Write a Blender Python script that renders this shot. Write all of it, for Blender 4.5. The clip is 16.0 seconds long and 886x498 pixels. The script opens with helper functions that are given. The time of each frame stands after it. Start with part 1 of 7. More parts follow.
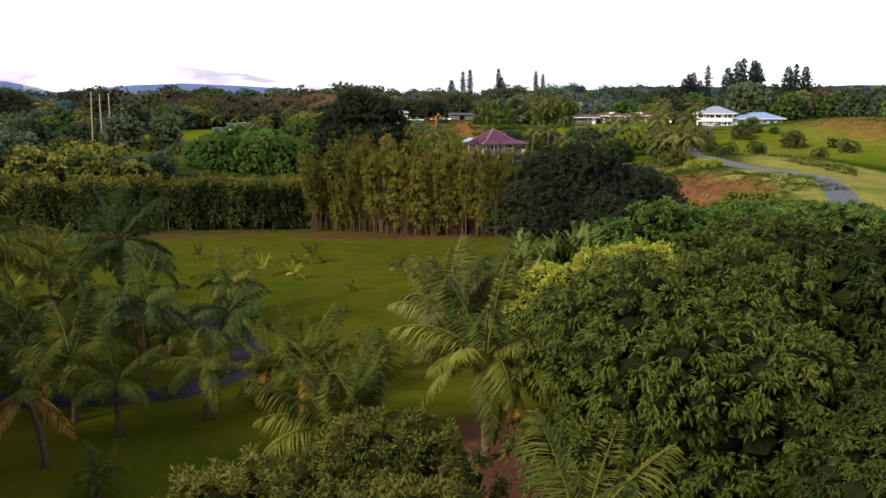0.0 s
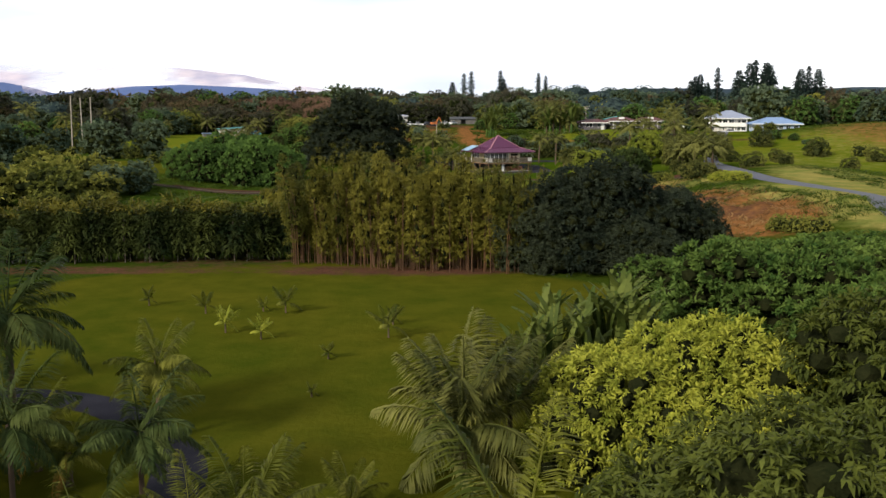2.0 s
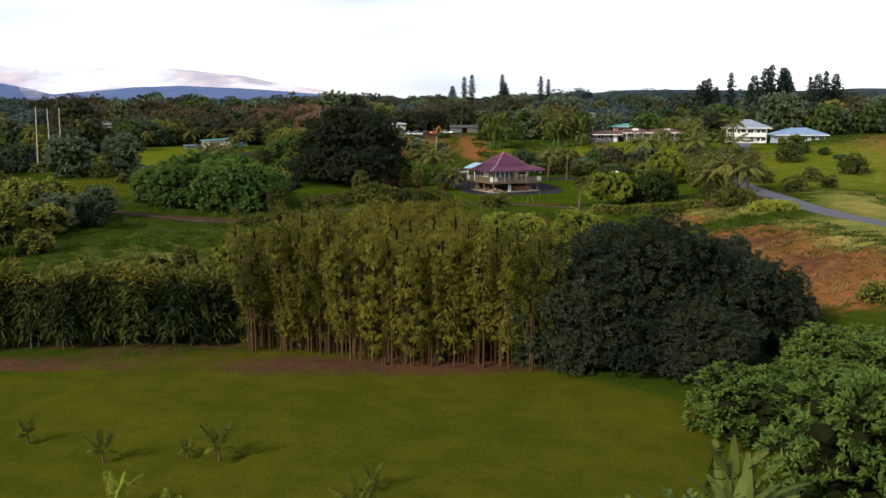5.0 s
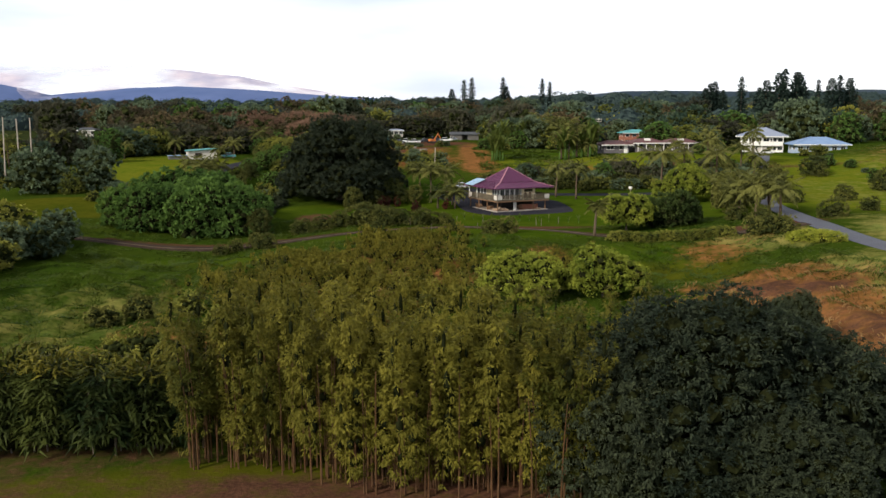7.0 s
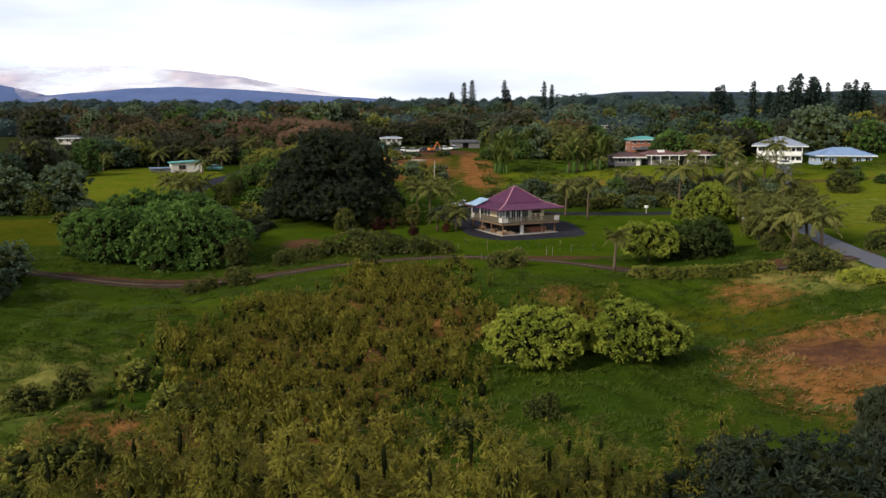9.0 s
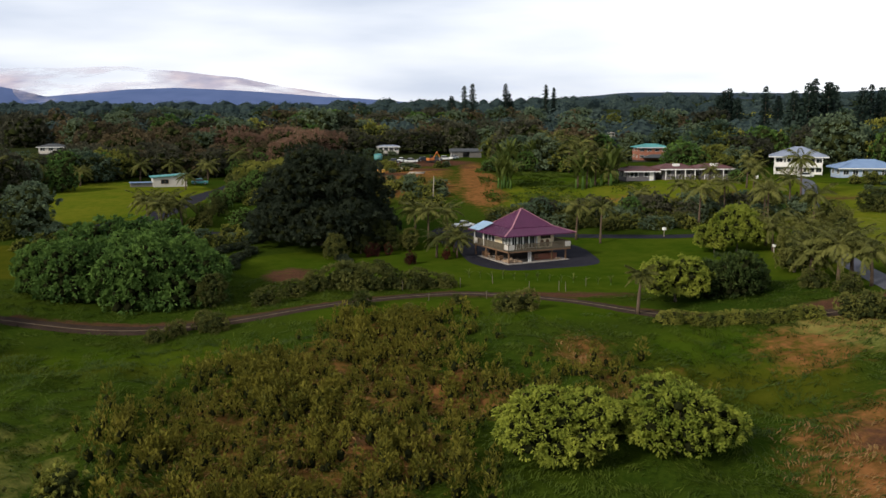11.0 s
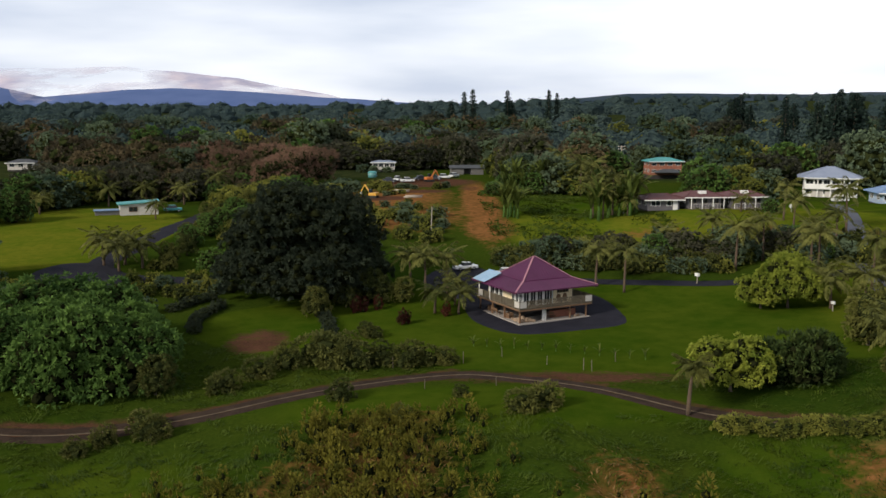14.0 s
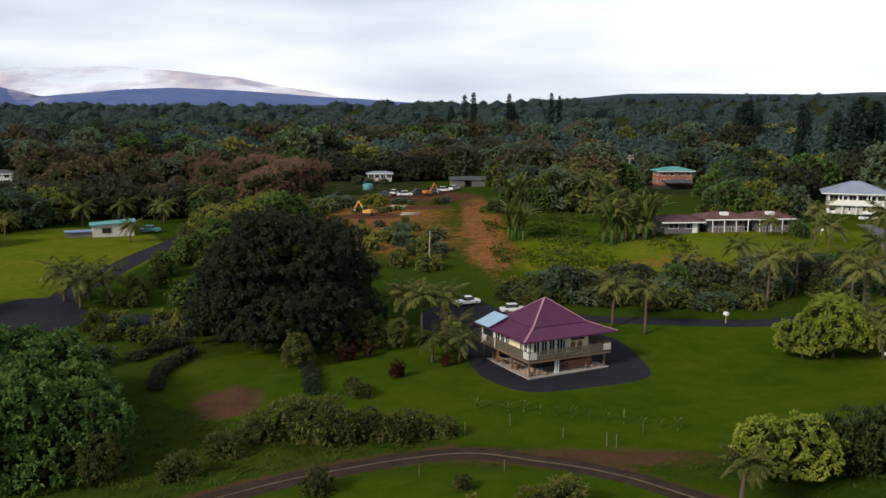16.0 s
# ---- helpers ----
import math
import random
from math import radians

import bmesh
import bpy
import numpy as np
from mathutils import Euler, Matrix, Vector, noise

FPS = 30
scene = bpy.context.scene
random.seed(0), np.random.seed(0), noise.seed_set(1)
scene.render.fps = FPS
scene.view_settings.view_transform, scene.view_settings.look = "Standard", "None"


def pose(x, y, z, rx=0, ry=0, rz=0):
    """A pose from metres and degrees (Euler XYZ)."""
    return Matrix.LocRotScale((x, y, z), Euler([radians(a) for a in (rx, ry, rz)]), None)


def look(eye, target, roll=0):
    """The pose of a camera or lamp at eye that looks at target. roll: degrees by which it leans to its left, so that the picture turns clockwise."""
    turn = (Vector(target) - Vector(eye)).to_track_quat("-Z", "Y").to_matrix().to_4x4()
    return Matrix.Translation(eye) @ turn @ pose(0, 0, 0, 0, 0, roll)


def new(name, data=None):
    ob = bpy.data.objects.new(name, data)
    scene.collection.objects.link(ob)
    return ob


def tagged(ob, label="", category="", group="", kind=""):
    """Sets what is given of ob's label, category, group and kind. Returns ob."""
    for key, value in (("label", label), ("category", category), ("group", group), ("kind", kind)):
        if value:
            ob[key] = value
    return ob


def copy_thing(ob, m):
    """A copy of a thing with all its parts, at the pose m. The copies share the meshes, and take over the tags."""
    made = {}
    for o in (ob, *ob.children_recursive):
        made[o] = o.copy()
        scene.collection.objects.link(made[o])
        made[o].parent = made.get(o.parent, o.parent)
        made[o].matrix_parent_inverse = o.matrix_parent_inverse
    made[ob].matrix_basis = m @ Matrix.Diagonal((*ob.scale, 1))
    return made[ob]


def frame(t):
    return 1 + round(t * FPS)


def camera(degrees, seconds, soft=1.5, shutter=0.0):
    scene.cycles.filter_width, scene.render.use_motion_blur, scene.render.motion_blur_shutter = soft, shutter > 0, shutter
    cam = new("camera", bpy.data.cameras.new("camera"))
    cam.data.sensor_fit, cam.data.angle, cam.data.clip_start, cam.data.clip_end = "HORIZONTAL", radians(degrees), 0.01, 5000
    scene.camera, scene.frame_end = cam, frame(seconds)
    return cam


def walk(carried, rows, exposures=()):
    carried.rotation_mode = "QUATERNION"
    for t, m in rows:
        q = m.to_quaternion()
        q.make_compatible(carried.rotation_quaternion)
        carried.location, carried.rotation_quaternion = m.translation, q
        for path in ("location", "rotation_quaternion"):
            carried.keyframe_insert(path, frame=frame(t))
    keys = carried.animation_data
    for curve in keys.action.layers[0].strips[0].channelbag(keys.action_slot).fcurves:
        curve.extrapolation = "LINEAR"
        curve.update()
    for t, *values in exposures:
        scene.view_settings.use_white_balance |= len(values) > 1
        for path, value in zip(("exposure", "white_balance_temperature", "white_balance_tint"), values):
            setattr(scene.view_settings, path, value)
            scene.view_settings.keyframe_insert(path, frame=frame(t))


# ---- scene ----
cam = camera(51.8, 16.0)
METRES, EYE, TILT, LEAN, TURN = 117.0, 14.0, -8.6, 0.0, 0.0
ROWS = [
    (0.0, 0.0, 0.0, 0.0, -0.0, 0.0, -0.0),
    (0.5, -0.0005, 0.031, 0.0049, 0.01, 0.03, -0.01),
    (1.0, -0.0009, 0.0621, 0.0115, 0.01, 0.06, -0.02),
    (1.5, -0.0012, 0.0899, 0.0188, 0.01, 0.08, -0.03),
    (2.0, -0.0014, 0.1167, 0.0263, 0.02, 0.08, -0.05),
    (2.5, -0.0017, 0.1409, 0.0334, 0.02, 0.09, -0.08),
    (3.0, -0.0023, 0.166, 0.0416, 0.01, 0.08, -0.07),
    (3.5, -0.0027, 0.1916, 0.0494, 0.01, 0.1, -0.04),
    (4.0, -0.0028, 0.2198, 0.0574, 0.01, 0.1, -0.04),
    (6.5, -0.0035, 0.3738, 0.1024, -0.07, 0.14, -0.07),
    (7.0, -0.0039, 0.4059, 0.1119, -0.08, 0.14, -0.07),
    (7.5, -0.0042, 0.437, 0.1216, -0.09, 0.15, -0.07),
    (8.0, -0.0044, 0.4695, 0.1317, -0.11, 0.15, -0.09),
    (8.5, -0.0044, 0.5006, 0.1412, -0.1, 0.16, -0.05),
    (9.0, -0.0046, 0.531, 0.1515, -0.11, 0.13, -0.05),
    (11.5, -0.0049, 0.6813, 0.2003, -0.14, 0.16, -0.01),
    (12.0, -0.0053, 0.7116, 0.2113, -0.17, 0.15, -0.04),
    (12.5, -0.0052, 0.7402, 0.2218, -0.18, 0.15, -0.03),
    (13.0, -0.0052, 0.7707, 0.2324, -0.18, 0.15, -0.04),
    (13.5, -0.0047, 0.8001, 0.2427, -0.18, 0.16, -0.04),
    (14.0, -0.0045, 0.8304, 0.2536, -0.19, 0.14, -0.03),
    (14.5, -0.0043, 0.8604, 0.2638, -0.19, 0.13, -0.04),
    (15.0, -0.0036, 0.8918, 0.2748, -0.18, 0.13, -0.06),
    (15.5, -0.0031, 0.9222, 0.2852, -0.18, 0.11, -0.09),
    (16.0, -0.0028, 0.9543, 0.2961, -0.19, 0.08, -0.06),
]
walk(cam, [(t, pose(0, 0, EYE, TILT, LEAN, TURN) @ pose(METRES * x, METRES * y, METRES * z, 90 + pitch, roll, yaw)) for t, x, y, z, yaw, pitch, roll in ROWS], exposures=[(0.0, 0.46, 6500, 10), (1.5, 0.32, 6480, 10), (4.0, 0.18, 6450, 10), (7.5, 0.18, 6450, 10), (9.0, 0.06, 6420, 10), (12.0, -0.18, 6330, 10), (16.0, -0.20, 6300, 10)])

# ---- sky, sun ----
SUN_EL, SUN_AZ = 30.0, 228.0        # height of the sun, and compass turn of the light (from behind, from the left)
world = bpy.data.worlds.new("sky")
scene.world = world
world.use_nodes = True
wn, wl = world.node_tree.nodes, world.node_tree.links
wn.clear()
w_out, w_bg = wn.new("ShaderNodeOutputWorld"), wn.new("ShaderNodeBackground")
w_sky = wn.new("ShaderNodeTexSky")
w_sky.sky_type, w_sky.sun_disc = "NISHITA", False
w_sky.sun_elevation, w_sky.sun_rotation = radians(SUN_EL), radians(SUN_AZ)
w_dim = wn.new("ShaderNodeVectorMath")
w_dim.operation = "SCALE"
w_dim.inputs["Scale"].default_value = 0.10
w_co, w_map, w_noise, w_ramp = wn.new("ShaderNodeTexCoord"), wn.new("ShaderNodeMapping"), wn.new("ShaderNodeTexNoise"), wn.new("ShaderNodeValToRGB")
w_map.inputs["Scale"].default_value = (1.0, 1.0, 5.5)
w_map.inputs["Location"].default_value = (0.35, 0.0, 0.12)
w_noise.inputs["Scale"].default_value, w_noise.inputs["Detail"].default_value, w_noise.inputs["Roughness"].default_value = 2.1, 5.0, 0.45
w_ramp.color_ramp.elements[0].position, w_ramp.color_ramp.elements[1].position = 0.42, 0.64
w_ramp.color_ramp.elements[0].color, w_ramp.color_ramp.elements[1].color = (1.30, 1.31, 1.34, 1), (0.77, 0.84, 0.99, 1)
w_sep, w_high, w_thick = wn.new("ShaderNodeSeparateXYZ"), wn.new("ShaderNodeMapRange"), wn.new("ShaderNodeMixRGB")
w_high.inputs["From Min"].default_value, w_high.inputs["From Max"].default_value = 0.10, 0.55
w_thick.inputs["Color2"].default_value = (0.56, 0.57, 0.60, 1)      # cloud overhead, greyer than along the horizon
wl.new(w_co.outputs["Generated"], w_sep.inputs["Vector"])
wl.new(w_sep.outputs["Z"], w_high.inputs["Value"])
wl.new(w_high.outputs["Result"], w_thick.inputs["Fac"])
wl.new(w_ramp.outputs["Color"], w_thick.inputs["Color1"])
w_mix = wn.new("ShaderNodeMixRGB")
w_mix.inputs["Fac"].default_value = 0.9
wl.new(w_co.outputs["Generated"], w_map.inputs["Vector"])
wl.new(w_map.outputs["Vector"], w_noise.inputs["Vector"])
wl.new(w_noise.outputs["Fac"], w_ramp.inputs["Fac"])
wl.new(w_sky.outputs["Color"], w_dim.inputs[0])
wl.new(w_dim.outputs["Vector"], w_mix.inputs["Color1"])
wl.new(w_thick.outputs["Color"], w_mix.inputs["Color2"])
wl.new(w_mix.outputs["Color"], w_bg.inputs["Color"])
w_bg.inputs["Strength"].default_value = 1.0
wl.new(w_bg.outputs["Background"], w_out.inputs["Surface"])

sun = new("sun", bpy.data.lights.new("sun", "SUN"))
sun.data.energy, sun.data.angle, sun.data.color = 4.1, radians(10), (1.0, 0.90, 0.74)
sun.matrix_basis = look((-74, -67, 58), (0, 0, 0))


# ---- materials ----
def material(name, c1, c2, rough=0.8, scale=4.0, bump_h=0.0, bump_s=None, island=0.0, thing=0.0, metal=0.0, spec=0.5, leafy=0.0, fine=None, span=0.20):
    """A surface whose colour wanders between c1 and c2: by noise at two scales, and from piece to piece (island) or thing to thing."""
    m = bpy.data.materials.new(name)
    m.use_nodes = True
    n, l = m.node_tree.nodes, m.node_tree.links
    b = n["Principled BSDF"]
    b.inputs["Roughness"].default_value, b.inputs["Metallic"].default_value = rough, metal
    b.inputs["Specular IOR Level"].default_value = spec
    co = n.new("ShaderNodeTexCoord")
    big, small = n.new("ShaderNodeTexNoise"), n.new("ShaderNodeTexNoise")
    big.inputs["Scale"].default_value, big.inputs["Detail"].default_value = scale, 4
    small.inputs["Scale"].default_value, small.inputs["Detail"].default_value = fine or scale * 9, 3
    l.new(co.outputs["Object"], big.inputs["Vector"])
    l.new(co.outputs["Object"], small.inputs["Vector"])
    add = n.new("ShaderNodeMath")
    add.operation = "ADD"
    l.new(big.outputs["Fac"], add.inputs[0])
    l.new(small.outputs["Fac"], add.inputs[1])
    fac = add.outputs[0]
    total = 2.0
    if island:
        geo, k = n.new("ShaderNodeNewGeometry"), n.new("ShaderNodeMath")
        k.operation = "MULTIPLY_ADD"
        l.new(geo.outputs["Random Per Island"], k.inputs[0])
        k.inputs[1].default_value = island
        l.new(fac, k.inputs[2])
        fac, total = k.outputs[0], total + island
    if thing:
        inf, k = n.new("ShaderNodeObjectInfo"), n.new("ShaderNodeMath")
        k.operation = "MULTIPLY_ADD"
        l.new(inf.outputs["Random"], k.inputs[0])
        k.inputs[1].default_value = thing
        l.new(fac, k.inputs[2])
        fac, total = k.outputs[0], total + thing
    rng_ = n.new("ShaderNodeMapRange")
    rng_.inputs["From Min"].default_value, rng_.inputs["From Max"].default_value = (0.5 - span) * total, (0.5 + span) * total
    l.new(fac, rng_.inputs["Value"])
    mix = n.new("ShaderNodeMixRGB")
    mix.inputs["Color1"].default_value, mix.inputs["Color2"].default_value = (*c1, 1), (*c2, 1)
    l.new(rng_.outputs["Result"], mix.inputs["Fac"])
    l.new(mix.outputs["Color"], b.inputs["Base Color"])
    if bump_h:
        bp, bt = n.new("ShaderNodeBump"), n.new("ShaderNodeTexNoise")
        bt.inputs["Scale"].default_value, bt.inputs["Detail"].default_value = bump_s or scale * 6, 4
        l.new(co.outputs["Object"], bt.inputs["Vector"])
        bp.inputs["Strength"].default_value, bp.inputs["Distance"].default_value = 0.8, bump_h
        l.new(bt.outputs["Fac"], bp.inputs["Height"])
        l.new(bp.outputs["Normal"], b.inputs["Normal"])
    if leafy:
        tr, ms = n.new("ShaderNodeBsdfTranslucent"), n.new("ShaderNodeMixShader")
        l.new(mix.outputs["Color"], tr.inputs["Color"])
        ms.inputs["Fac"].default_value = leafy
        l.new(b.outputs["BSDF"], ms.inputs[1])
        l.new(tr.outputs["BSDF"], ms.inputs[2])
        l.new(ms.outputs["Shader"], n["Material Output"].inputs["Surface"])
    return m


def leaf(name, c1, c2, rough=0.65, thing=0.6):
    return material(name, c1, c2, rough, 0.28, island=0.18, thing=thing, spec=0.10, leafy=0.25, fine=0.9, span=0.15)


M = {
    "mango": leaf("mango_leaf", (0.015, 0.028, 0.005), (0.092, 0.108, 0.018)),
    "yellow": leaf("yellow_green_leaf", (0.140, 0.178, 0.018), (0.46, 0.46, 0.065), thing=0.15),
    "fresh": leaf("fresh_leaf", (0.024, 0.062, 0.016), (0.135, 0.225, 0.046), thing=0.25),
    "hau": leaf("rounded_leaf", (0.030, 0.070, 0.014), (0.130, 0.190, 0.038), thing=0.3),
    "pale": leaf("small_pale_leaf", (0.052, 0.060, 0.010), (0.190, 0.178, 0.034)),
    "dark": leaf("dark_leaf", (0.016, 0.025, 0.016), (0.064, 0.079, 0.043)),
    "olive": leaf("olive_leaf", (0.066, 0.084, 0.015), (0.260, 0.258, 0.050)),
    # extra blue in the forest, rust and dusk leaves stands in for haze
    "forest": leaf("forest_leaf", (0.030, 0.058, 0.040), (0.150, 0.195, 0.112)),
    "brown": leaf("brown_leaf", (0.110, 0.066, 0.046), (0.220, 0.130, 0.088)),
    "rust": leaf("rust_leaf", (0.050, 0.043, 0.026), (0.150, 0.112, 0.058)),
    "dusk": leaf("brown_green_leaf", (0.026, 0.030, 0.021), (0.096, 0.094, 0.060)),
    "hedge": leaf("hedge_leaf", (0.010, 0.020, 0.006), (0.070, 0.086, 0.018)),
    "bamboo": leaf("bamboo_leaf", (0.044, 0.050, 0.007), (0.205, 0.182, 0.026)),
    "palm": leaf("palm_leaflet", (0.040, 0.055, 0.007), (0.165, 0.168, 0.026)),
    "palm_blue": leaf("blue_palm_leaflet", (0.026, 0.046, 0.012), (0.088, 0.112, 0.028)),
    "banana": leaf("banana_blade", (0.034, 0.058, 0.010), (0.125, 0.150, 0.032)),
    "kukui": leaf("pale_green_leaf", (0.095, 0.135, 0.016), (0.350, 0.380, 0.055), thing=0.15),
    "bush": leaf("dull_bush_leaf", (0.036, 0.048, 0.012), (0.150, 0.150, 0.036)),
    "palm_far": leaf("dull_palm_leaflet", (0.046, 0.058, 0.014), (0.175, 0.175, 0.046)),
    "red": leaf("red_leaf", (0.032, 0.010, 0.008), (0.095, 0.026, 0.016)),
    "pine": leaf("pine_needles", (0.012, 0.024, 0.020), (0.032, 0.052, 0.038)),
    "dead": leaf("dead_frond", (0.170, 0.085, 0.020), (0.400, 0.220, 0.050)),
    "meadow": leaf("meadow_blade", (0.018, 0.042, 0.004), (0.088, 0.118, 0.012)),
    "weed": leaf("weed_leaf", (0.050, 0.056, 0.007), (0.215, 0.185, 0.026)),
    "straw": leaf("straw_blade", (0.160, 0.095, 0.036), (0.330, 0.195, 0.075)),
    # far woods: distance haze mixed into the leaf colour as blue
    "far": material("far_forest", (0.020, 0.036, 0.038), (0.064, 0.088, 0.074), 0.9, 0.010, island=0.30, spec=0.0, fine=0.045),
    # crown cores of the far woods: shade and haze in one colour
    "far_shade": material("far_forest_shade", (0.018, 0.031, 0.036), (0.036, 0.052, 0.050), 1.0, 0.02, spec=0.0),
    # cores of crowns, bushes and weeds: shade between leaves put into the colour
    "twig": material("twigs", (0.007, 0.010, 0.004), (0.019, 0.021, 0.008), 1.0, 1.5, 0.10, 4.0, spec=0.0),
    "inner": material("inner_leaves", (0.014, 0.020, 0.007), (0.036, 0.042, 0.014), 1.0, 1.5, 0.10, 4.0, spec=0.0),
    "bark": material("grey_bark", (0.055, 0.043, 0.032), (0.14, 0.115, 0.086), 0.9, 3.0, 0.03, 14.0),
    "palm_bark": material("palm_bark", (0.050, 0.032, 0.020), (0.125, 0.085, 0.055), 0.9, 4.0, 0.02, 18.0),
    "culm": material("bamboo_culm", (0.036, 0.017, 0.007), (0.115, 0.053, 0.017), 0.6, 2.0, island=1.2),
    "asphalt": material("asphalt", (0.012, 0.012, 0.018), (0.026, 0.026, 0.036), 0.95, 0.5, 0.01, 25.0, fine=6.0, spec=0.08),
    "road": material("blue_grey_asphalt", (0.046, 0.050, 0.072), (0.078, 0.084, 0.112), 0.8, 0.4, 0.01, 25.0, fine=5.0),
    "grit": material("pale_grit", (0.060, 0.046, 0.032), (0.150, 0.118, 0.084), 1.0, 0.8, 0.02, 12.0, spec=0.05),
    "rut": material("bare_rut_soil", (0.020, 0.014, 0.011), (0.056, 0.038, 0.028), 1.0, 0.8, 0.03, 9.0, spec=0.05),
    "roof": material("maroon_roof_paint", (0.060, 0.010, 0.043), (0.098, 0.020, 0.070), 0.45, 0.6, 0.004, 30.0, spec=0.5),
    "roof_red": material("faded_red_roof", (0.070, 0.024, 0.026), (0.120, 0.045, 0.044), 0.7, 0.7, 0.01, 20.0),
    "roof_grey": material("pale_blue_grey_roof", (0.17, 0.20, 0.28), (0.25, 0.29, 0.38), 0.5, 0.5, 0.004, 20.0),
    "roof_blue": material("blue_roof", (0.12, 0.20, 0.36), (0.20, 0.30, 0.48), 0.5, 0.5, 0.004, 20.0),
    "roof_teal": material("teal_roof", (0.045, 0.22, 0.23), (0.085, 0.33, 0.33), 0.55, 0.6, 0.004, 20.0),
    "roof_dark": material("dark_shingle", (0.030, 0.035, 0.040), (0.070, 0.075, 0.085), 0.8, 0.8, 0.01, 20.0),
    "panel": material("pale_blue_roof_panel", (0.22, 0.36, 0.52), (0.34, 0.48, 0.62), 0.35, 0.5),
    "ridge": material("pink_ridge_cap", (0.30, 0.12, 0.16), (0.40, 0.20, 0.24), 0.5, 1.0),
    "cream": material("cream_wall_paint", (0.72, 0.59, 0.38), (0.84, 0.71, 0.49), 0.75, 0.8, 0.004, 12.0),
    "white": material("white_paint", (0.66, 0.66, 0.64), (0.80, 0.79, 0.77), 0.65, 0.7, 0.003, 15.0),
    "offwhite": material("weathered_white_board", (0.40, 0.38, 0.35), (0.56, 0.53, 0.49), 0.75, 0.9, 0.004, 14.0),
    "grey_wall": material("dark_grey_siding", (0.075, 0.070, 0.080), (0.125, 0.118, 0.130), 0.8, 0.8, 0.006, 10.0),
    "blue_wall": material("pale_blue_siding", (0.28, 0.36, 0.50), (0.38, 0.46, 0.58), 0.75, 0.8, 0.004, 12.0),
    "brick": material("red_brown_siding", (0.20, 0.065, 0.040), (0.34, 0.140, 0.085), 0.8, 0.8, 0.01, 8.0),
    "deck": material("weathered_deck_board", (0.085, 0.070, 0.048), (0.18, 0.150, 0.105), 0.85, 1.0, 0.006, 9.0, thing=0.5),
    "timber": material("brown_timber", (0.11, 0.060, 0.030), (0.21, 0.120, 0.065), 0.8, 1.0, 0.006, 9.0),
    "concrete": material("patio_concrete", (0.24, 0.215, 0.195), (0.36, 0.330, 0.300), 0.9, 0.7, 0.006, 14.0),
    "stone": material("field_stone", (0.20, 0.140, 0.095), (0.40, 0.290, 0.200), 0.9, 1.0, 0.03, 8.0, thing=1.0),
    "dark_room": material("dark_interior_wall", (0.020, 0.018, 0.018), (0.045, 0.040, 0.038), 0.9, 1.0),
    "metal": material("galvanised_metal", (0.34, 0.35, 0.36), (0.50, 0.51, 0.52), 0.45, 1.0, metal=0.6),
    "rusty": material("grey_corrugated_sheet", (0.11, 0.105, 0.100), (0.20, 0.190, 0.180), 0.6, 0.8, 0.01, 10.0, metal=0.2),
    "yellow_paint": material("machine_yellow", (0.50, 0.26, 0.03), (0.68, 0.38, 0.05), 0.5, 1.0),
    "orange_paint": material("machine_orange", (0.45, 0.12, 0.03), (0.60, 0.20, 0.05), 0.5, 1.0),
    "rubber": material("black_rubber", (0.015, 0.015, 0.015), (0.035, 0.035, 0.035), 0.85, 3.0),
    "car_white": material("white_car_paint", (0.68, 0.69, 0.70), (0.78, 0.79, 0.80), 0.25, 0.6),
    "car_dark": material("dark_car_paint", (0.03, 0.035, 0.045), (0.06, 0.065, 0.08), 0.25, 0.6),
    "car_teal": material("teal_car_paint", (0.04, 0.20, 0.22), (0.07, 0.28, 0.30), 0.3, 0.6),
    "pole": material("weathered_pole_wood", (0.26, 0.22, 0.18), (0.42, 0.37, 0.31), 0.85, 2.0),
}


def glass_material():
    m = bpy.data.materials.new("window_glass")
    m.use_nodes = True
    b = m.node_tree.nodes["Principled BSDF"]
    b.inputs["Base Color"].default_value = (0.02, 0.025, 0.03, 1)
    b.inputs["Roughness"].default_value = 0.08
    return m


M["glass"] = glass_material()


# ---- the lie of the land ----
def bump(x, y, cx, cy, rx, ry, h):
    return h * np.exp(-(((x - cx) / rx) ** 2 + ((y - cy) / ry) ** 2))


KNOT_Y = (-200, 0, 40, 75, 98, 130, 165, 177, 196, 222, 246, 268, 300, 345, 450, 700, 1200, 2600, 4000)
KNOT_Z = (-1.0, 0.6, 1.0, 1.5, 1.6, 1.6, 2.1, 2.4, 1.9, 1.9, 3.4, 6.3, 8.6, 10.0, 12.0, 13.5, 20.0, 40.0, 54.0)


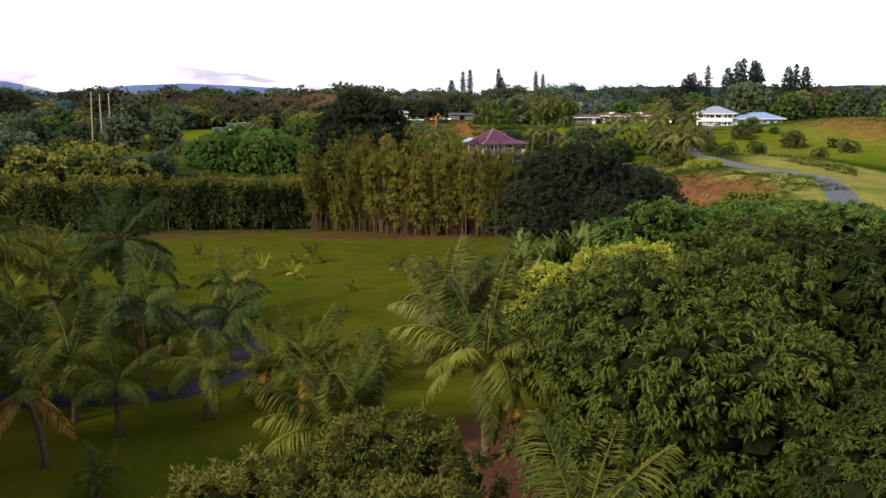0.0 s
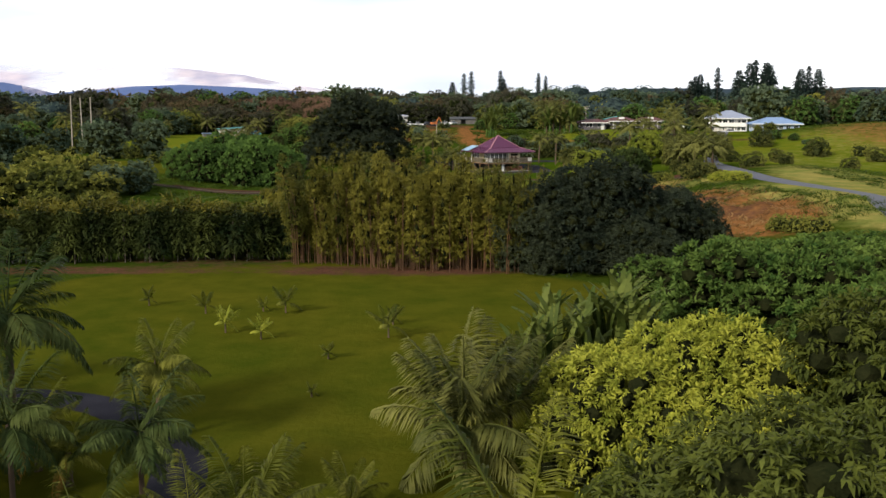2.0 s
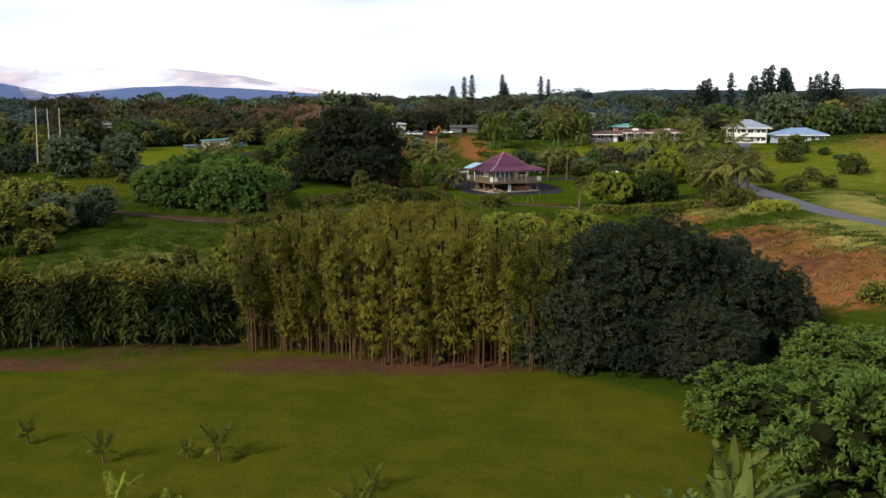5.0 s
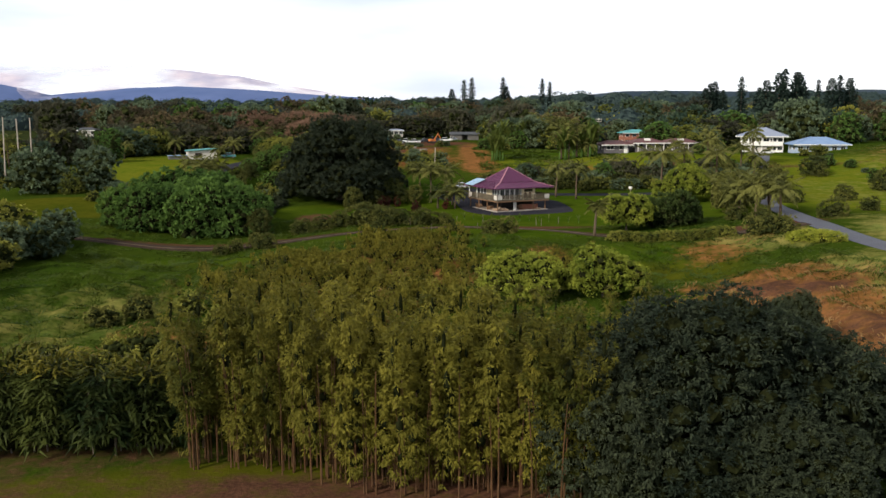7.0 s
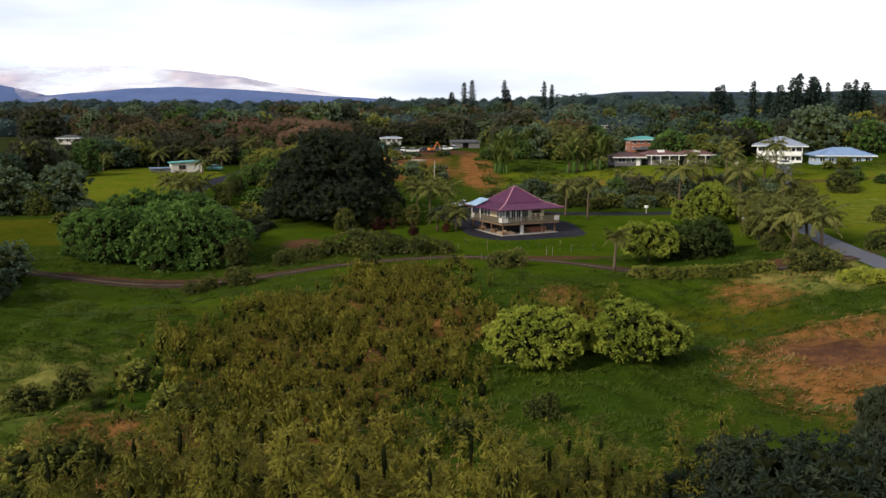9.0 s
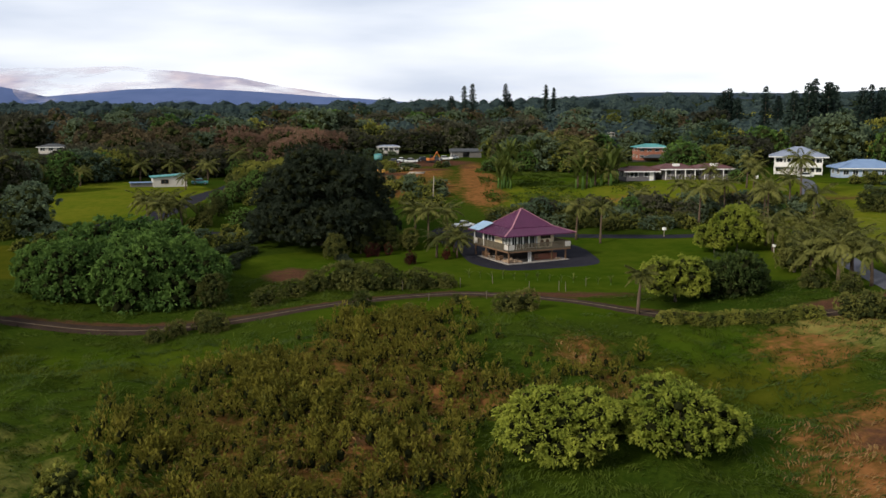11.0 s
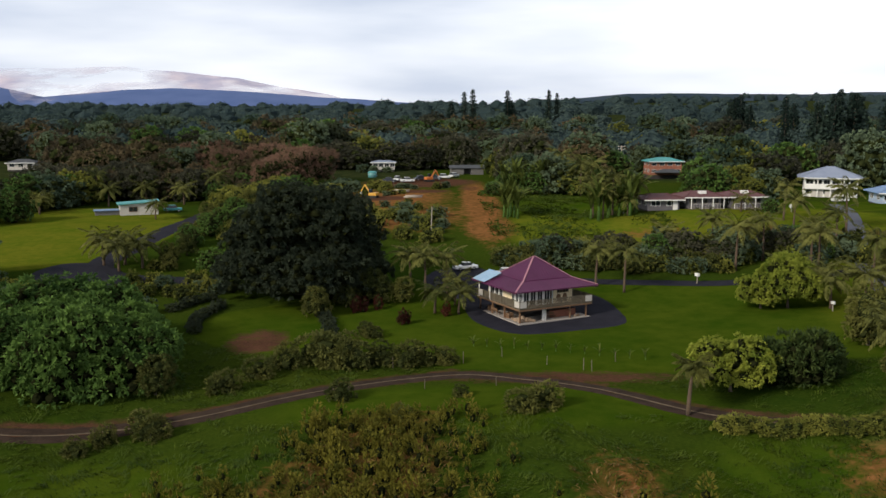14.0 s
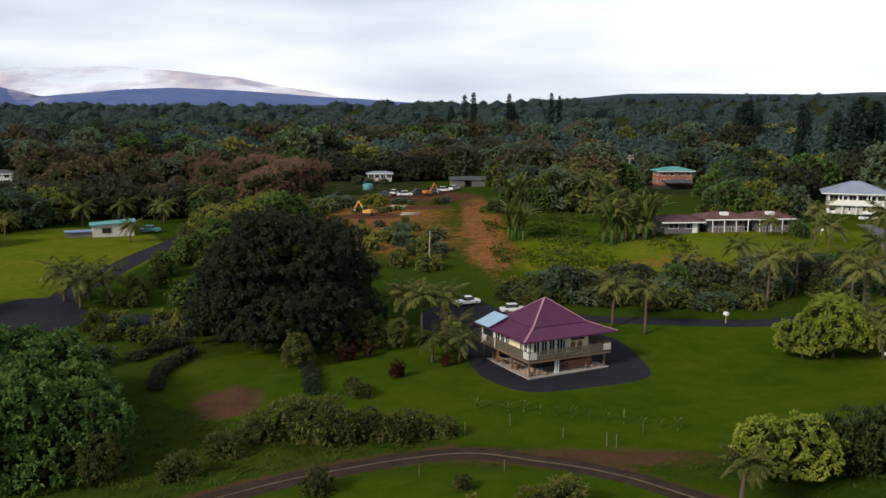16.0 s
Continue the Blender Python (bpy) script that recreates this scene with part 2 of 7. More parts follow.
def ground_z(x, y):
    """Height of the land: a gentle rise inland with banks and knolls."""
    x, y = np.asarray(x, float), np.asarray(y, float)
    z = sum(np.interp(y + d, KNOT_Y, KNOT_Z) for d in (-6, -3, 0, 3, 6)) / 5
    z = z + bump(x, y, 60, 170, 22, 75, 3.2) + bump(x, y, 132, 250, 45, 70, 6.0)
    z = z + bump(x, y, 48, 272, 22, 15, 2.6) + bump(x, y, 62, 290, 30, 30, 0.8) - bump(x, y, 98, 318, 24, 26, 2.4)
    z = z + bump(x, y, -72, 235, 32, 45, 2.6) - bump(x, y, -62, 330, 40, 45, 1.6)
    z = z + bump(x, y, 4, 176, 16, 12, 0.5) - bump(x, y, -36, 185, 20, 26, 1.0)
    z = z + bump(x, y, 42, 108, 15, 28, 3.3) - bump(x, y, 27, 157, 8, 13, 1.2) - bump(x, y, -35, 170, 14, 11, 1.3) + bump(x, y, 900, 2500, 800, 900, 24) - bump(x, y, 76, 432, 48, 48, 6.0) + bump(x, y, 130, 790, 80, 80, 13)
    rough = np.clip((y - 100) / 15, 0, 1) * np.clip((172 - y) / 8, 0, 1) * np.clip((48 - x) / 6, 0, 1)
    z = z + rough * sum(0.18 * np.sin((x * math.cos(1.7 * k) + y * math.sin(1.7 * k)) / (0.62 + 0.17 * k) + 1.6 * np.sin((x * math.sin(2.3 * k) - y * math.cos(2.3 * k)) / (3.1 + 0.6 * k)) + k) for k in range(6)) * 0.8
    return z + 0.25 * np.sin(x / 11.0 + 1) * np.sin(y / 13.0) * np.clip((y - 100) / 40, 0, 1) * np.clip((190 - y) / 20, 0, 1)


# ---- builders ----
def mesh_of(name, verts, faces, mats, smooth=False, index=None):
    me = bpy.data.meshes.new(name)
    me.from_pydata(np.asarray(verts).tolist(), [], [list(f) for f in faces] if not isinstance(faces, np.ndarray) else faces.tolist())
    for m in mats if isinstance(mats, (list, tuple)) else [mats]:
        me.materials.append(m)
    if index is not None:
        me.polygons.foreach_set("material_index", np.asarray(index, dtype=np.int32))
    if smooth:
        me.polygons.foreach_set("use_smooth", np.ones(len(me.polygons), dtype=bool))
    me.update()
    return me


def piece(name, me, parent=None, label="", m=None):
    """A mesh object, under its thing if one is given."""
    ob = new(name, me)
    if parent is not None:
        ob.parent = parent
    if m is not None:
        ob.matrix_basis = m
    return tagged(ob, label)


def part(name, bm, mat, parent, label=""):
    me = bpy.data.meshes.new(name)
    bm.to_mesh(me)
    bm.free()
    me.materials.append(mat)
    return piece(name, me, parent, label)


def thing(name, m, label, category, group="", kind=""):
    ob = new(name)
    ob.empty_display_size = 0.3
    ob.matrix_basis = m
    return tagged(ob, label, category, group, kind)


class Solid:
    """Gathers simple solids into one mesh."""

    def __init__(self):
        self.v, self.f = [], []

    def add(self, verts, faces):
        k = len(self.v)
        self.v += [tuple(p) for p in verts]
        self.f += [tuple(i + k for i in f) for f in faces]
        return self

    def box(self, x0, y0, z0, x1, y1, z1):
        v = [(x0, y0, z0), (x1, y0, z0), (x1, y1, z0), (x0, y1, z0), (x0, y0, z1), (x1, y0, z1), (x1, y1, z1), (x0, y1, z1)]
        return self.add(v, [(3, 2, 1, 0), (4, 5, 6, 7), (0, 1, 5, 4), (1, 2, 6, 5), (2, 3, 7, 6), (3, 0, 4, 7)])

    def beam(self, a, b, w, h):
        a, b = Vector(a), Vector(b)
        d = (b - a).normalized()
        s = d.cross(Vector((0, 0, 1)))
        s = Vector((1, 0, 0)) if s.length < 1e-3 else s.normalized()
        u = s.cross(d)
        c = [p + s * i * w / 2 + u * j * h / 2 for p in (a, b) for i, j in ((-1, -1), (1, -1), (1, 1), (-1, 1))]
        return self.add(c, [(0, 1, 2, 3), (7, 6, 5, 4), (0, 4, 5, 1), (1, 5, 6, 2), (2, 6, 7, 3), (3, 7, 4, 0)])

    def tube(self, pts, radii, sides=8):
        pts = [Vector(p) for p in pts]
        rings = []
        for i, p in enumerate(pts):
            d = (pts[min(i + 1, len(pts) - 1)] - pts[max(i - 1, 0)]).normalized()
            s = d.cross(Vector((0.3, 1, 0.1))).normalized()
            u = s.cross(d)
            rings.append([p + (s * math.cos(a) + u * math.sin(a)) * radii[i] for a in np.linspace(0, 2 * math.pi, sides, endpoint=False)])
        v = [q for r in rings for q in r]
        f = [(i * sides + j, i * sides + (j + 1) % sides, (i + 1) * sides + (j + 1) % sides, (i + 1) * sides + j) for i in range(len(pts) - 1) for j in range(sides)]
        f += [tuple(reversed(range(sides))), tuple((len(pts) - 1) * sides + j for j in range(sides))]
        return self.add(v, f)

    def mesh(self, name, mat, smooth=False):
        return mesh_of(name, self.v, self.f, mat, smooth)


def soft_box(x, y, z, bevel=0.04):
    """A box with rounded edges round its centre, as a bmesh."""
    bm = bmesh.new()
    bmesh.ops.create_cube(bm, size=1.0, matrix=Matrix.Diagonal((x, y, z, 1)))
    bmesh.ops.bevel(bm, geom=bm.edges[:], offset=bevel, segments=2, affect="EDGES", profile=0.6)
    return bm


def unit(a):
    return a / np.maximum(np.linalg.norm(a, axis=-1, keepdims=True), 1e-9)


def leaf_arrays(c, d, n, length, width, fold=0.10, sag=0.15):
    """Leaves as folded kites: foot c, way d, face n. Four corners each."""
    s = unit(np.cross(d, n))
    n = unit(np.cross(s, d))
    length, width = np.asarray(length).reshape(-1, 1), np.asarray(width).reshape(-1, 1)
    mid = c + d * length * 0.45 + n * length * fold
    v = np.stack([c, mid + s * width / 2, c + d * length - n * length * sag, mid - s * width / 2], axis=1).reshape(-1, 3)
    f = np.arange(len(v)).reshape(-1, 4)
    return v, f


def ball(level):
    b = bmesh.new()
    bmesh.ops.create_icosphere(b, subdivisions=level, radius=1.0)
    out = np.array([v.co[:] for v in b.verts]), np.array([[v.index for v in f.verts] for f in b.faces])
    b.free()
    return out


(ICO0_V, ICO0_F), (ICO1_V, ICO1_F), (ICO_V, ICO_F) = ball(1), ball(2), ball(3)


def lobes_of(rng, rx, ry, rz, n, small=0.45, spread=0.66, skirted=True):
    """Lobes that together fill an uneven crown of that half-size round the origin."""
    d = unit(rng.normal(size=(n, 3)))
    d[:, 2] = rng.uniform(-0.75, 0.95, n)
    d = unit(d)
    c = d * rng.uniform(0.75, 1.0, (n, 1)) * spread
    r = rng.uniform(small * 0.75, small * 1.25, (n, 1)) * np.array([1.0, 1.0, 0.9])
    k = max(5, n // 2)
    a = np.arange(k) * 2 * np.pi / k + rng.uniform(0, 0.5, k)
    skirt = np.stack([0.62 * np.cos(a), 0.62 * np.sin(a), rng.uniform(-0.72, -0.5, k)], axis=1)
    if not skirted:
        skirt[:, 2] *= 0.3
    c, r = np.vstack([c, skirt, [[0, 0, -0.1]]]), np.vstack([r, rng.uniform(0.30, 0.42, (k, 1)) * np.array([1, 1, 0.95]), [[0.70, 0.70, 0.74]]])
    return c * (rx, ry, rz), r * (rx, ry, rz)


def foliage(rng, centre, radius, cover_, head_r, per, length, width, droop=0.35, core=0.74, low=-0.6, fine=1):
    """Heads of leaves over the open skin of lobes, round lumps coloured dark as the shade within. cover_: leaf area by
    skin area.
    Returns verts, faces, material index (0 leaf, 1 shaded core)."""
    area = 4 * np.pi * (radius[:, 0] * radius[:, 2] + radius[:, 1] * radius[:, 2] + radius[:, 0] * radius[:, 1]) / 3
    n = 6000
    which = rng.choice(len(centre), size=n, p=area / area.sum())
    d = unit(rng.normal(size=(n, 3)) + (0, 0, 0.10))
    p = centre[which] + d * radius[which] * rng.uniform(0.84, 1.14, (n, 1))
    ok = d[:, 2] > low
    for i in range(len(centre)):
        q = (p - centre[i]) / radius[i]
        ok &= (np.sum(q * q, axis=1) > 0.80) | (which == i)
    heads = int(cover_ * area.sum() * ok.mean() / (per * 0.5 * length * width))
    pick = rng.choice(np.flatnonzero(ok), size=max(heads, 8), replace=heads > ok.sum())
    p, d = p[pick], d[pick]
    hr = head_r * rng.uniform(0.6, 1.4, (len(p), 1))
    p, d, hr = np.repeat(p, per, axis=0), np.repeat(d, per, axis=0), np.repeat(hr, per, axis=0)
    out = unit(d * 0.9 + (0, 0, 0.30) + unit(rng.normal(size=d.shape)) * 0.62)
    foot = p + out * hr * rng.uniform(0.55, 1.0, (len(p), 1)) * (1, 1, 0.8)
    w = unit(out + rng.normal(size=d.shape) * 0.35 + (0, 0, -droop))
    nrm = unit(out + rng.normal(size=d.shape) * 0.25 + (0, 0, 0.35))
    k = len(p)
    v, f = leaf_arrays(foot, w, nrm, length * rng.uniform(0.7, 1.3, k), width * rng.uniform(0.7, 1.3, k))
    vs, fs, idx = [v], [list(map(tuple, f))], [np.zeros(len(f), int)]
    base = len(v)
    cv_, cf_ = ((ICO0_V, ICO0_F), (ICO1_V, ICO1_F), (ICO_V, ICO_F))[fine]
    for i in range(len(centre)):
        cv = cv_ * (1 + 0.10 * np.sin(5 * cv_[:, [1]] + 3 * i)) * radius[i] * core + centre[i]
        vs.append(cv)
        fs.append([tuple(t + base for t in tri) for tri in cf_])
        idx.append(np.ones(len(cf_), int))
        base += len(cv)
    return np.vstack(vs), [t for q in fs for t in q], np.concatenate(idx)


def limb_solid(rng, height, radius, tips, fork=0.45):
    s = Solid()
    n = 6
    top = Vector((0, 0, height))
    s.tube([(rng.normal() * radius * 0.3 * (i > 0), rng.normal() * radius * 0.3 * (i > 0), height * i / n) for i in range(n + 1)], [radius * (1.5 if i == 0 else 1.0 - 0.5 * i / n) for i in range(n + 1)], 8)
    for t in tips:
        a, b = Vector((0, 0, height * rng.uniform(fork, 0.95))), Vector(t)
        mid = a.lerp(b, 0.5) + Vector((0, 0, -0.08 * (b - a).length))
        s.tube([a, mid, b], [radius * 0.45, radius * 0.28, radius * 0.10], 6)
    return s


def billows(rng, centre, radius, size, low=-0.75, gap=1.5):
    """Small clumps over the open upper skin of lobes, a little apart from one another."""
    area = radius[:, 0] * radius[:, 2]
    which = rng.choice(len(centre), size=1800, p=area / area.sum())
    d = unit(rng.normal(size=(1800, 3)) + (0, 0, 0.15))
    p = centre[which] + d * radius[which]
    ok = d[:, 2] > low
    for i in range(len(centre)):
        q = (p - centre[i]) / radius[i]
        ok &= (np.sum(q * q, axis=1) > 0.85) | (which == i)
    out = []
    for q in p[ok]:
        if all((q[0] - o[0]) ** 2 + (q[1] - o[1]) ** 2 + (q[2] - o[2]) ** 2 > (gap * size) ** 2 for o in out):
            out.append(q)
    c = np.array(out)
    return c, size * rng.uniform(0.72, 1.18, (len(c), 1)) * np.array([1.0, 1.0, 0.82])


def broadleaf(name, label, category, leaf_mat, size, trunk_h, seed, cover_, head_r, per, length, width, lobes=9, droop=0.35, small=0.45, low=-0.6, group="", fine=1, core=0.74, billow=0.0, skirted=True):
    """A tree: tapered trunk with limbs, and a crown of many leaves. size: half-width x, y and half-height of the crown, which stands on trunk_h of bare trunk."""
    rng = np.random.default_rng(seed)
    root = thing(name, Matrix.Identity(4), label, category, group)
    c, r = lobes_of(rng, *size, lobes, small, 0.70, skirted)
    zc = trunk_h + size[2] * 0.95
    c[:, 2] += zc
    tr = limb_solid(rng, zc, 0.03 * (trunk_h + 2 * size[2]), [tuple(p) for p in c[:6]])
    piece("trunk", tr.mesh("trunk", M["bark"], True), root)
    if billow:
        bc, br = billows(rng, c, r * 0.92, billow, gap=1.2 if fine else 1.5)
        v, f, idx = foliage(rng, bc, br, cover_, head_r, per, length, width, droop, 0.66, -0.6, 0)
        if fine:
            v2, f2, idx2 = foliage(rng, c, r * 0.80, 0.36, head_r, per, length, width, droop, 0.62, -0.85, 0)
            f = list(f) + [tuple(int(q) + len(v) for q in t) for t in f2]
            v, idx = np.vstack([v, v2]), np.concatenate([idx, idx2])
        k, f = len(v), list(f)
        cv, cf = ICO0_V, ICO0_F
        for i in range(0 if fine else len(c)):
            v = np.vstack([v, cv * r[i] * 0.84 + c[i]])
            f += [tuple(int(q) + k + i * len(cv) for q in t) for t in cf]
        idx = np.concatenate([idx, np.ones(0 if fine else len(c) * len(cf), int)])
    else:
        v, f, idx = foliage(rng, c, r, cover_, head_r, per, length, width, droop, core, low, fine)
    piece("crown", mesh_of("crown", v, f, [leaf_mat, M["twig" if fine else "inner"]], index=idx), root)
    return root


def at(x, y, rot=0.0, s=1.0, sz=None, dz=0.0):
    """A pose on the ground."""
    return Matrix.Translation((x, y, float(ground_z(x, y)) + dz)) @ Matrix.Rotation(radians(rot), 4, "Z") @ Matrix.Diagonal((s, s, sz or s, 1))


USED = set()


def put(proto, m):
    """Stands the thing, or a copy of it, at the pose m."""
    if proto.name in USED:
        return copy_thing(proto, m @ Matrix.Diagonal((1 / proto.scale[0], 1 / proto.scale[1], 1 / proto.scale[2], 1)))
    USED.add(proto.name)
    proto.matrix_basis = m
    return proto


# ---- ground ----
def ellipse(x, y, cx, cy, rx, ry, soft=0.15):
    """1 inside, 0 outside, with a soft rim."""
    d = np.sqrt(((x - cx) / rx) ** 2 + ((y - cy) / ry) ** 2)
    return np.clip((1 + soft - d) / (2 * soft), 0, 1)


TRACK = [(-70, 182), (-58, 179), (-44, 177.6), (-33, 178), (-22.5, 180.4), (-11.6, 186.6), (0.8, 191.6), (8, 189.6), (14.4, 186), (22, 178.6), (30, 175), (38.2, 173.6), (44, 173.5), (50, 174)]
WEED_Y, WEED_X, WEED_W = (100, 128, 145, 160, 179), (-6, -11, -11, -8, -4), (9, 11, 14, 11, 5)      # middle and half-width of the weedy stretch


def cover(x, y):
    """What grows where: mown lawn, red earth, dry stalks, pale straw, forest floor, greener turf and bright hill grass, each 0 to 1."""
    lawn = np.maximum.reduce([
        ellipse(x, y, -10, 58, 32, 37, 0.06), ellipse(x, y, -8, 26, 40, 30, 0.1),
        ellipse(x, y, 20, 215, 42, 23, 0.06), ellipse(x, y, -10, 214, 22, 14, 0.08), ellipse(x, y, 46, 212, 14, 20, 0.1),
        ellipse(x, y, -74, 268, 25, 34, 0.08), 0.8 * ellipse(x, y, -66, 208, 18, 12, 0.2), ellipse(x, y, 84, 300, 30, 16, 0.1), 0.80 * ellipse(x, y, 88, 222, 36, 60, 0.4), 0.95 * ellipse(x, y, 30, 285, 18, 28, 0.4), ellipse(x, y, 62, 277, 26, 9, 0.15),
        0.8 * ellipse(x, y, 4, 180, 22, 8, 0.35), 0.7 * ellipse(x, y, 27, 160, 10, 16, 0.4), 0.7 * ellipse(x, y, -30, 165, 16, 9, 0.5), 0.9 * ellipse(x, y, 40, 266, 30, 10, 0.3)])
    ty = np.interp(x, [q[0] for q in TRACK], [q[1] for q in TRACK])
    verge = 0.62 * np.clip(1.6 - np.abs(y - ty - 0.6) / 2.2, 0, 1) * ((x > -50) & (x < 34))
    earth = np.maximum.reduce([
        verge, 0.80 * ellipse(x, y, 31.5, 137, 4.5, 5.5, 0.9), 0.72 * ellipse(x, y, 35.5, 134, 4.5, 5.0, 0.9), 0.58 * ellipse(x, y, 33, 116, 6, 12, 0.8), 0.85 * ellipse(x, y, -16, 317, 9, 5, 0.4), 0.8 * ellipse(x, y, -6, 352, 17, 14, 0.4), 0.75 * ellipse(x, y, -5, 330, 8, 4, 0.5), 0.5 * ellipse(x, y, 7, 336, 4, 8, 0.5),
        # last patch of this row: bare soil that also paints in the mango's shade
        0.66 * ellipse(x, y, -22.3, 206.8, 4.2, 6.2, 0.4), 0.66 * ellipse(x, y, 12, 190.5, 15, 3.0, 0.6), 0.55 * ellipse(x, y, -4, 140, 5, 4, 0.7), 0.7 * ellipse(x, y, 46, 176, 9, 4, 0.4), 0.9 * ellipse(x, y, 2.2, 32.5, 4.5, 5.5, 0.4),
        0.7 * ellipse(x, y, 24, 262, 90, 3, 0.6) * (x > 50), 0.5 * ellipse(x, y, -20, 96.0, 14, 2.6, 0.3), 0.66 * ellipse(x, y, -4, 91.0, 14, 3.0, 0.4), 0.6 * ellipse(x, y, -44, 91.0, 34, 2.6, 0.4)])
    dry = np.maximum.reduce([
        0.66 * ellipse(x, y, 1, 152, 7, 7, 0.7), 0.58 * ellipse(x, y, 13, 163, 4, 7, 0.8), 0.58 * ellipse(x, y, 17, 154, 6, 5, 0.8), 0.7 * ellipse(x, y, -22, 119, 6, 6, 0.6), 0.80 * ellipse(x, y, 31, 131, 9, 15, 0.6), 0.75 * ellipse(x, y, 36, 139, 8, 10, 0.7), 0.95 * ellipse(x, y, 32, 113, 7.5, 14, 0.35), 0.7 * ellipse(x, y, -14, 117, 14, 7, 0.6), 0.6 * ellipse(x, y, -4, 137, 6, 5, 0.6),
        0.55 * ellipse(x, y, 34, 163, 6, 9, 0.5), 0.5 * ellipse(x, y, 130, 250, 34, 60, 0.4), 0.80 * ellipse(x, y, 8.6, 308, 4.8, 46, 0.5), 0.75 * ellipse(x, y, 9.0, 276, 5.5, 14, 0.5), 0.5 * ellipse(x, y, 36, 263, 12, 4, 0.6), 0.7 * ellipse(x, y, -12, 290, 22, 20, 0.6), 0.72 * ellipse(x, y, -13, 318, 18, 22, 0.6), 0.4 * ellipse(x, y, 40, 168, 6, 8, 0.5)])
    straw = np.maximum.reduce([
        0.95 * ellipse(x, y, 48, 118, 13, 32, 0.35), 0.8 * ellipse(x, y, 62, 140, 12, 40, 0.4), 0.45 * ellipse(x, y, 122, 245, 40, 60, 0.5), 0.40 * ellipse(x, y, 82, 220, 28, 46, 0.6), 0.7 * ellipse(x, y, 42, 168, 8, 10, 0.5), 0.44 * ellipse(x, y, -34, 128, 16, 24, 0.6)])
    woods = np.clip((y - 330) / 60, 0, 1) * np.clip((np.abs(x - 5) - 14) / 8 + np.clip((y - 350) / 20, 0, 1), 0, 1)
    axis, half = np.interp(y, WEED_Y, WEED_X), np.interp(y, WEED_Y, WEED_W)
    weedy = np.exp(-((x - axis) / half) ** 4) * ((y > 100) & (y < 179))
    dry = np.maximum(dry, 0.50 * weedy)
    turf = np.clip((y - 150) / 20, 0, 1) * np.clip((x + 46) / 6, 0, 1)
    bright = np.maximum.reduce([
        ellipse(x, y, -76, 274, 28, 42, 0.10), 0.85 * ellipse(x, y, 40, 268, 30, 10, 0.4), 0.85 * ellipse(x, y, 20, 272, 9, 18, 0.5), 0.8 * ellipse(x, y, 64, 280, 24, 10, 0.3), 0.75 * ellipse(x, y, -6, 268, 20, 12, 0.6), 0.85 * ellipse(x, y, 86, 216, 38, 66, 0.4)])
    return lawn, earth, dry, straw, woods, turf, bright


def lines(lo, hi, parts):
    """Grid lines: fine within the parts (start, end, step), ever wider beyond."""
    a = [np.arange(s, e, d) for s, e, d in parts]
    mid = np.concatenate(a)
    out, step, v = [], 6.0, mid[-1]
    while v < hi:
        v += step
        step *= 1.18
        out.append(min(v, hi))
    low, step, v = [], 6.0, mid[0]
    while v > lo:
        v -= step
        step *= 1.18
        low.append(max(v, lo))
    return np.concatenate([low[::-1], mid, out])


GX = lines(-4500, 4500, [(-110, -56, 2.5), (-56, 60, 1.15), (60, 130, 2.5)])
GY = lines(-900, 4600, [(-30, 20, 3.0), (20, 100, 2.0), (100, 180, 1.0), (180, 250, 1.4), (250, 360, 2.0)])


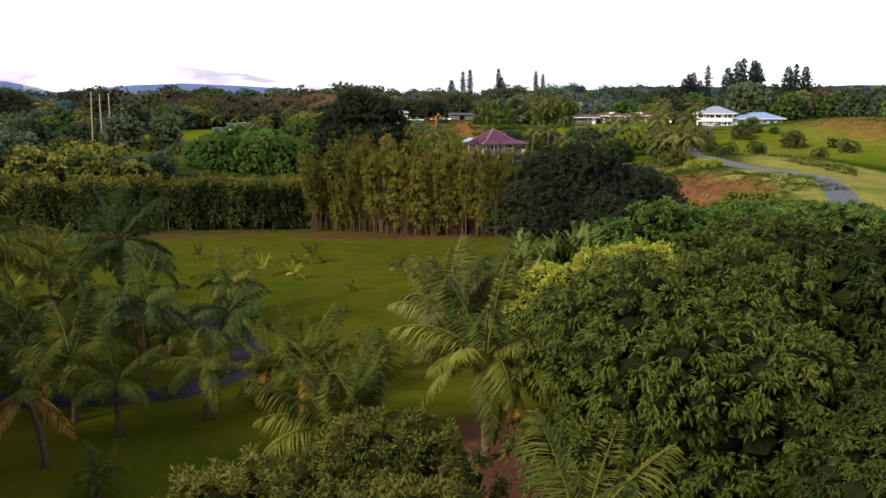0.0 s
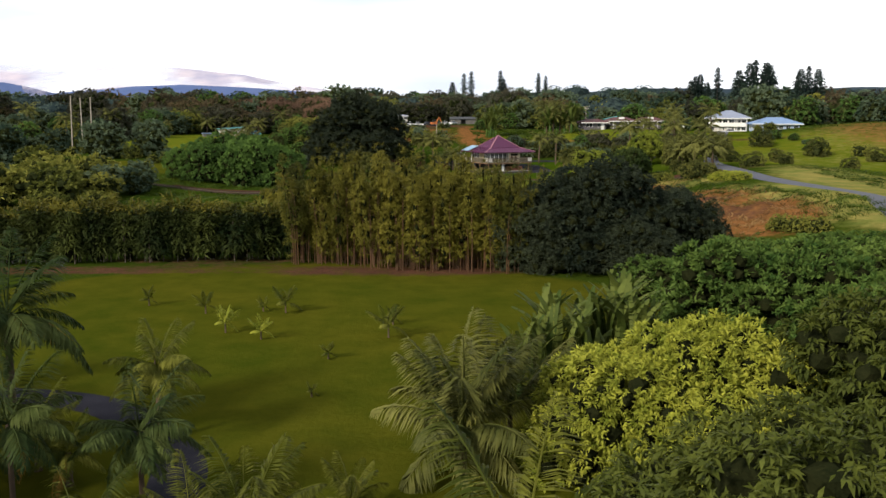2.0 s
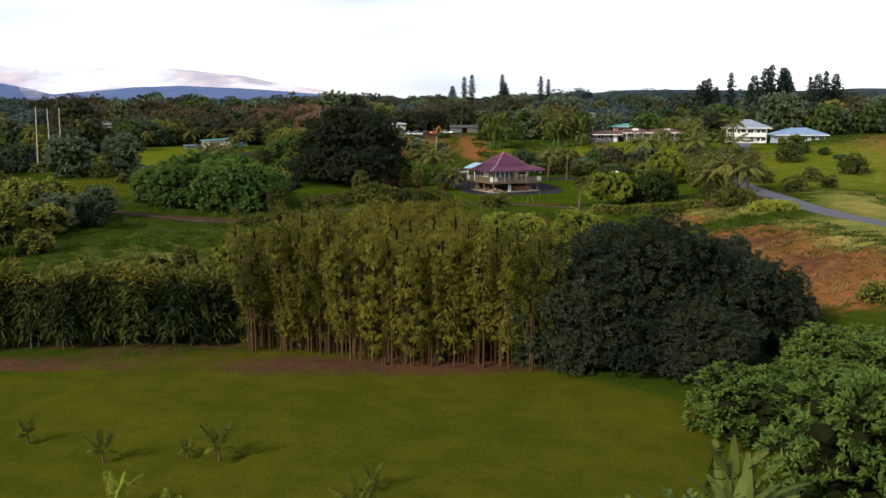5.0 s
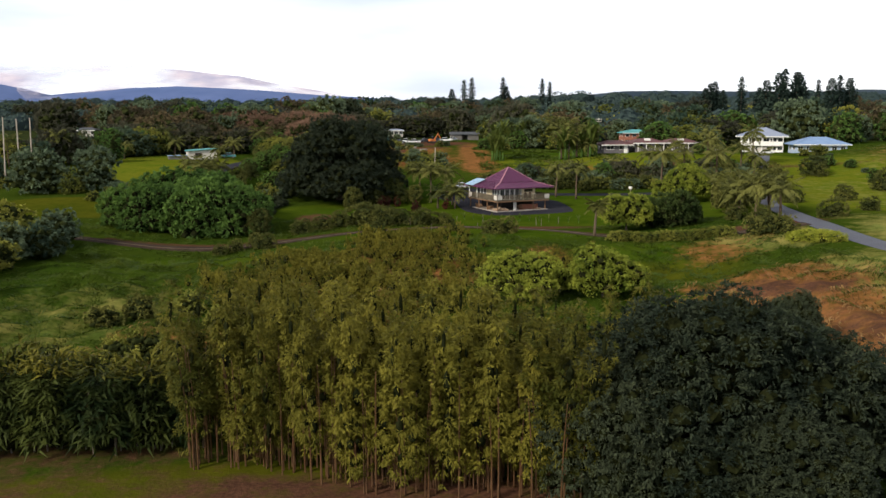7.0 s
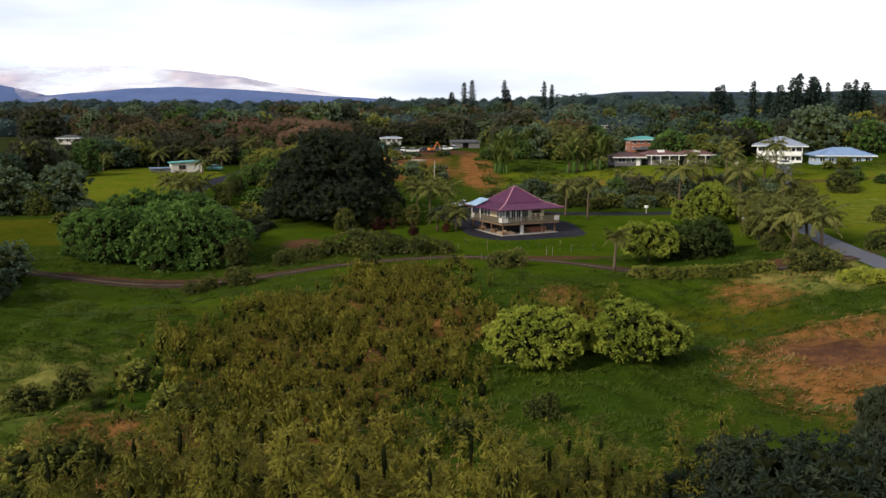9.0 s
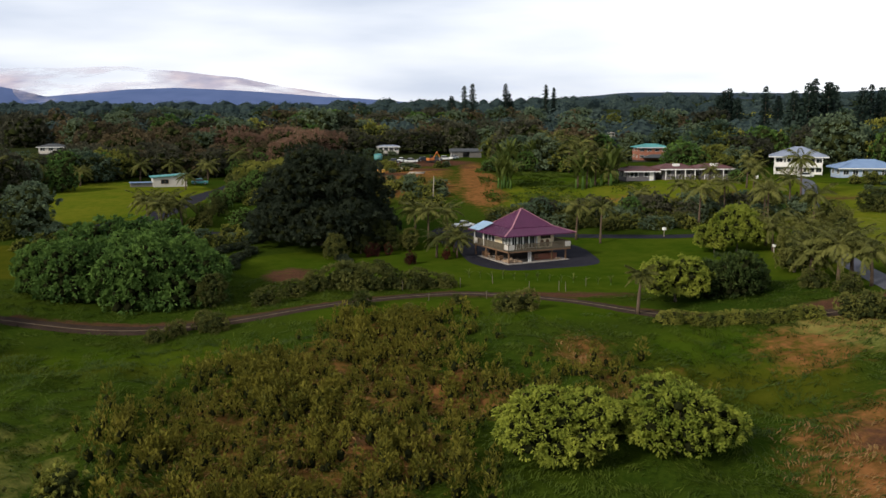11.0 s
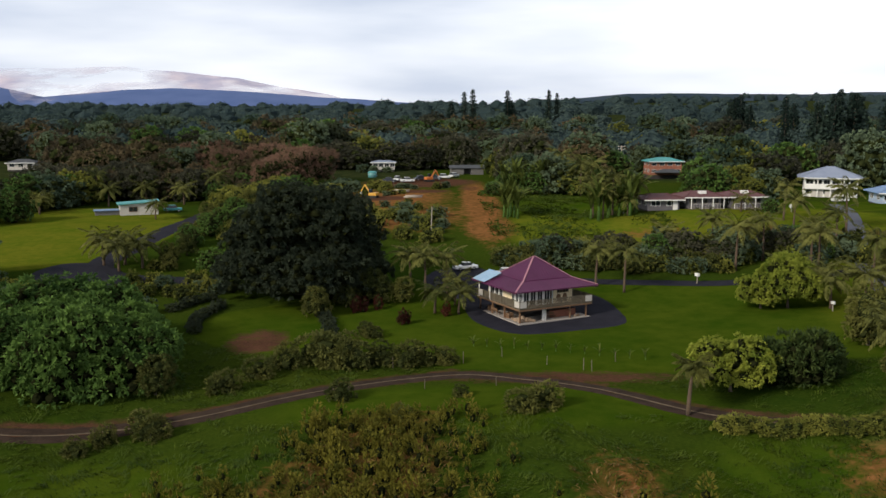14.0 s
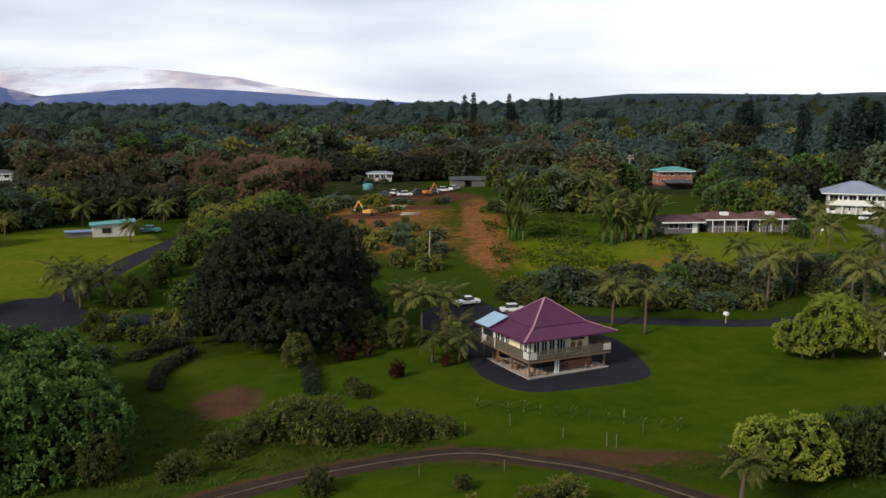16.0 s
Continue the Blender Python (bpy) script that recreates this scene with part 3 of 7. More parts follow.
def build_ground():
    xx, yy = np.meshgrid(GX, GY)
    zz = ground_z(xx, yy)
    v = np.stack([xx, yy, zz], axis=-1).reshape(-1, 3)
    nx, ny = len(GX), len(GY)
    i = (np.arange(ny - 1)[:, None] * nx + np.arange(nx - 1)[None, :]).reshape(-1)
    f = np.stack([i, i + 1, i + nx + 1, i + nx], axis=1)
    m = bpy.data.materials.new("land")
    m.use_nodes = True
    n, l = m.node_tree.nodes, m.node_tree.links
    b = n["Principled BSDF"]
    b.inputs["Roughness"].default_value, b.inputs["Specular IOR Level"].default_value = 0.95, 0.0
    co = n.new("ShaderNodeTexCoord")

    def noise(scale, detail=5.0, rough=0.6):
        t = n.new("ShaderNodeTexNoise")
        t.inputs["Scale"].default_value, t.inputs["Detail"].default_value, t.inputs["Roughness"].default_value = scale, detail, rough
        l.new(co.outputs["Object"], t.inputs["Vector"])
        return t.outputs["Fac"]

    def ramp(fac, a, c, lo=0.35, hi=0.65):
        r = n.new("ShaderNodeValToRGB")
        r.color_ramp.elements[0].position, r.color_ramp.elements[1].position = lo, hi
        r.color_ramp.elements[0].color, r.color_ramp.elements[1].color = (*a, 1), (*c, 1)
        l.new(fac, r.inputs["Fac"])
        return r.outputs["Color"]

    def blend(fac, a, c):
        x = n.new("ShaderNodeMixRGB")
        l.new(fac, x.inputs["Fac"])
        l.new(a, x.inputs["Color1"])
        l.new(c, x.inputs["Color2"])
        return x.outputs["Color"]

    def edge(name, wobble, amount=0.5):
        """The cover's share with a ragged rim."""
        a = n.new("ShaderNodeAttribute")
        a.attribute_name = name
        k = n.new("ShaderNodeMath")
        k.operation = "MULTIPLY_ADD"
        l.new(wobble, k.inputs[0])
        k.inputs[1].default_value = amount
        l.new(a.outputs["Fac"], k.inputs[2])
        r = n.new("ShaderNodeMapRange")
        r.inputs["From Min"].default_value, r.inputs["From Max"].default_value = 0.35 + amount * 0.5, 0.65 + amount * 0.5
        l.new(k.outputs[0], r.inputs["Value"])
        return r.outputs["Result"]

    wide, mid_, fine = noise(0.035), noise(0.35), noise(2.6, 6.0, 0.7)
    meadow = blend(mid_, ramp(wide, (0.016, 0.038, 0.004), (0.040, 0.052, 0.006)), ramp(fine, (0.009, 0.024, 0.003), (0.050, 0.074, 0.008), 0.3, 0.7))
    lawn = blend(fine, ramp(noise(0.07, 4.0), (0.040, 0.054, 0.004), (0.082, 0.077, 0.007)), ramp(noise(0.5, 5.0), (0.032, 0.044, 0.004), (0.068, 0.069, 0.007)))
    turf = blend(fine, ramp(noise(0.06, 4.0), (0.026, 0.056, 0.003), (0.058, 0.080, 0.006)), ramp(noise(0.4, 5.0), (0.022, 0.046, 0.003), (0.048, 0.070, 0.006)))
    lawn = blend(edge("turf", fine, 0.1), lawn, turf)
    earth = blend(fine, ramp(mid_, (0.048, 0.023, 0.015), (0.100, 0.046, 0.028)), ramp(noise(6.0), (0.036, 0.022, 0.015), (0.130, 0.064, 0.038)))
    dry = blend(fine, ramp(mid_, (0.125, 0.052, 0.018), (0.235, 0.098, 0.036)), ramp(noise(1.2), (0.062, 0.052, 0.010), (0.265, 0.120, 0.044)))
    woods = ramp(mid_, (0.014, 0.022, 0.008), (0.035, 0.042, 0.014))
    sunny = blend(fine, ramp(noise(0.12, 5.0), (0.060, 0.098, 0.005), (0.128, 0.128, 0.012)), ramp(noise(0.6, 6.0, 0.7), (0.046, 0.078, 0.005), (0.112, 0.120, 0.012)))
    lawn = blend(edge("bright", mid_, 0.3), lawn, sunny)
    col = blend(edge("lawn", fine, 0.25), meadow, lawn)
    pale = blend(fine, ramp(mid_, (0.095, 0.122, 0.026), (0.225, 0.195, 0.050)), ramp(noise(0.25), (0.080, 0.125, 0.026), (0.290, 0.225, 0.075)))
    col = blend(edge("straw", noise(0.4, 6.0, 0.7), 0.9), col, pale)
    col = blend(edge("dry", noise(0.8, 6.0, 0.7), 1.0), col, dry)
    col = blend(edge("earth", noise(0.9, 6.0, 0.65), 0.8), col, earth)
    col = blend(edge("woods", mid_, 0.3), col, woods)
    l.new(col, b.inputs["Base Color"])
    bp = n.new("ShaderNodeBump")
    bp.inputs["Strength"].default_value, bp.inputs["Distance"].default_value = 0.6, 0.12
    l.new(fine, bp.inputs["Height"])
    l.new(bp.outputs["Normal"], b.inputs["Normal"])
    me = mesh_of("ground", v, f, m, True)
    for name, values in zip(("lawn", "earth", "dry", "straw", "woods", "turf", "bright"), cover(v[:, 0], v[:, 1])):
        me.attributes.new(name, "FLOAT", "POINT").data.foreach_set("value", np.asarray(values, dtype=np.float32))
    tagged(new("ground", me), "grassy land rising inland, with mown lawns and red earth", "ground", kind="structure")


build_ground()


def spline(points, step=1.0):
    """A smooth line through plan points (Catmull-Rom), about a step apart."""
    p = [Vector(q) for q in points]
    p = [p[0] * 2 - p[1]] + p + [p[-1] * 2 - p[-2]]
    out = []
    for a, b, c, d in zip(p, p[1:], p[2:], p[3:]):
        n = max(2, int((c - b).length / step))
        for i in range(n):
            t = i / n
            out.append(0.5 * (2 * b + (c - a) * t + (2 * a - 5 * b + 4 * c - d) * t * t + (3 * b - a - 3 * c + d) * t ** 3))
    return out + [p[-2]]


def ribbon(name, points, width, mat, label, category, lift=0.05, kind="structure", wob=0.0, seed=1, offset=0.0, lengthwise=4):
    """A strip laid on the ground along a line."""
    rng = np.random.default_rng(seed)
    line = spline(points)
    v, f, k = [], [], lengthwise + 1
    for i, p in enumerate(line):
        d = (line[min(i + 1, len(line) - 1)] - line[max(i - 1, 0)]).normalized()
        s = Vector((d.y, -d.x))
        w = width / 2 * (1 + wob * rng.normal())
        for j in range(k):
            q = p + s * (offset - w + 2 * w * j / lengthwise)
            edge_ = -0.05 if j in (0, k - 1) else 0.0
            v.append((q.x, q.y, float(ground_z(q.x, q.y)) + lift + edge_))
    for i in range(len(line) - 1):
        for j in range(k - 1):
            f.append((i * k + j, i * k + j + 1, (i + 1) * k + j + 1, (i + 1) * k + j))
    return tagged(new(name, mesh_of(name, v, f, mat, True)), label, category, kind=kind)


def patch(name, outline, mat, label, category, lift=0.06):
    """A paved patch on the ground inside a rounded outline, as a fan of rings."""
    rim = spline(list(outline) + [outline[0]], 1.0)[:-1]
    c = sum(rim, Vector((0, 0))) / len(rim)
    v, f, rings, n = [], [], 10, len(rim)
    for r in range(rings + 1):
        for p in rim:
            q = c.lerp(p, max(r / rings, 0.002))
            v.append((q.x, q.y, float(ground_z(q.x, q.y)) + (lift if r < rings else -0.03)))
    for r in range(rings):
        for i in range(n):
            f.append((r * n + i, (r + 1) * n + i, (r + 1) * n + (i + 1) % n, r * n + (i + 1) % n))
    f.append(tuple(range(n)))
    return tagged(new(name, mesh_of(name, v, f, mat, True)), label, category, kind="structure")


# the paved road, the drives and the field track
ribbon("road", [(28, 58), (35, 76), (41.0, 92), (46.8, 112), (51.0, 122), (52.8, 130), (52.0, 139), (50.9, 149), (50.6, 158), (51.0, 169), (51.8, 183), (56, 205), (66, 240), (74, 262), (82, 284), (86, 300)], 3.1, M["road"], "narrow blue-grey asphalt lane winding uphill", "road")
ribbon("drive", [(-26, 39.5), (-14.2, 40.4), (-11.2, 43.0), (-10.2, 46.5), (-12, 51), (-17, 56), (-26, 58)], 2.2, M["asphalt"], "dark asphalt drive curving across the lawn", "driveway")
for off in (-0.80, 0.80):
    ribbon("track", TRACK, 1.35, M["rut"], "bare earth rut of a field track", "track", wob=0.12, seed=3 + int(off > 0), offset=off, lift=0.06)
ribbon("track", TRACK, 0.20, M["grit"], "pale gritty strip between the ruts of a field track", "track", wob=0.25, seed=9, lift=0.075)
ribbon("drive", [(0, 241), (6, 243.5), (14, 242), (22, 239.5), (32, 237.5), (43, 235), (54, 236), (62, 238)], 3.2, M["asphalt"], "dark asphalt drive behind the house", "driveway", lift=0.07)
patch("driveway_pad", [(2.0, 229), (-3.4, 238), (-1.5, 247), (5, 249), (9, 244), (16, 237), (22.6, 231), (24.4, 222), (23.6, 214.6), (17, 211.2), (9.2, 209.4), (4.4, 215), (2.6, 223)], M["asphalt"], "dark asphalt apron round the house", "driveway", 0.055)
ribbon("drive", [(-34, 237), (-40, 236.5), (-46, 236), (-52, 238), (-54.4, 244), (-53, 256), (-51.5, 270), (-50, 285), (-49.6, 298), (-51, 310)], 4.4, M["asphalt"], "dark cinder drive up the hill", "driveway", wob=0.05)
patch("turning_place", [(-56, 228.5), (-61.5, 234), (-60, 242), (-54, 243.5), (-49, 239), (-47.5, 233), (-50, 229)], M["asphalt"], "dark cinder turning place", "driveway", 0.09)


# ---- distance ----
def ridge_mesh(name, y, xs, tops, depth, mat, label, foot=-20.0):
    """A long hill: a ridge line with a slope towards the viewer."""
    v, f, rows = [], [], 8
    for i, (x, z) in enumerate(zip(xs, tops)):
        for r in range(rows):
            t = r / (rows - 1)
            v.append((x, y - depth * (1 - t), foot + (z - foot) * t ** 0.8 + (4 * math.sin(x / 90 + r) if 0 < r < rows - 1 else 0)))
    for i in range(len(xs) - 1):
        for r in range(rows - 1):
            k = i * rows + r
            f.append((k, k + rows, k + rows + 1, k + 1))
    return tagged(new(name, mesh_of(name, v, f, mat, True)), label, "mountain", kind="structure")


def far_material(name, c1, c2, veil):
    """Far slopes with haze put into their colours; veil: how much drifting cloud lies over them."""
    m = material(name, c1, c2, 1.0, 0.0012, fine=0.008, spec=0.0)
    if veil:
        n, l = m.node_tree.nodes, m.node_tree.links
        co, t, r = n.new("ShaderNodeTexCoord"), n.new("ShaderNodeTexNoise"), n.new("ShaderNodeMapRange")
        mp = n.new("ShaderNodeMapping")
        mp.inputs["Scale"].default_value = (1.0, 1.0, 3.5)
        l.new(co.outputs["Object"], mp.inputs["Vector"])
        l.new(mp.outputs["Vector"], t.inputs["Vector"])
        t.inputs["Scale"].default_value, t.inputs["Detail"].default_value = 0.0022, 5
        r.inputs["From Min"].default_value, r.inputs["From Max"].default_value = 0.62 - veil, 0.80 - veil
        l.new(t.outputs["Fac"], r.inputs["Value"])
        tr, ms = n.new("ShaderNodeBsdfTransparent"), n.new("ShaderNodeMixShader")
        l.new(r.outputs["Result"], ms.inputs["Fac"])
        l.new(n["Principled BSDF"].outputs["BSDF"], ms.inputs[1])
        l.new(tr.outputs["BSDF"], ms.inputs[2])
        l.new(ms.outputs["Shader"], n["Material Output"].inputs["Surface"])
    return m


def profile(xs, knots_x, knots_z, rough, seed):
    rng = np.random.default_rng(seed)
    z = np.interp(xs, knots_x, knots_z)
    for k in range(1, 5):
        z += rough / k * np.sin(xs / (160 / k) + rng.uniform(0, 6))
    return z


# blue haze and pinkish light are painted into the mountain's colours
xs = np.linspace(-2700, 700, 170)
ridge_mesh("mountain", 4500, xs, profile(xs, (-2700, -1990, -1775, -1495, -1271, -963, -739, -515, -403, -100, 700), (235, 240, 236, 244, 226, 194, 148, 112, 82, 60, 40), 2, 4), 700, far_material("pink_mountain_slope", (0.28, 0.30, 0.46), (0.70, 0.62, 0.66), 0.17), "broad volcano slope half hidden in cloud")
# hill painted blue to look hazed by distance
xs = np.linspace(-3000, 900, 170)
ridge_mesh("far_hill", 4150, xs, profile(xs, (-3000, -2300, -1960, -1840, -1740, -1508, -1172, -785, -475, -114, 900), (150, 150, 144, 122, 98, 122, 136, 118, 97, 72, 60), 1.5, 8), 600, far_material("blue_hill", (0.075, 0.115, 0.250), (0.125, 0.170, 0.330), 0.0), "long wooded hill in the distance, blue with painted haze")
# ridge woods tinted blue as aerial haze
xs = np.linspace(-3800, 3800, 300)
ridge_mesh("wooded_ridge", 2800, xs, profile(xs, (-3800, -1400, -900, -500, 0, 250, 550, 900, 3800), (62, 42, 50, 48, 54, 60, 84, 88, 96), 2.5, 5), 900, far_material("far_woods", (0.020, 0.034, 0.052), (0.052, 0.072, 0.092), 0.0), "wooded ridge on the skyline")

# ---- palms, bananas, bamboo, hedges, pines ----
def frond_arrays(rng, length, arch, sag, leaflets, leaf_len, leaf_w, hang):
    """One feather leaf along +x: a bent midrib and two rows of leaflets. arch: rise at the foot, sag: fall at the tip."""
    t = np.linspace(0.0, 1.0, 9)
    path = lambda u: np.stack([length * u * (1 - 0.12 * u * sag), np.zeros_like(u), length * (arch * u - sag * u * u * 0.75)], axis=-1)
    s = Solid()
    s.tube([tuple(p) for p in path(t)], [0.035 * (1.05 - 0.85 * u) * length / 3 for u in t], 4)
    u = np.linspace(0.16, 0.99, leaflets)
    u = np.concatenate([u, u]) + rng.normal(size=2 * leaflets) * 0.008
    side = np.repeat([1.0, -1.0], leaflets)
    p = path(u)
    tan = unit(path(u + 0.01) - path(u - 0.01))
    d = unit(tan * (0.45 + 0.5 * u[:, None]) + np.stack([np.zeros_like(u), side, np.zeros_like(u)], axis=-1) * 0.9 + np.array([0, 0, -1.0]) * (hang + rng.uniform(0, 0.35, (len(u), 1))))
    n = unit(np.stack([np.zeros_like(u), -side * 0.3, np.ones_like(u)], axis=-1) + rng.normal(size=p.shape) * 0.25)
    ln = leaf_len * np.sin(np.pi * (0.12 + 0.80 * u)) * rng.uniform(0.85, 1.1, len(u))
    v, f = leaf_arrays(p, d, n, ln, leaf_w * np.ones(len(u)), 0.03, 0.22)
    k = len(s.v)
    return np.vstack([np.array(s.v), v]), s.f + [tuple(q + k for q in g) for g in f]


FRONDS = {}


def frond_mesh(kind, mat):
    key = (kind, mat.name)
    if key not in FRONDS:
        rng = np.random.default_rng(40 + kind)
        arch, sag = ((0.75, 0.75), (0.45, 0.85), (0.20, 0.95), (-0.15, 0.90), (0.95, 0.5))[kind]
        v, f = frond_arrays(rng, 3.0, arch, sag, 54, 0.95, 0.072, 0.42)
        FRONDS[key] = mesh_of("frond", v, f, mat)
    return FRONDS[key]


def palm(x, y, height, spread, label, leaf_mat, seed, fronds=16, lean=0.0, dead=0, category="palm tree", thick=1.0, group="coconut palms", spear=0.2):
    """A palm with every frond a part of its own. spread: reach of a frond in metres."""
    rng = np.random.default_rng(seed)
    root = thing("palm_tree", at(x, y), label, category, group)
    n, top = 9, Vector((lean * height, lean * 0.4 * height, height))
    pts = [Vector((lean * height * (i / n) ** 1.7, lean * 0.4 * height * (i / n) ** 1.7, height * i / n - 0.1 * (i == 0))) for i in range(n + 1)]
    rr = [thick * (0.19 if i == 0 else 0.125 - 0.035 * i / n + 0.012 * (i % 2)) for i in range(n + 1)]
    piece("trunk", Solid().tube(pts, rr, 9).mesh("trunk", M["palm_bark"], True), root)
    for i in range(fronds):
        k = i / fronds
        kind = 4 if k < spear else (0 if k < max(0.45, spear + 0.2) else (1 if k < 0.72 else 2))
        mat = leaf_mat
        if i >= fronds - dead:
            kind, mat = 3, M["dead"]
        s = spread / 3.0 * rng.uniform(0.85, 1.12)
        az = i * 137.5 + rng.normal() * 12
        m = Matrix.Translation(top) @ Euler((radians(rng.normal() * 8), radians(rng.normal() * 6 - (rng.uniform(6, 40) if kind == 4 else 0)), radians(az))).to_matrix().to_4x4() @ Matrix.Diagonal((s, s, s, 1))
        piece("frond", frond_mesh(kind, mat), root, "dry orange-brown frond" if mat is M["dead"] else "", m)
    return root


def far_palm(name, label, mat, height, spread, seed, fronds=15, dead=0):
    """A palm for the middle distance: trunk and one crown of joined fronds."""
    rng = np.random.default_rng(seed)
    root = thing(name, Matrix.Identity(4), label, "palm tree", "palms round the house")
    piece("trunk", Solid().tube([(0.3 * (i / 6) ** 2, 0, height * i / 6 - 0.1 * (i == 0)) for i in range(7)], [0.22 - 0.018 * i for i in range(7)], 7).mesh("trunk", M["palm_bark"], True), root)
    vs, fs, base = [], [], 0
    for i in range(fronds):
        k = i / fronds
        arch, sag = ((0.9, 0.5), (0.7, 0.8), (0.35, 0.9), (0.1, 1.0))[min(3, int(k * 4))]
        v, f = frond_arrays(rng, spread, arch, sag, 22, spread * 0.30, 0.16, 0.25)
        a = i * 2.399 + rng.normal() * 0.2
        v = v @ np.array([[math.cos(a), math.sin(a), 0], [-math.sin(a), math.cos(a), 0], [0, 0, 1]]) + (0.3, 0, height)
        vs.append(v)
        fs += [tuple(q + base for q in g) for g in f]
        base += len(v)
    piece("crown", mesh_of("crown", np.vstack(vs), fs, mat), root)
    return root


def banana_blade(rng, length, width, torn):
    """A broad blade along +x, arching, its edges torn into strips."""
    n = 12
    v, f = [], []
    for side in (1, -1):
        for i in range(n):
            a, b = i / n, (i + 1) / n - (0.012 if torn else 0.0)
            quad = []
            for u in (a, b):
                w = width * math.sin(math.pi * min(0.97, 0.10 + 0.86 * u)) ** 0.6
                z = length * (0.75 * u - 0.72 * u * u)
                quad.append(((length * u * 0.92, 0.0, z), (length * u * 0.92 + 0.12 * w, side * w * 0.5, z - w * rng.uniform(0.05, 0.18 if torn else 0.10))))
            k = len(v)
            v += [quad[0][0], quad[0][1], quad[1][1], quad[1][0]]
            f.append((k, k + 1, k + 2, k + 3))
    return v, f


BLADES = []


def banana(x, y, s, seed, label="banana plant with broad torn pale green leaves", leaves=9, stem=1.6, upright=0):
    rng = np.random.default_rng(seed)
    if not BLADES:
        for k in range(4):
            BLADES.append(mesh_of("blade", *banana_blade(np.random.default_rng(k), 2.9, 0.34, k % 2 == 0), M["banana"]))
    root = thing("banana_plant", at(x, y, 0, s), label, "banana plant", "banana plants")
    piece("stem", Solid().tube([(0, 0, -0.1), (0.03, 0, stem * 0.5), (0, 0.04, stem)], [0.17, 0.13, 0.08], 8).mesh("stem", M["fresh"], True), root)
    for i in range(leaves):
        m = Matrix.Translation((0, 0, stem - 0.15 * rng.random())) @ Euler((radians(rng.normal() * 14), radians(-rng.uniform(30 + upright, 78 + upright * 0.4)), radians(i * 137.5 + rng.normal() * 14))).to_matrix().to_4x4()
        piece("blade", BLADES[i % 4], root, m=m)
    return root


CULMS = []


def bamboo_clump(label, seed, height=8.8, plumes=11, radius=1.45):
    """A bamboo clump: every culm a part, and one mass of foliage in uneven drooping plumes."""
    rng = np.random.default_rng(seed)
    root = thing("bamboo_clump", Matrix.Identity(4), label, "bamboo", "bamboo screen")
    u7 = np.linspace(0, 1, 7)
    if not CULMS:
        for bend in (0.1, 0.3, 0.5):
            CULMS.append(Solid().tube([(bend * u * u, 0, u - 0.012 * (u == 0)) for u in u7], [0.045 * (1 - 0.8 * u) + 0.006 for u in u7], 5).mesh("culm", M["culm"]))
    for i in range(20):
        a, r = rng.uniform(0, 6.28), radius * math.sqrt(rng.random())
        piece("culm", CULMS[int(rng.integers(3))], root, m=Matrix.Translation((r * math.cos(a), r * math.sin(a), 0)) @ Matrix.Rotation(a, 4, "Z") @ Matrix.Diagonal((1, 1, height * rng.uniform(0.55, 0.75), 1)))
    c, r = [], []
    for i in range(plumes):
        a, q, top = rng.uniform(0, 6.28), radius * rng.uniform(0.3, 1.45), height * rng.uniform(0.50, 1.14)
        foot = height * rng.uniform(0.07, 0.38)
        for k in range(4):
            u = (k + 0.5) / 4
            w = (0.40, 0.58, 0.46, 0.24)[k] * rng.uniform(0.85, 1.2)
            c.append((q * math.cos(a) * (0.75 + 0.55 * u * u), q * math.sin(a) * (0.75 + 0.55 * u * u), foot + (top - foot) * u))
            r.append((w, w, (top - foot) * 0.17))
    v, f, idx = foliage(rng, np.array(c), np.array(r), 1.0, 0.28, 15, 0.28, 0.058, 0.6, 0.40, -0.8, 0)
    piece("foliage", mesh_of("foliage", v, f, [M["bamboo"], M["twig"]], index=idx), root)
    return root


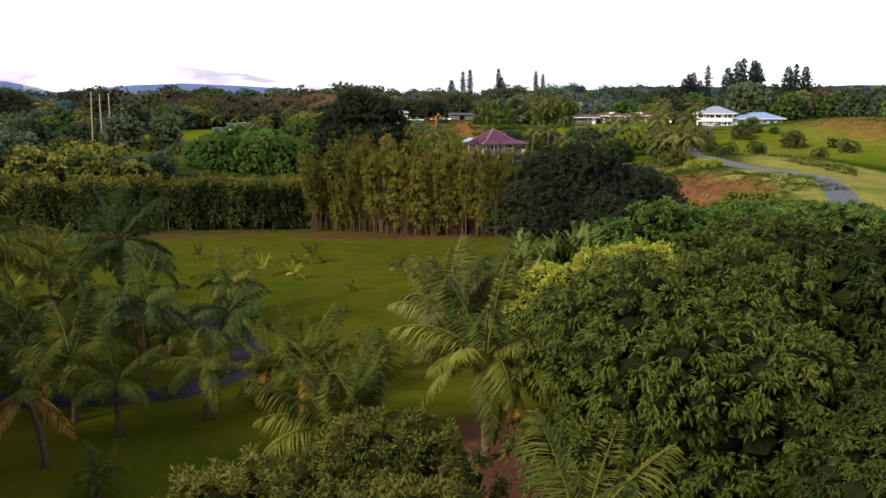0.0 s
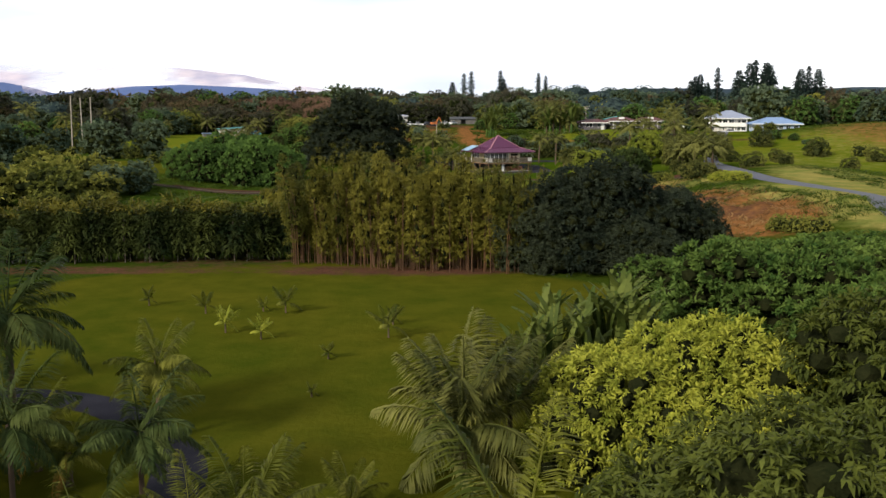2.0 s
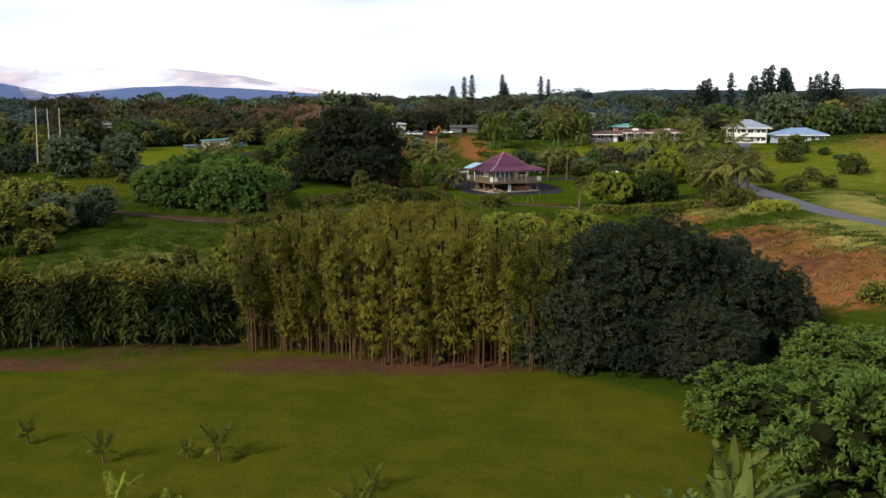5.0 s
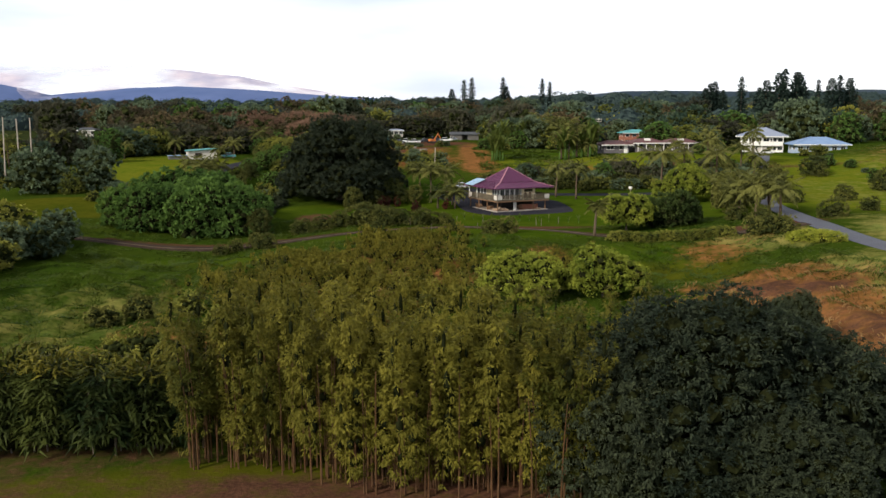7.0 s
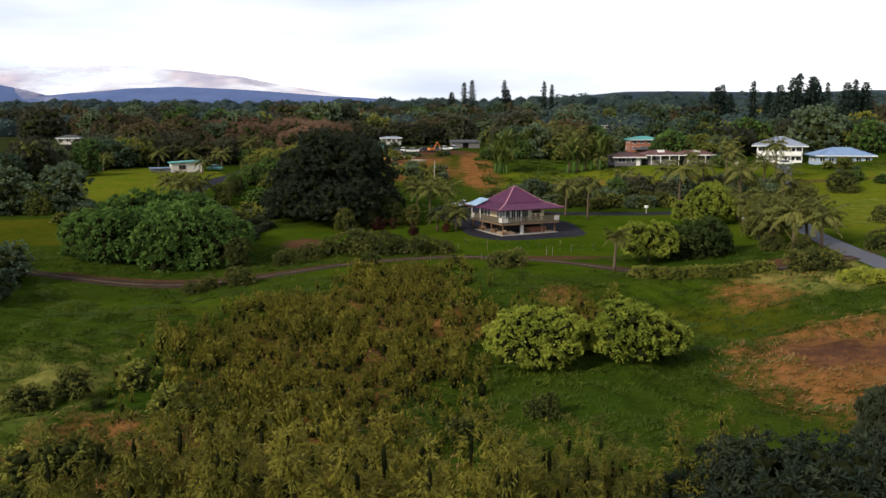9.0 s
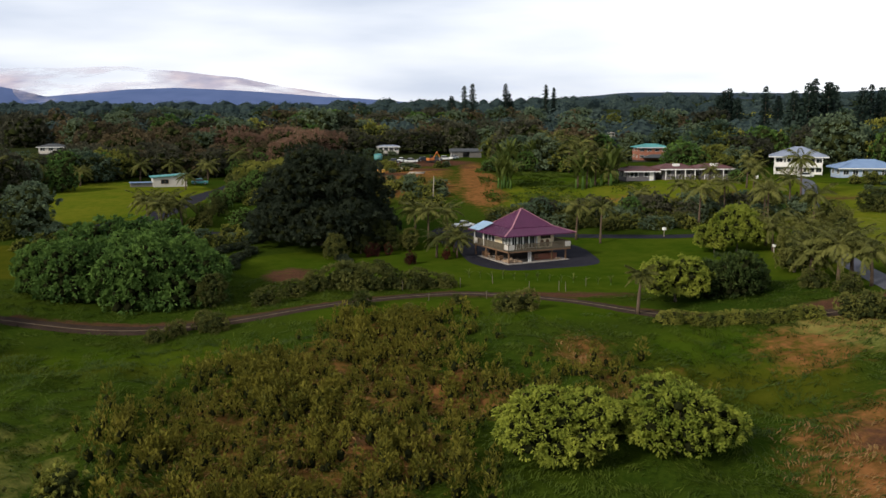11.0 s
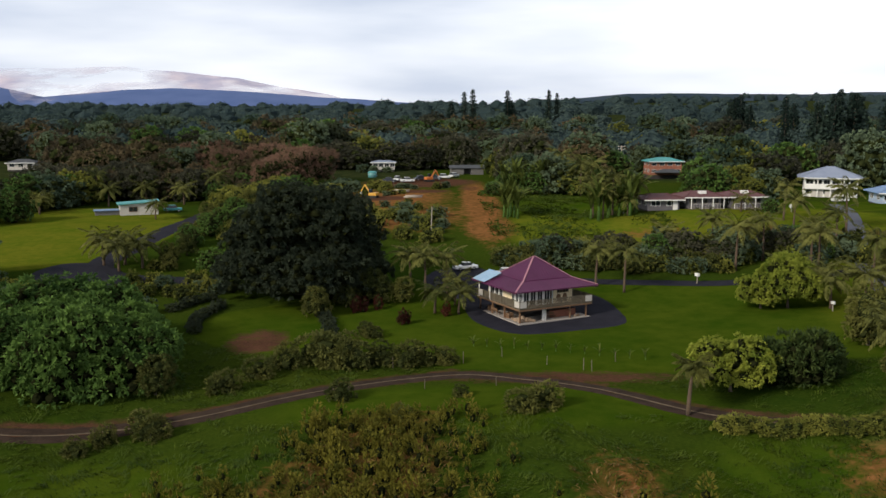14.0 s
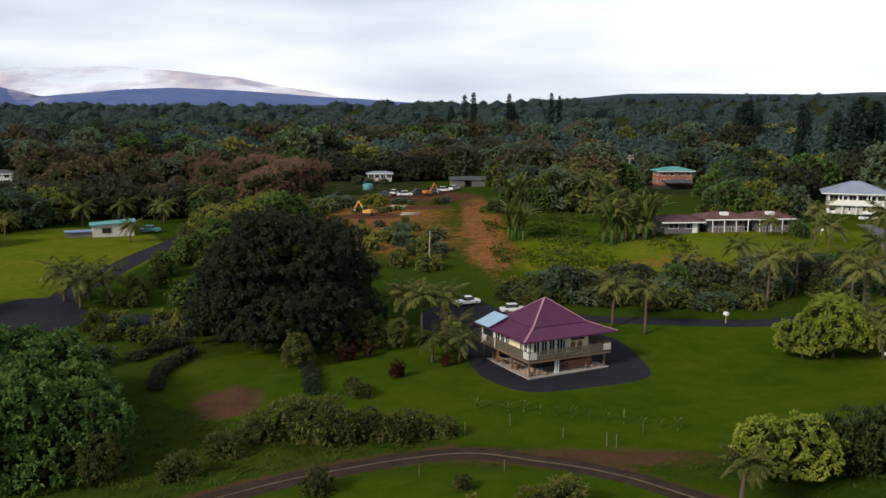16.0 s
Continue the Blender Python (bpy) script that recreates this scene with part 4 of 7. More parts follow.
def hedge_plant(label, seed, height=4.6, rx=1.7, ry=1.4, mat="hedge"):
    """A dense upright shrub of long strap leaves, many stems."""
    rng = np.random.default_rng(seed)
    root = thing("hedge_plant", Matrix.Identity(4), label, "hedge", "tall hedge")
    stem = Solid().tube([(0, 0, -0.1), (0.06, 0, height * 0.4), (0.15, 0, height * 0.85)], [0.05, 0.04, 0.03], 5).mesh("stem", M["bark"])
    for i in range(8):
        a, r = rng.uniform(0, 6.28), rng.uniform(0.1, 0.8)
        piece("stem", stem, root, m=Matrix.Translation((r * math.cos(a) * rx, r * math.sin(a) * ry, 0)) @ Matrix.Rotation(a, 4, "Z"))
    k = 2200
    u = rng.uniform(0.08, 1.0, k) ** 0.75 * rng.uniform(0.86, 1.08, k)
    a = rng.uniform(0, 2 * np.pi, k)
    r = np.sqrt(rng.uniform(0.45, 1.0, k)) * (1.0 - 0.25 * np.clip((u - 0.75) / 0.25, 0, 1) ** 2) * (1 + 0.12 * np.sin(3 * a + seed) + 0.1 * np.sin(u * 9 + a * 2))
    p = np.stack([r * np.cos(a) * rx, r * np.sin(a) * ry, u * height * (1 + 0.06 * np.sin(a * 2 + seed))], axis=1)
    out = np.stack([np.cos(a), np.sin(a), 0.15 + u * 0.9], axis=1)
    d = unit(out + rng.normal(size=p.shape) * 0.5)
    v, f = leaf_arrays(p, d, unit(rng.normal(size=p.shape) * 0.4 + (0, 0, 1)), rng.uniform(0.45, 0.95, k), rng.uniform(0.10, 0.18, k), 0.08, 0.45)
    # topmost leaves get a paler material, imitating light on the hedge top
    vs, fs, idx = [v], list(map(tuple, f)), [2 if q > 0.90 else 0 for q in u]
    # core in the dark shade colour, showing through gaps in the leaves
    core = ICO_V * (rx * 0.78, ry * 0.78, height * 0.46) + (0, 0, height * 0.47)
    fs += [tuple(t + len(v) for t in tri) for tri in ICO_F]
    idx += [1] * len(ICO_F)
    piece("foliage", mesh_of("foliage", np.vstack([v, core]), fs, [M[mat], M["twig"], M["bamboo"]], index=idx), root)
    return root


def norfolk_pine(name, label, height, width, seed, tiers=26, ragged=0.2, bare=0.1):
    rng = np.random.default_rng(seed)
    root = thing(name, Matrix.Identity(4), label, "pine tree", "tall pines")
    piece("trunk", Solid().tube([(0, 0, -0.2), (0, 0, height * 0.5), (0, 0, height)], [0.35, 0.22, 0.04], 7).mesh("trunk", M["bark"], True), root)
    c, d, ln = [], [], []
    for i in range(tiers):
        u = bare + (1 - bare) * i / tiers
        r = width * (1 - u) ** 0.5 * rng.uniform(1 - ragged, 1 + ragged)
        for j in range(9):
            a = 2 * math.pi * j / 9 + i
            for k in range(1, 6):
                q = r * k / 5
                c.append((q * math.cos(a), q * math.sin(a), height * u + 0.12 * q))
                d.append((math.cos(a) + rng.normal() * 0.5, math.sin(a) + rng.normal() * 0.5, 0.2 + rng.normal() * 0.3))
                ln.append(0.35 + r * 0.25)
    c, d, ln = np.array(c), unit(np.array(d)), np.array(ln) * 1.25
    v, f = leaf_arrays(c + rng.normal(size=c.shape) * 0.15, unit(d + rng.normal(size=d.shape) * 0.4), unit(rng.normal(size=d.shape) + (0, 0, 1)), ln, ln * 0.8, 0.03, 0.1)
    piece("crown", mesh_of("crown", v, f, M["pine"]), root)
    return root


# ---- the garden below: palms, mangoes, lawn ----
PALM_L, BLUE_L = "young coconut palm with arching yellow-green fronds", "palm with dull blue-green fronds on a thin trunk"
palm(-10.1, 37.5, 2.4, 2.4, PALM_L, M["palm"], 1, 13)
palm(-14.1, 42.0, 4.1, 2.5, BLUE_L, M["palm_blue"], 2, 20, thick=0.8)
palm(-10.6, 44.0, 3.1, 2.5, BLUE_L, M["palm_blue"], 3, 20, thick=0.8)
palm(-14.8, 32.4, 2.9, 2.2, "leaning palm with a broken dry crown beside green fronds", M["palm"], 4, 8, lean=-0.16, dead=4)
palm(-13.2, 35.6, 2.3, 2.3, PALM_L, M["palm"], 5, 10)
palm(-18.3, 51.0, 5.4, 3.6, "stout palm with drooping grey-green fronds and one orange dead frond", M["palm_blue"], 6, 26, dead=2, thick=1.4, spear=0.3)
palm(-23.4, 44.5, 6.2, 4.3, "broad palm with heavy drooping green fronds", M["palm"], 7, 24, thick=1.3)
palm(-3.7, 33.5, 0.8, 3.7, PALM_L, M["palm"], 8, 26, dead=1, thick=1.2, spear=0.65)
palm(-5.9, 39.2, 1.9, 2.5, PALM_L + ", some turning orange", M["palm"], 9, 16, dead=2, spear=0.5)
palm(0.6, 47.8, 1.7, 4.0, "young coconut palm with long upright dull green fronds", M["palm_far"], 10, 28, thick=1.4, spear=0.6)
palm(1.6, 33.0, 4.0, 3.5, PALM_L + " beside dry husks", M["palm"], 11, 20, dead=2, thick=1.3)
palm(2.9, 18.2, 4.2, 2.86, PALM_L, M["palm"], 12, 20)
palm(-12.2, 51.2, 3.2, 2.3, PALM_L, M["palm"], 16, 16)
palm(-15.6, 37.2, 2.7, 2.7, PALM_L, M["palm"], 14, 18, dead=1)
palm(2.7, 51.5, 1.0, 3.6, "young palm with stiff upright fronds", M["palm_far"], 17, 14, spear=0.8)
for i, (x, y, h, s, blue, d) in enumerate([(-19.8, 47.0, 3.0, 2.8, 0, 1), (-20.4, 42.5, 2.5, 2.7, 0, 0), (-17.2, 45.0, 2.2, 2.4, 1, 0), (-18.6, 39.5, 2.4, 2.6, 1, 0), (-22.6, 38.0, 2.8, 2.7, 0, 0), (-16.0, 48.0, 1.6, 2.0, 0, 1), (-14.2, 46.6, 1.3, 1.7, 0, 1), (-26.6, 51, 4.6, 3.2, 1, 0), (-25.0, 57, 3.2, 2.8, 0, 0), (-3.4, 44.0, 0.5, 1.6, 0, 0), (-8.0, 40.5, 1.4, 1.9, 0, 1), (-11.8, 29.6, 0.9, 1.1, 0, 0)]):
    palm(x, y, h, s, BLUE_L if blue else PALM_L, M["palm_blue" if blue else "palm"], 30 + i, 16, dead=d, spear=0.35)
for i, (x, y, h) in enumerate([(-13.7, 69.3, 1.5), (-11.2, 67.8, 1.2), (-10.9, 74.8, 1.6), (-3.5, 68.2, 1.8), (-3.4, 71.5, 1.0), (-6.6, 63.6, 0.8), (-20.9, 77.0, 1.1), (-16.3, 74.6, 1.3), (-12.5, 75.2, 0.9), (-6.6, 57.0, 0.6), (-15.8, 62.0, 1.2)]):
    palm(x, y, 0.40 * h, 0.80 * h, "knee-high palm sapling on the lawn", M["yellow"] if i < 2 else M["palm"], 60 + i, 9, thick=0.4, category="sapling", group="palm saplings", spear=0.6)

mango = broadleaf("mango_tree", "large dark mango tree with dense drooping leaf clusters, some unseen shade casters", "tree", M["mango"], (6.6, 6.0, 4.3), 0.4, 21, 0.80, 0.34, 16, 0.28, 0.092, 16, 0.75, 0.34, billow=0.86, group="mango trees")
mango2 = broadleaf("mango_tree", "dark mango tree with dense drooping leaf clusters, some unseen shade casters", "tree", M["mango"], (6.6, 6.0, 4.3), 0.4, 61, 0.80, 0.36, 14, 0.42, 0.15, 16, 0.7, 0.34, billow=0.90, group="mango trees")
# the three at negative x are added out of view to shade the lawn
for m_, x, y, r, s, sz in ((mango, 8.7, 29.5, 20, 1.0, 0.97), (mango2, 19.0, 37.0, 130, 1.08, 0.97), (mango2, 22.0, 26.0, 300, 1.05, 0.95), (mango, 14.0, 22.0, 80, 0.8, 0.72), (mango2, -21.8, 24.5, 70, 1.0, 1.12), (mango2, -28.5, 32.5, 200, 1.05, 1.15), (mango2, -15.5, 13.5, 330, 0.95, 1.05), (mango2, 16.5, 45.0, 250, 0.85, 0.86), (mango2, 27.5, 45.0, 10, 1.1, 0.88)):
    put(m_, at(x, y, r, s, sz))
bright = broadleaf("mango_tree", "mango tree in pale yellow-green new leaf", "tree", M["yellow"], (5.3, 4.2, 3.1), 0.4, 22, 0.92, 0.34, 14, 0.34, 0.13, 14, 0.45, 0.36, billow=0.95, group="mango trees")
for x, y, r, s in ((6.6, 47.6, 0, 0.66), (10.4, 49.4, 100, 0.78), (9.4, 45.6, 200, 0.60), (13.4, 47.2, 300, 0.70), (7.6, 50.6, 50, 0.60)):
    put(bright, at(x, y, r, s, s * 1.06))
hau = broadleaf("spreading_tree", "spreading mid-green tree with large rounded leaves", "tree", M["hau"], (6.5, 6.0, 2.7), 0.2, 23, 0.9, 0.34, 12, 0.38, 0.19, 16, 0.1, 0.34, billow=0.80, group="spreading trees")
for x, y, r, s in ((20, 69, 0, 1.0), (28, 77, 90, 1.0), (17.5, 79, 200, 0.75), (31, 62, 150, 1.1), (24, 60, 40, 0.9), (37, 70, 60, 0.9), (33, 86, 10, 0.62), (24, 86, 100, 0.70), (38, 56, 200, 1.0)):
    put(hau, at(x, y, r, s, s * (1.0 if y < 70 else 0.74)))
front = broadleaf("leafy_shrub", "tall rounded shrub with small pale leaves", "shrub", M["pale"], (4.3, 3.2, 3.1), 0.4, 24, 0.95, 0.24, 16, 0.145, 0.050, 14, 0.15, 0.36, billow=0.55)
put(front, at(-1.7, 17.6, 0, 1.08, 1.07))
for i in range(22):
    u = i / 21
    banana(4.2 + 6.6 * u + 1.3 * math.sin(i * 2.4), 56.4 + 7.0 * u + 1.9 * math.sin(i * 1.7), 1.25 + 0.25 * math.sin(i * 2.9), 80 + i, leaves=9, stem=0.8, upright=24)

screen = [bamboo_clump("tall bamboo clump with olive-yellow foliage", 31 + k) for k in range(3)]
rng = np.random.default_rng(5)
for i in range(17):
    u = i / 16
    x, y = -12.6 + 17.4 * u, 95.2 - 4.8 * u + 0.6 * math.sin(u * 9) + (1.6 if i % 2 else 0)
    put(screen[i % 3], at(x, y, 77 * i, rng.uniform(0.92, 1.08), rng.uniform(0.82, 1.10)))
for i, (x, y) in enumerate([(5.8, 95.6), (8.4, 97.4), (10.8, 99.2), (2.6, 96.6), (-3.0, 98.2), (-8.4, 99.4), (6.4, 99.4)]):
    put(screen[(i + 1) % 3], at(x, y, 49 * i, rng.uniform(0.92, 1.08), rng.uniform(0.78, 1.0)))
hedges = [hedge_plant("tall dense hedge plant with dark strap leaves", 51 + k) for k in range(3)]
for i in range(26):
    u = i / 25
    x, y = -76 + 62 * u, 93.0 + 4.4 * u + 0.4 * math.sin(i * 2.1) - 5.5 * (1 - u) ** 2
    put(hedges[i % 3], at(x, y, 61 * i, rng.uniform(0.95, 1.12), rng.uniform(0.98, 1.14)))
shade = broadleaf("shade_tree", "dense dark round shade tree beside the bamboo", "tree", M["dark"], (7.6, 6.6, 4.5), 0.2, 25, 0.8, 0.36, 13, 0.27, 0.115, 20, 0.45, 0.32, billow=0.90, group="dark shade trees")
put(shade, at(13.2, 94.0, 0))
put(shade, at(20.8, 96.5, 140, 0.72, 0.66))
put(shade, at(8.0, 92.5, 220, 0.58, 0.72))
put(shade, at(25.6, 114.2, 60, 0.33, 0.46))
put(shade, at(15.5, 89.5, 310, 0.55, 0.5))
# ---- buildings ----
def hip_roof(s, x0, y0, x1, y1, z, peak, kick=None, thick=0.14, ridge=0.0):
    """A hipped roof over a rectangle: eaves at z, peak above them; kick=(share, drop) gives the slope a break. ridge: half-length along x."""
    cx, cy = (x0 + x1) / 2, (y0 + y1) / 2
    eave = [(x0, y0), (x1, y0), (x1, y1), (x0, y1)]
    tops = [(cx - ridge, cy), (cx + ridge, cy), (cx + ridge, cy), (cx - ridge, cy)]
    rings = [[(x, y, z - thick) for x, y in eave], [(x, y, z) for x, y in eave]]
    if kick:
        k, drop = kick
        rings.append([(x + (tx - x) * (1 - k), y + (ty - y) * (1 - k), z + peak * (1 - k) - drop) for (x, y), (tx, ty) in zip(eave, tops)])
    rings.append([(x, y, z + peak) for x, y in tops])
    v = [p for r in rings for p in r]
    f = [(3, 2, 1, 0)]
    for i in range(len(rings) - 1):
        f += [(4 * i + j, 4 * i + (j + 1) % 4, 4 * i + 4 + (j + 1) % 4, 4 * i + 4 + j) for j in range(4)]
    s.add(v, f)
    return rings


def window_at(root, x0, z0, w, h, y, turn=0.0, mullions=1, frame_mat="white", depth=0.06, sill=True, about=(0, 0)):
    """A window in a wall facing local -y at distance y, turned about the plan point."""
    m = Matrix.Translation((about[0], about[1], 0)) @ Matrix.Rotation(radians(turn), 4, "Z")
    win = new("window")
    win.parent, win.matrix_basis = root, m @ Matrix.Translation((x0 + w / 2, y, z0))
    fr = Solid()
    t = 0.07
    fr.box(-w / 2, -depth, 0, -w / 2 + t, 0.02, h).box(w / 2 - t, -depth, 0, w / 2, 0.02, h).box(-w / 2 + t, -depth, h - t, w / 2 - t, 0.02, h).box(-w / 2 + t, -depth, 0, w / 2 - t, 0.02, t)
    for i in range(1, mullions + 1):
        x = -w / 2 + w * i / (mullions + 1)
        fr.box(x - 0.025, -depth, t, x + 0.025, 0.02, h - t)
    piece("frame", fr.mesh("frame", M[frame_mat]), win)
    for i in range(mullions + 1):
        a, b = -w / 2 + w * i / (mullions + 1), -w / 2 + w * (i + 1) / (mullions + 1)
        piece("pane", Solid().box(a + 0.03, -0.02, t, b - 0.03, 0.0, h - t).mesh("pane", M["glass"]), win)
    return win


def wall_door(root, x0, z0, w, h, y, mat, turn=0.0, about=(0, 0), label=""):
    m = Matrix.Translation((about[0], about[1], 0)) @ Matrix.Rotation(radians(turn), 4, "Z") @ Matrix.Translation((x0 + w / 2, y, z0))
    d = piece("door", Solid().box(-w / 2, -0.05, 0, w / 2, 0.02, h).box(-w / 2 + 0.12, -0.07, h * 0.55, w / 2 - 0.12, -0.05, h - 0.15).box(-w / 2 + 0.12, -0.07, 0.15, w / 2 - 0.12, -0.05, h * 0.45).mesh("door", M[mat]), root, label, m)
    piece("handle", Solid().box(w / 2 - 0.14, -0.10, h * 0.48, w / 2 - 0.09, -0.05, h * 0.52).mesh("handle", M["metal"]), d)
    return d


def main_house():
    cx, cy, turn = 12.0, 221.8, 26.8
    z0 = float(ground_z(9.6, 214.4)) + 0.06
    root = thing("house", Matrix.Translation((cx, cy, z0)) @ Matrix.Rotation(radians(turn), 4, "Z"), "cream raised house with steep maroon hipped roof and wide deck", "house")
    A, B = 5.45, 5.55
    slab = Solid().box(-A - 0.1, -B - 0.1, -0.7, A + 0.1, B + 0.1, 0.14)
    piece("patio", slab.mesh("patio", M["concrete"]), root, "pale concrete patio slab")
    # lower storey: dark recessed walls and posts
    piece("lower_wall", Solid().box(-A + 2.6, -B + 3.2, 0.1, A - 1.4, B - 0.6, 2.0).mesh("lower_wall", M["dark_room"]), root, "dark walls under the deck")
    piece("low_wall", Solid().box(0.3, -B + 1.5, 0.14, A - 1.2, -B + 1.8, 1.05).mesh("low_wall", M["brick"]), root, "red-brown half wall")
    for x, y in [(-A + 0.3, -B + 0.4), (-A + 0.3, -B + 4.2), (-A + 0.3, 1.8), (-A + 0.3, B - 0.4), (A - 0.3, -B + 0.4), (A - 0.3, -0.5), (A - 0.3, B - 0.4), (2.6, -B + 0.4)]:
        piece("post", Solid().box(x - 0.09, y - 0.09, 0.1, x + 0.09, y + 0.09, 1.95).mesh("post", M["timber"]), root)
    for x in (-1.5, -1.15):
        piece("post", Solid().box(x - 0.1, -B + 0.5, 0.1, x + 0.1, -B + 0.7, 1.95).mesh("post", M["white"]), root, "white painted post")
    # deck
    D = 2.0
    piece("deck_frame", Solid().box(-A - 0.05, -B - 0.05, D - 0.24, A + 0.35, B, D - 0.04).mesh("deck_frame", M["timber"]), root)
    deck_board = Solid().box(0, -0.065, -0.02, 2 * A + 0.4, 0.065, 0.02).mesh("board", M["deck"])
    for i in range(int(2 * B / 0.142)):
        piece("board", deck_board, root, m=Matrix.Translation((-A - 0.05, -B + 0.05 + 0.142 * i, D - 0.018)))
    baluster = Solid().box(-0.035, -0.035, 0.15, 0.035, 0.035, 1.0).mesh("baluster", M["deck"])

    def rail(a, b):
        a, b = Vector(a), Vector(b)
        n = max(1, round((b - a).length / 1.5))
        r = new("railing")
        r.parent = root
        tagged(r, "weathered wooden deck railing with close balusters")
        top = Solid().beam(a + Vector((0, 0, 1.02)), b + Vector((0, 0, 1.02)), 0.12, 0.06).beam(a + Vector((0, 0, 0.14)), b + Vector((0, 0, 0.14)), 0.06, 0.08)
        piece("handrail", top.mesh("handrail", M["deck"]), r)
        for i in range(n + 1):
            p = a.lerp(b, i / n)
            piece("rail_post", Solid().box(p.x - 0.055, p.y - 0.055, p.z - 0.2, p.x + 0.055, p.y + 0.055, p.z + 1.1).mesh("rail_post", M["deck"]), r)
        k = int((b - a).length / 0.17)
        for i in range(k):
            p = a.lerp(b, (i + 0.5) / k)
            piece("baluster", baluster, r, m=Matrix.Translation(p))
    S_, E_, W_, N_ = (-A, -B, D), (A + 0.3, -B, D), (-A, B, D), (A + 0.3, B, D)
    rail(S_, E_)
    rail(W_, S_)
    rail(E_, (A + 0.3, -B + 4.5, D))
    for x0, y0, x1, y1 in ((-A - 0.04, -B - 0.05, -A + 1.0, -B + 0.0), (A - 0.7, -B - 0.06, A + 0.3, -B), (-A - 0.06, -B, -A, -B + 1.2), (-A - 0.06, B - 1.6, -A, B - 0.4)):
        piece("rail_panel", Solid().box(x0, y0, D + 0.2, x1, y1, D + 0.98).mesh("rail_panel", M["offwhite"]), root, "pale weathered board panel on the railing")
    # upper walls, with real openings between piers
    H, t = 4.35, 0.14
    wx0, wy0, wx1, wy1 = -A + 1.25, -B + 1.35, A - 1.9, B - 0.9
    piece("floor_plate", Solid().box(wx0, wy0, D + 0.004, wx1, wy1, D + 0.05).mesh("floor_plate", M["timber"]), root)
    piece("back_wall", Solid().box(wx0, wy1 - t, D + 0.05, wx1, wy1, H).box(wx1 - t, wy0 + t, D + 0.05, wx1, wy1 - t, H).mesh("back_wall", M["cream"]), root)
    solid_x = 0.6
    fw = Solid().box(solid_x, wy0, D + 0.05, wx1, wy0 + t, H - 0.95).box(solid_x, wy0, H - 0.40, wx1, wy0 + t, H).box(solid_x, wy0, H - 0.95, solid_x + 0.5, wy0 + t, H - 0.40).box(wx1 - 0.55, wy0, H - 0.95, wx1, wy0 + t, H - 0.40)
    fw.box(wx0, wy0, H - 0.25, solid_x, wy0 + t, H)
    for x in (wx0, wx0 + 1.05, wx0 + 2.1, wx0 + 3.15, solid_x - 0.25):
        piece("pier", Solid().box(x, wy0, D + 0.05, x + 0.18, wy0 + t, H - 0.252).mesh("pier", M["white"]), root, "white painted pier")
    piece("front_wall", fw.mesh("front_wall", M["cream"]), root)
    lw = Solid().box(wx0, wy0 + t, H - 0.25, wx0 + t, wy1 - t, H)
    for y in (wy0 + 0.9, wy0 + 1.8, wy0 + 4.9, wy0 + 6.0, wy0 + 7.1, wy1 - 0.3):
        piece("pier", Solid().box(wx0, y, D + 0.05, wx0 + t, y + 0.18, H - 0.252).mesh("pier", M["white"]), root, "white painted pier")
    lw.box(wx0, wy0 + 2.7, D + 0.05, wx0 + t, wy0 + 4.9, H - 0.25)
    piece("side_wall", lw.mesh("side_wall", M["cream"]), root)
    for x, w in ((wx0 + 0.18, 0.85), (wx0 + 1.23, 0.85), (wx0 + 2.28, 0.85), (wx0 + 3.33, 0.9)):
        window_at(root, x, D + 0.1, w, H - D - 0.4, wy0 + 0.08)
    window_at(root, solid_x + 0.52, H - 0.93, wx1 - solid_x - 1.1, 0.51, wy0 + 0.06, mullions=3, frame_mat="timber")
    for y, w in ((wy0 + 0.2, 0.7), (wy0 + 1.1, 0.7), (wy0 + 2.0, 0.7), (wy0 + 5.1, 0.85), (wy0 + 6.2, 0.85), (wy0 + 7.3, wy1 - 0.4 - wy0 - 7.3)):
        window_at(root, -(y + w), D + 0.1, w, H - D - 0.4, wx0 + 0.08, turn=-90)
    for x in (1.35, 2.35):
        arch = Solid()
        arch.add([(x + 0.33 * math.cos(a), wy0 - 0.05, D + 1.0 + 0.33 * math.sin(a)) for a in np.linspace(0, math.pi, 9)] + [(x - 0.33, wy0 - 0.05, D + 0.25), (x + 0.33, wy0 - 0.05, D + 0.25)], [tuple(range(11))])
        arch.box(x - 0.33, wy0 - 0.045, D + 0.25, x + 0.33, wy0 - 0.004, D + 1.0)
        piece("chair_back", arch.mesh("chair_back", M["timber"]), root, "arched dark timber panel against the wall")
    piece("ceiling_plate", Solid().box(wx0, wy0, H + 0.004, wx1, wy1, H + 0.06).mesh("ceiling_plate", M["offwhite"]), root)
    # roof
    ez, peak = 4.32, 3.45
    x0, y0, x1, y1 = -A - 0.75, -B - 0.15, A + 1.25, B + 0.3
    rf = Solid()
    rings = hip_roof(rf, x0, y0, x1, y1, ez, peak, (0.58, 0.58), 0.16, 0.12)
    roof = piece("roof", rf.mesh("roof", M["roof"]), root, "maroon sheet-metal roof with a kicked-out skirt")
    eave_r, kick_r, top_r = rings[1], rings[2], rings[3]
    for i in range(4):
        a, b, c = (Vector(r[i]) + Vector((0, 0, 0.05)) for r in (eave_r, kick_r, top_r))
        piece("ridge_cap", Solid().beam(a, b, 0.22, 0.06).beam(b, c, 0.22, 0.06).mesh("ridge_cap", M["ridge"]), roof, "paler ridge capping")
        p, q = Vector(kick_r[i]), Vector(kick_r[(i + 1) % 4])
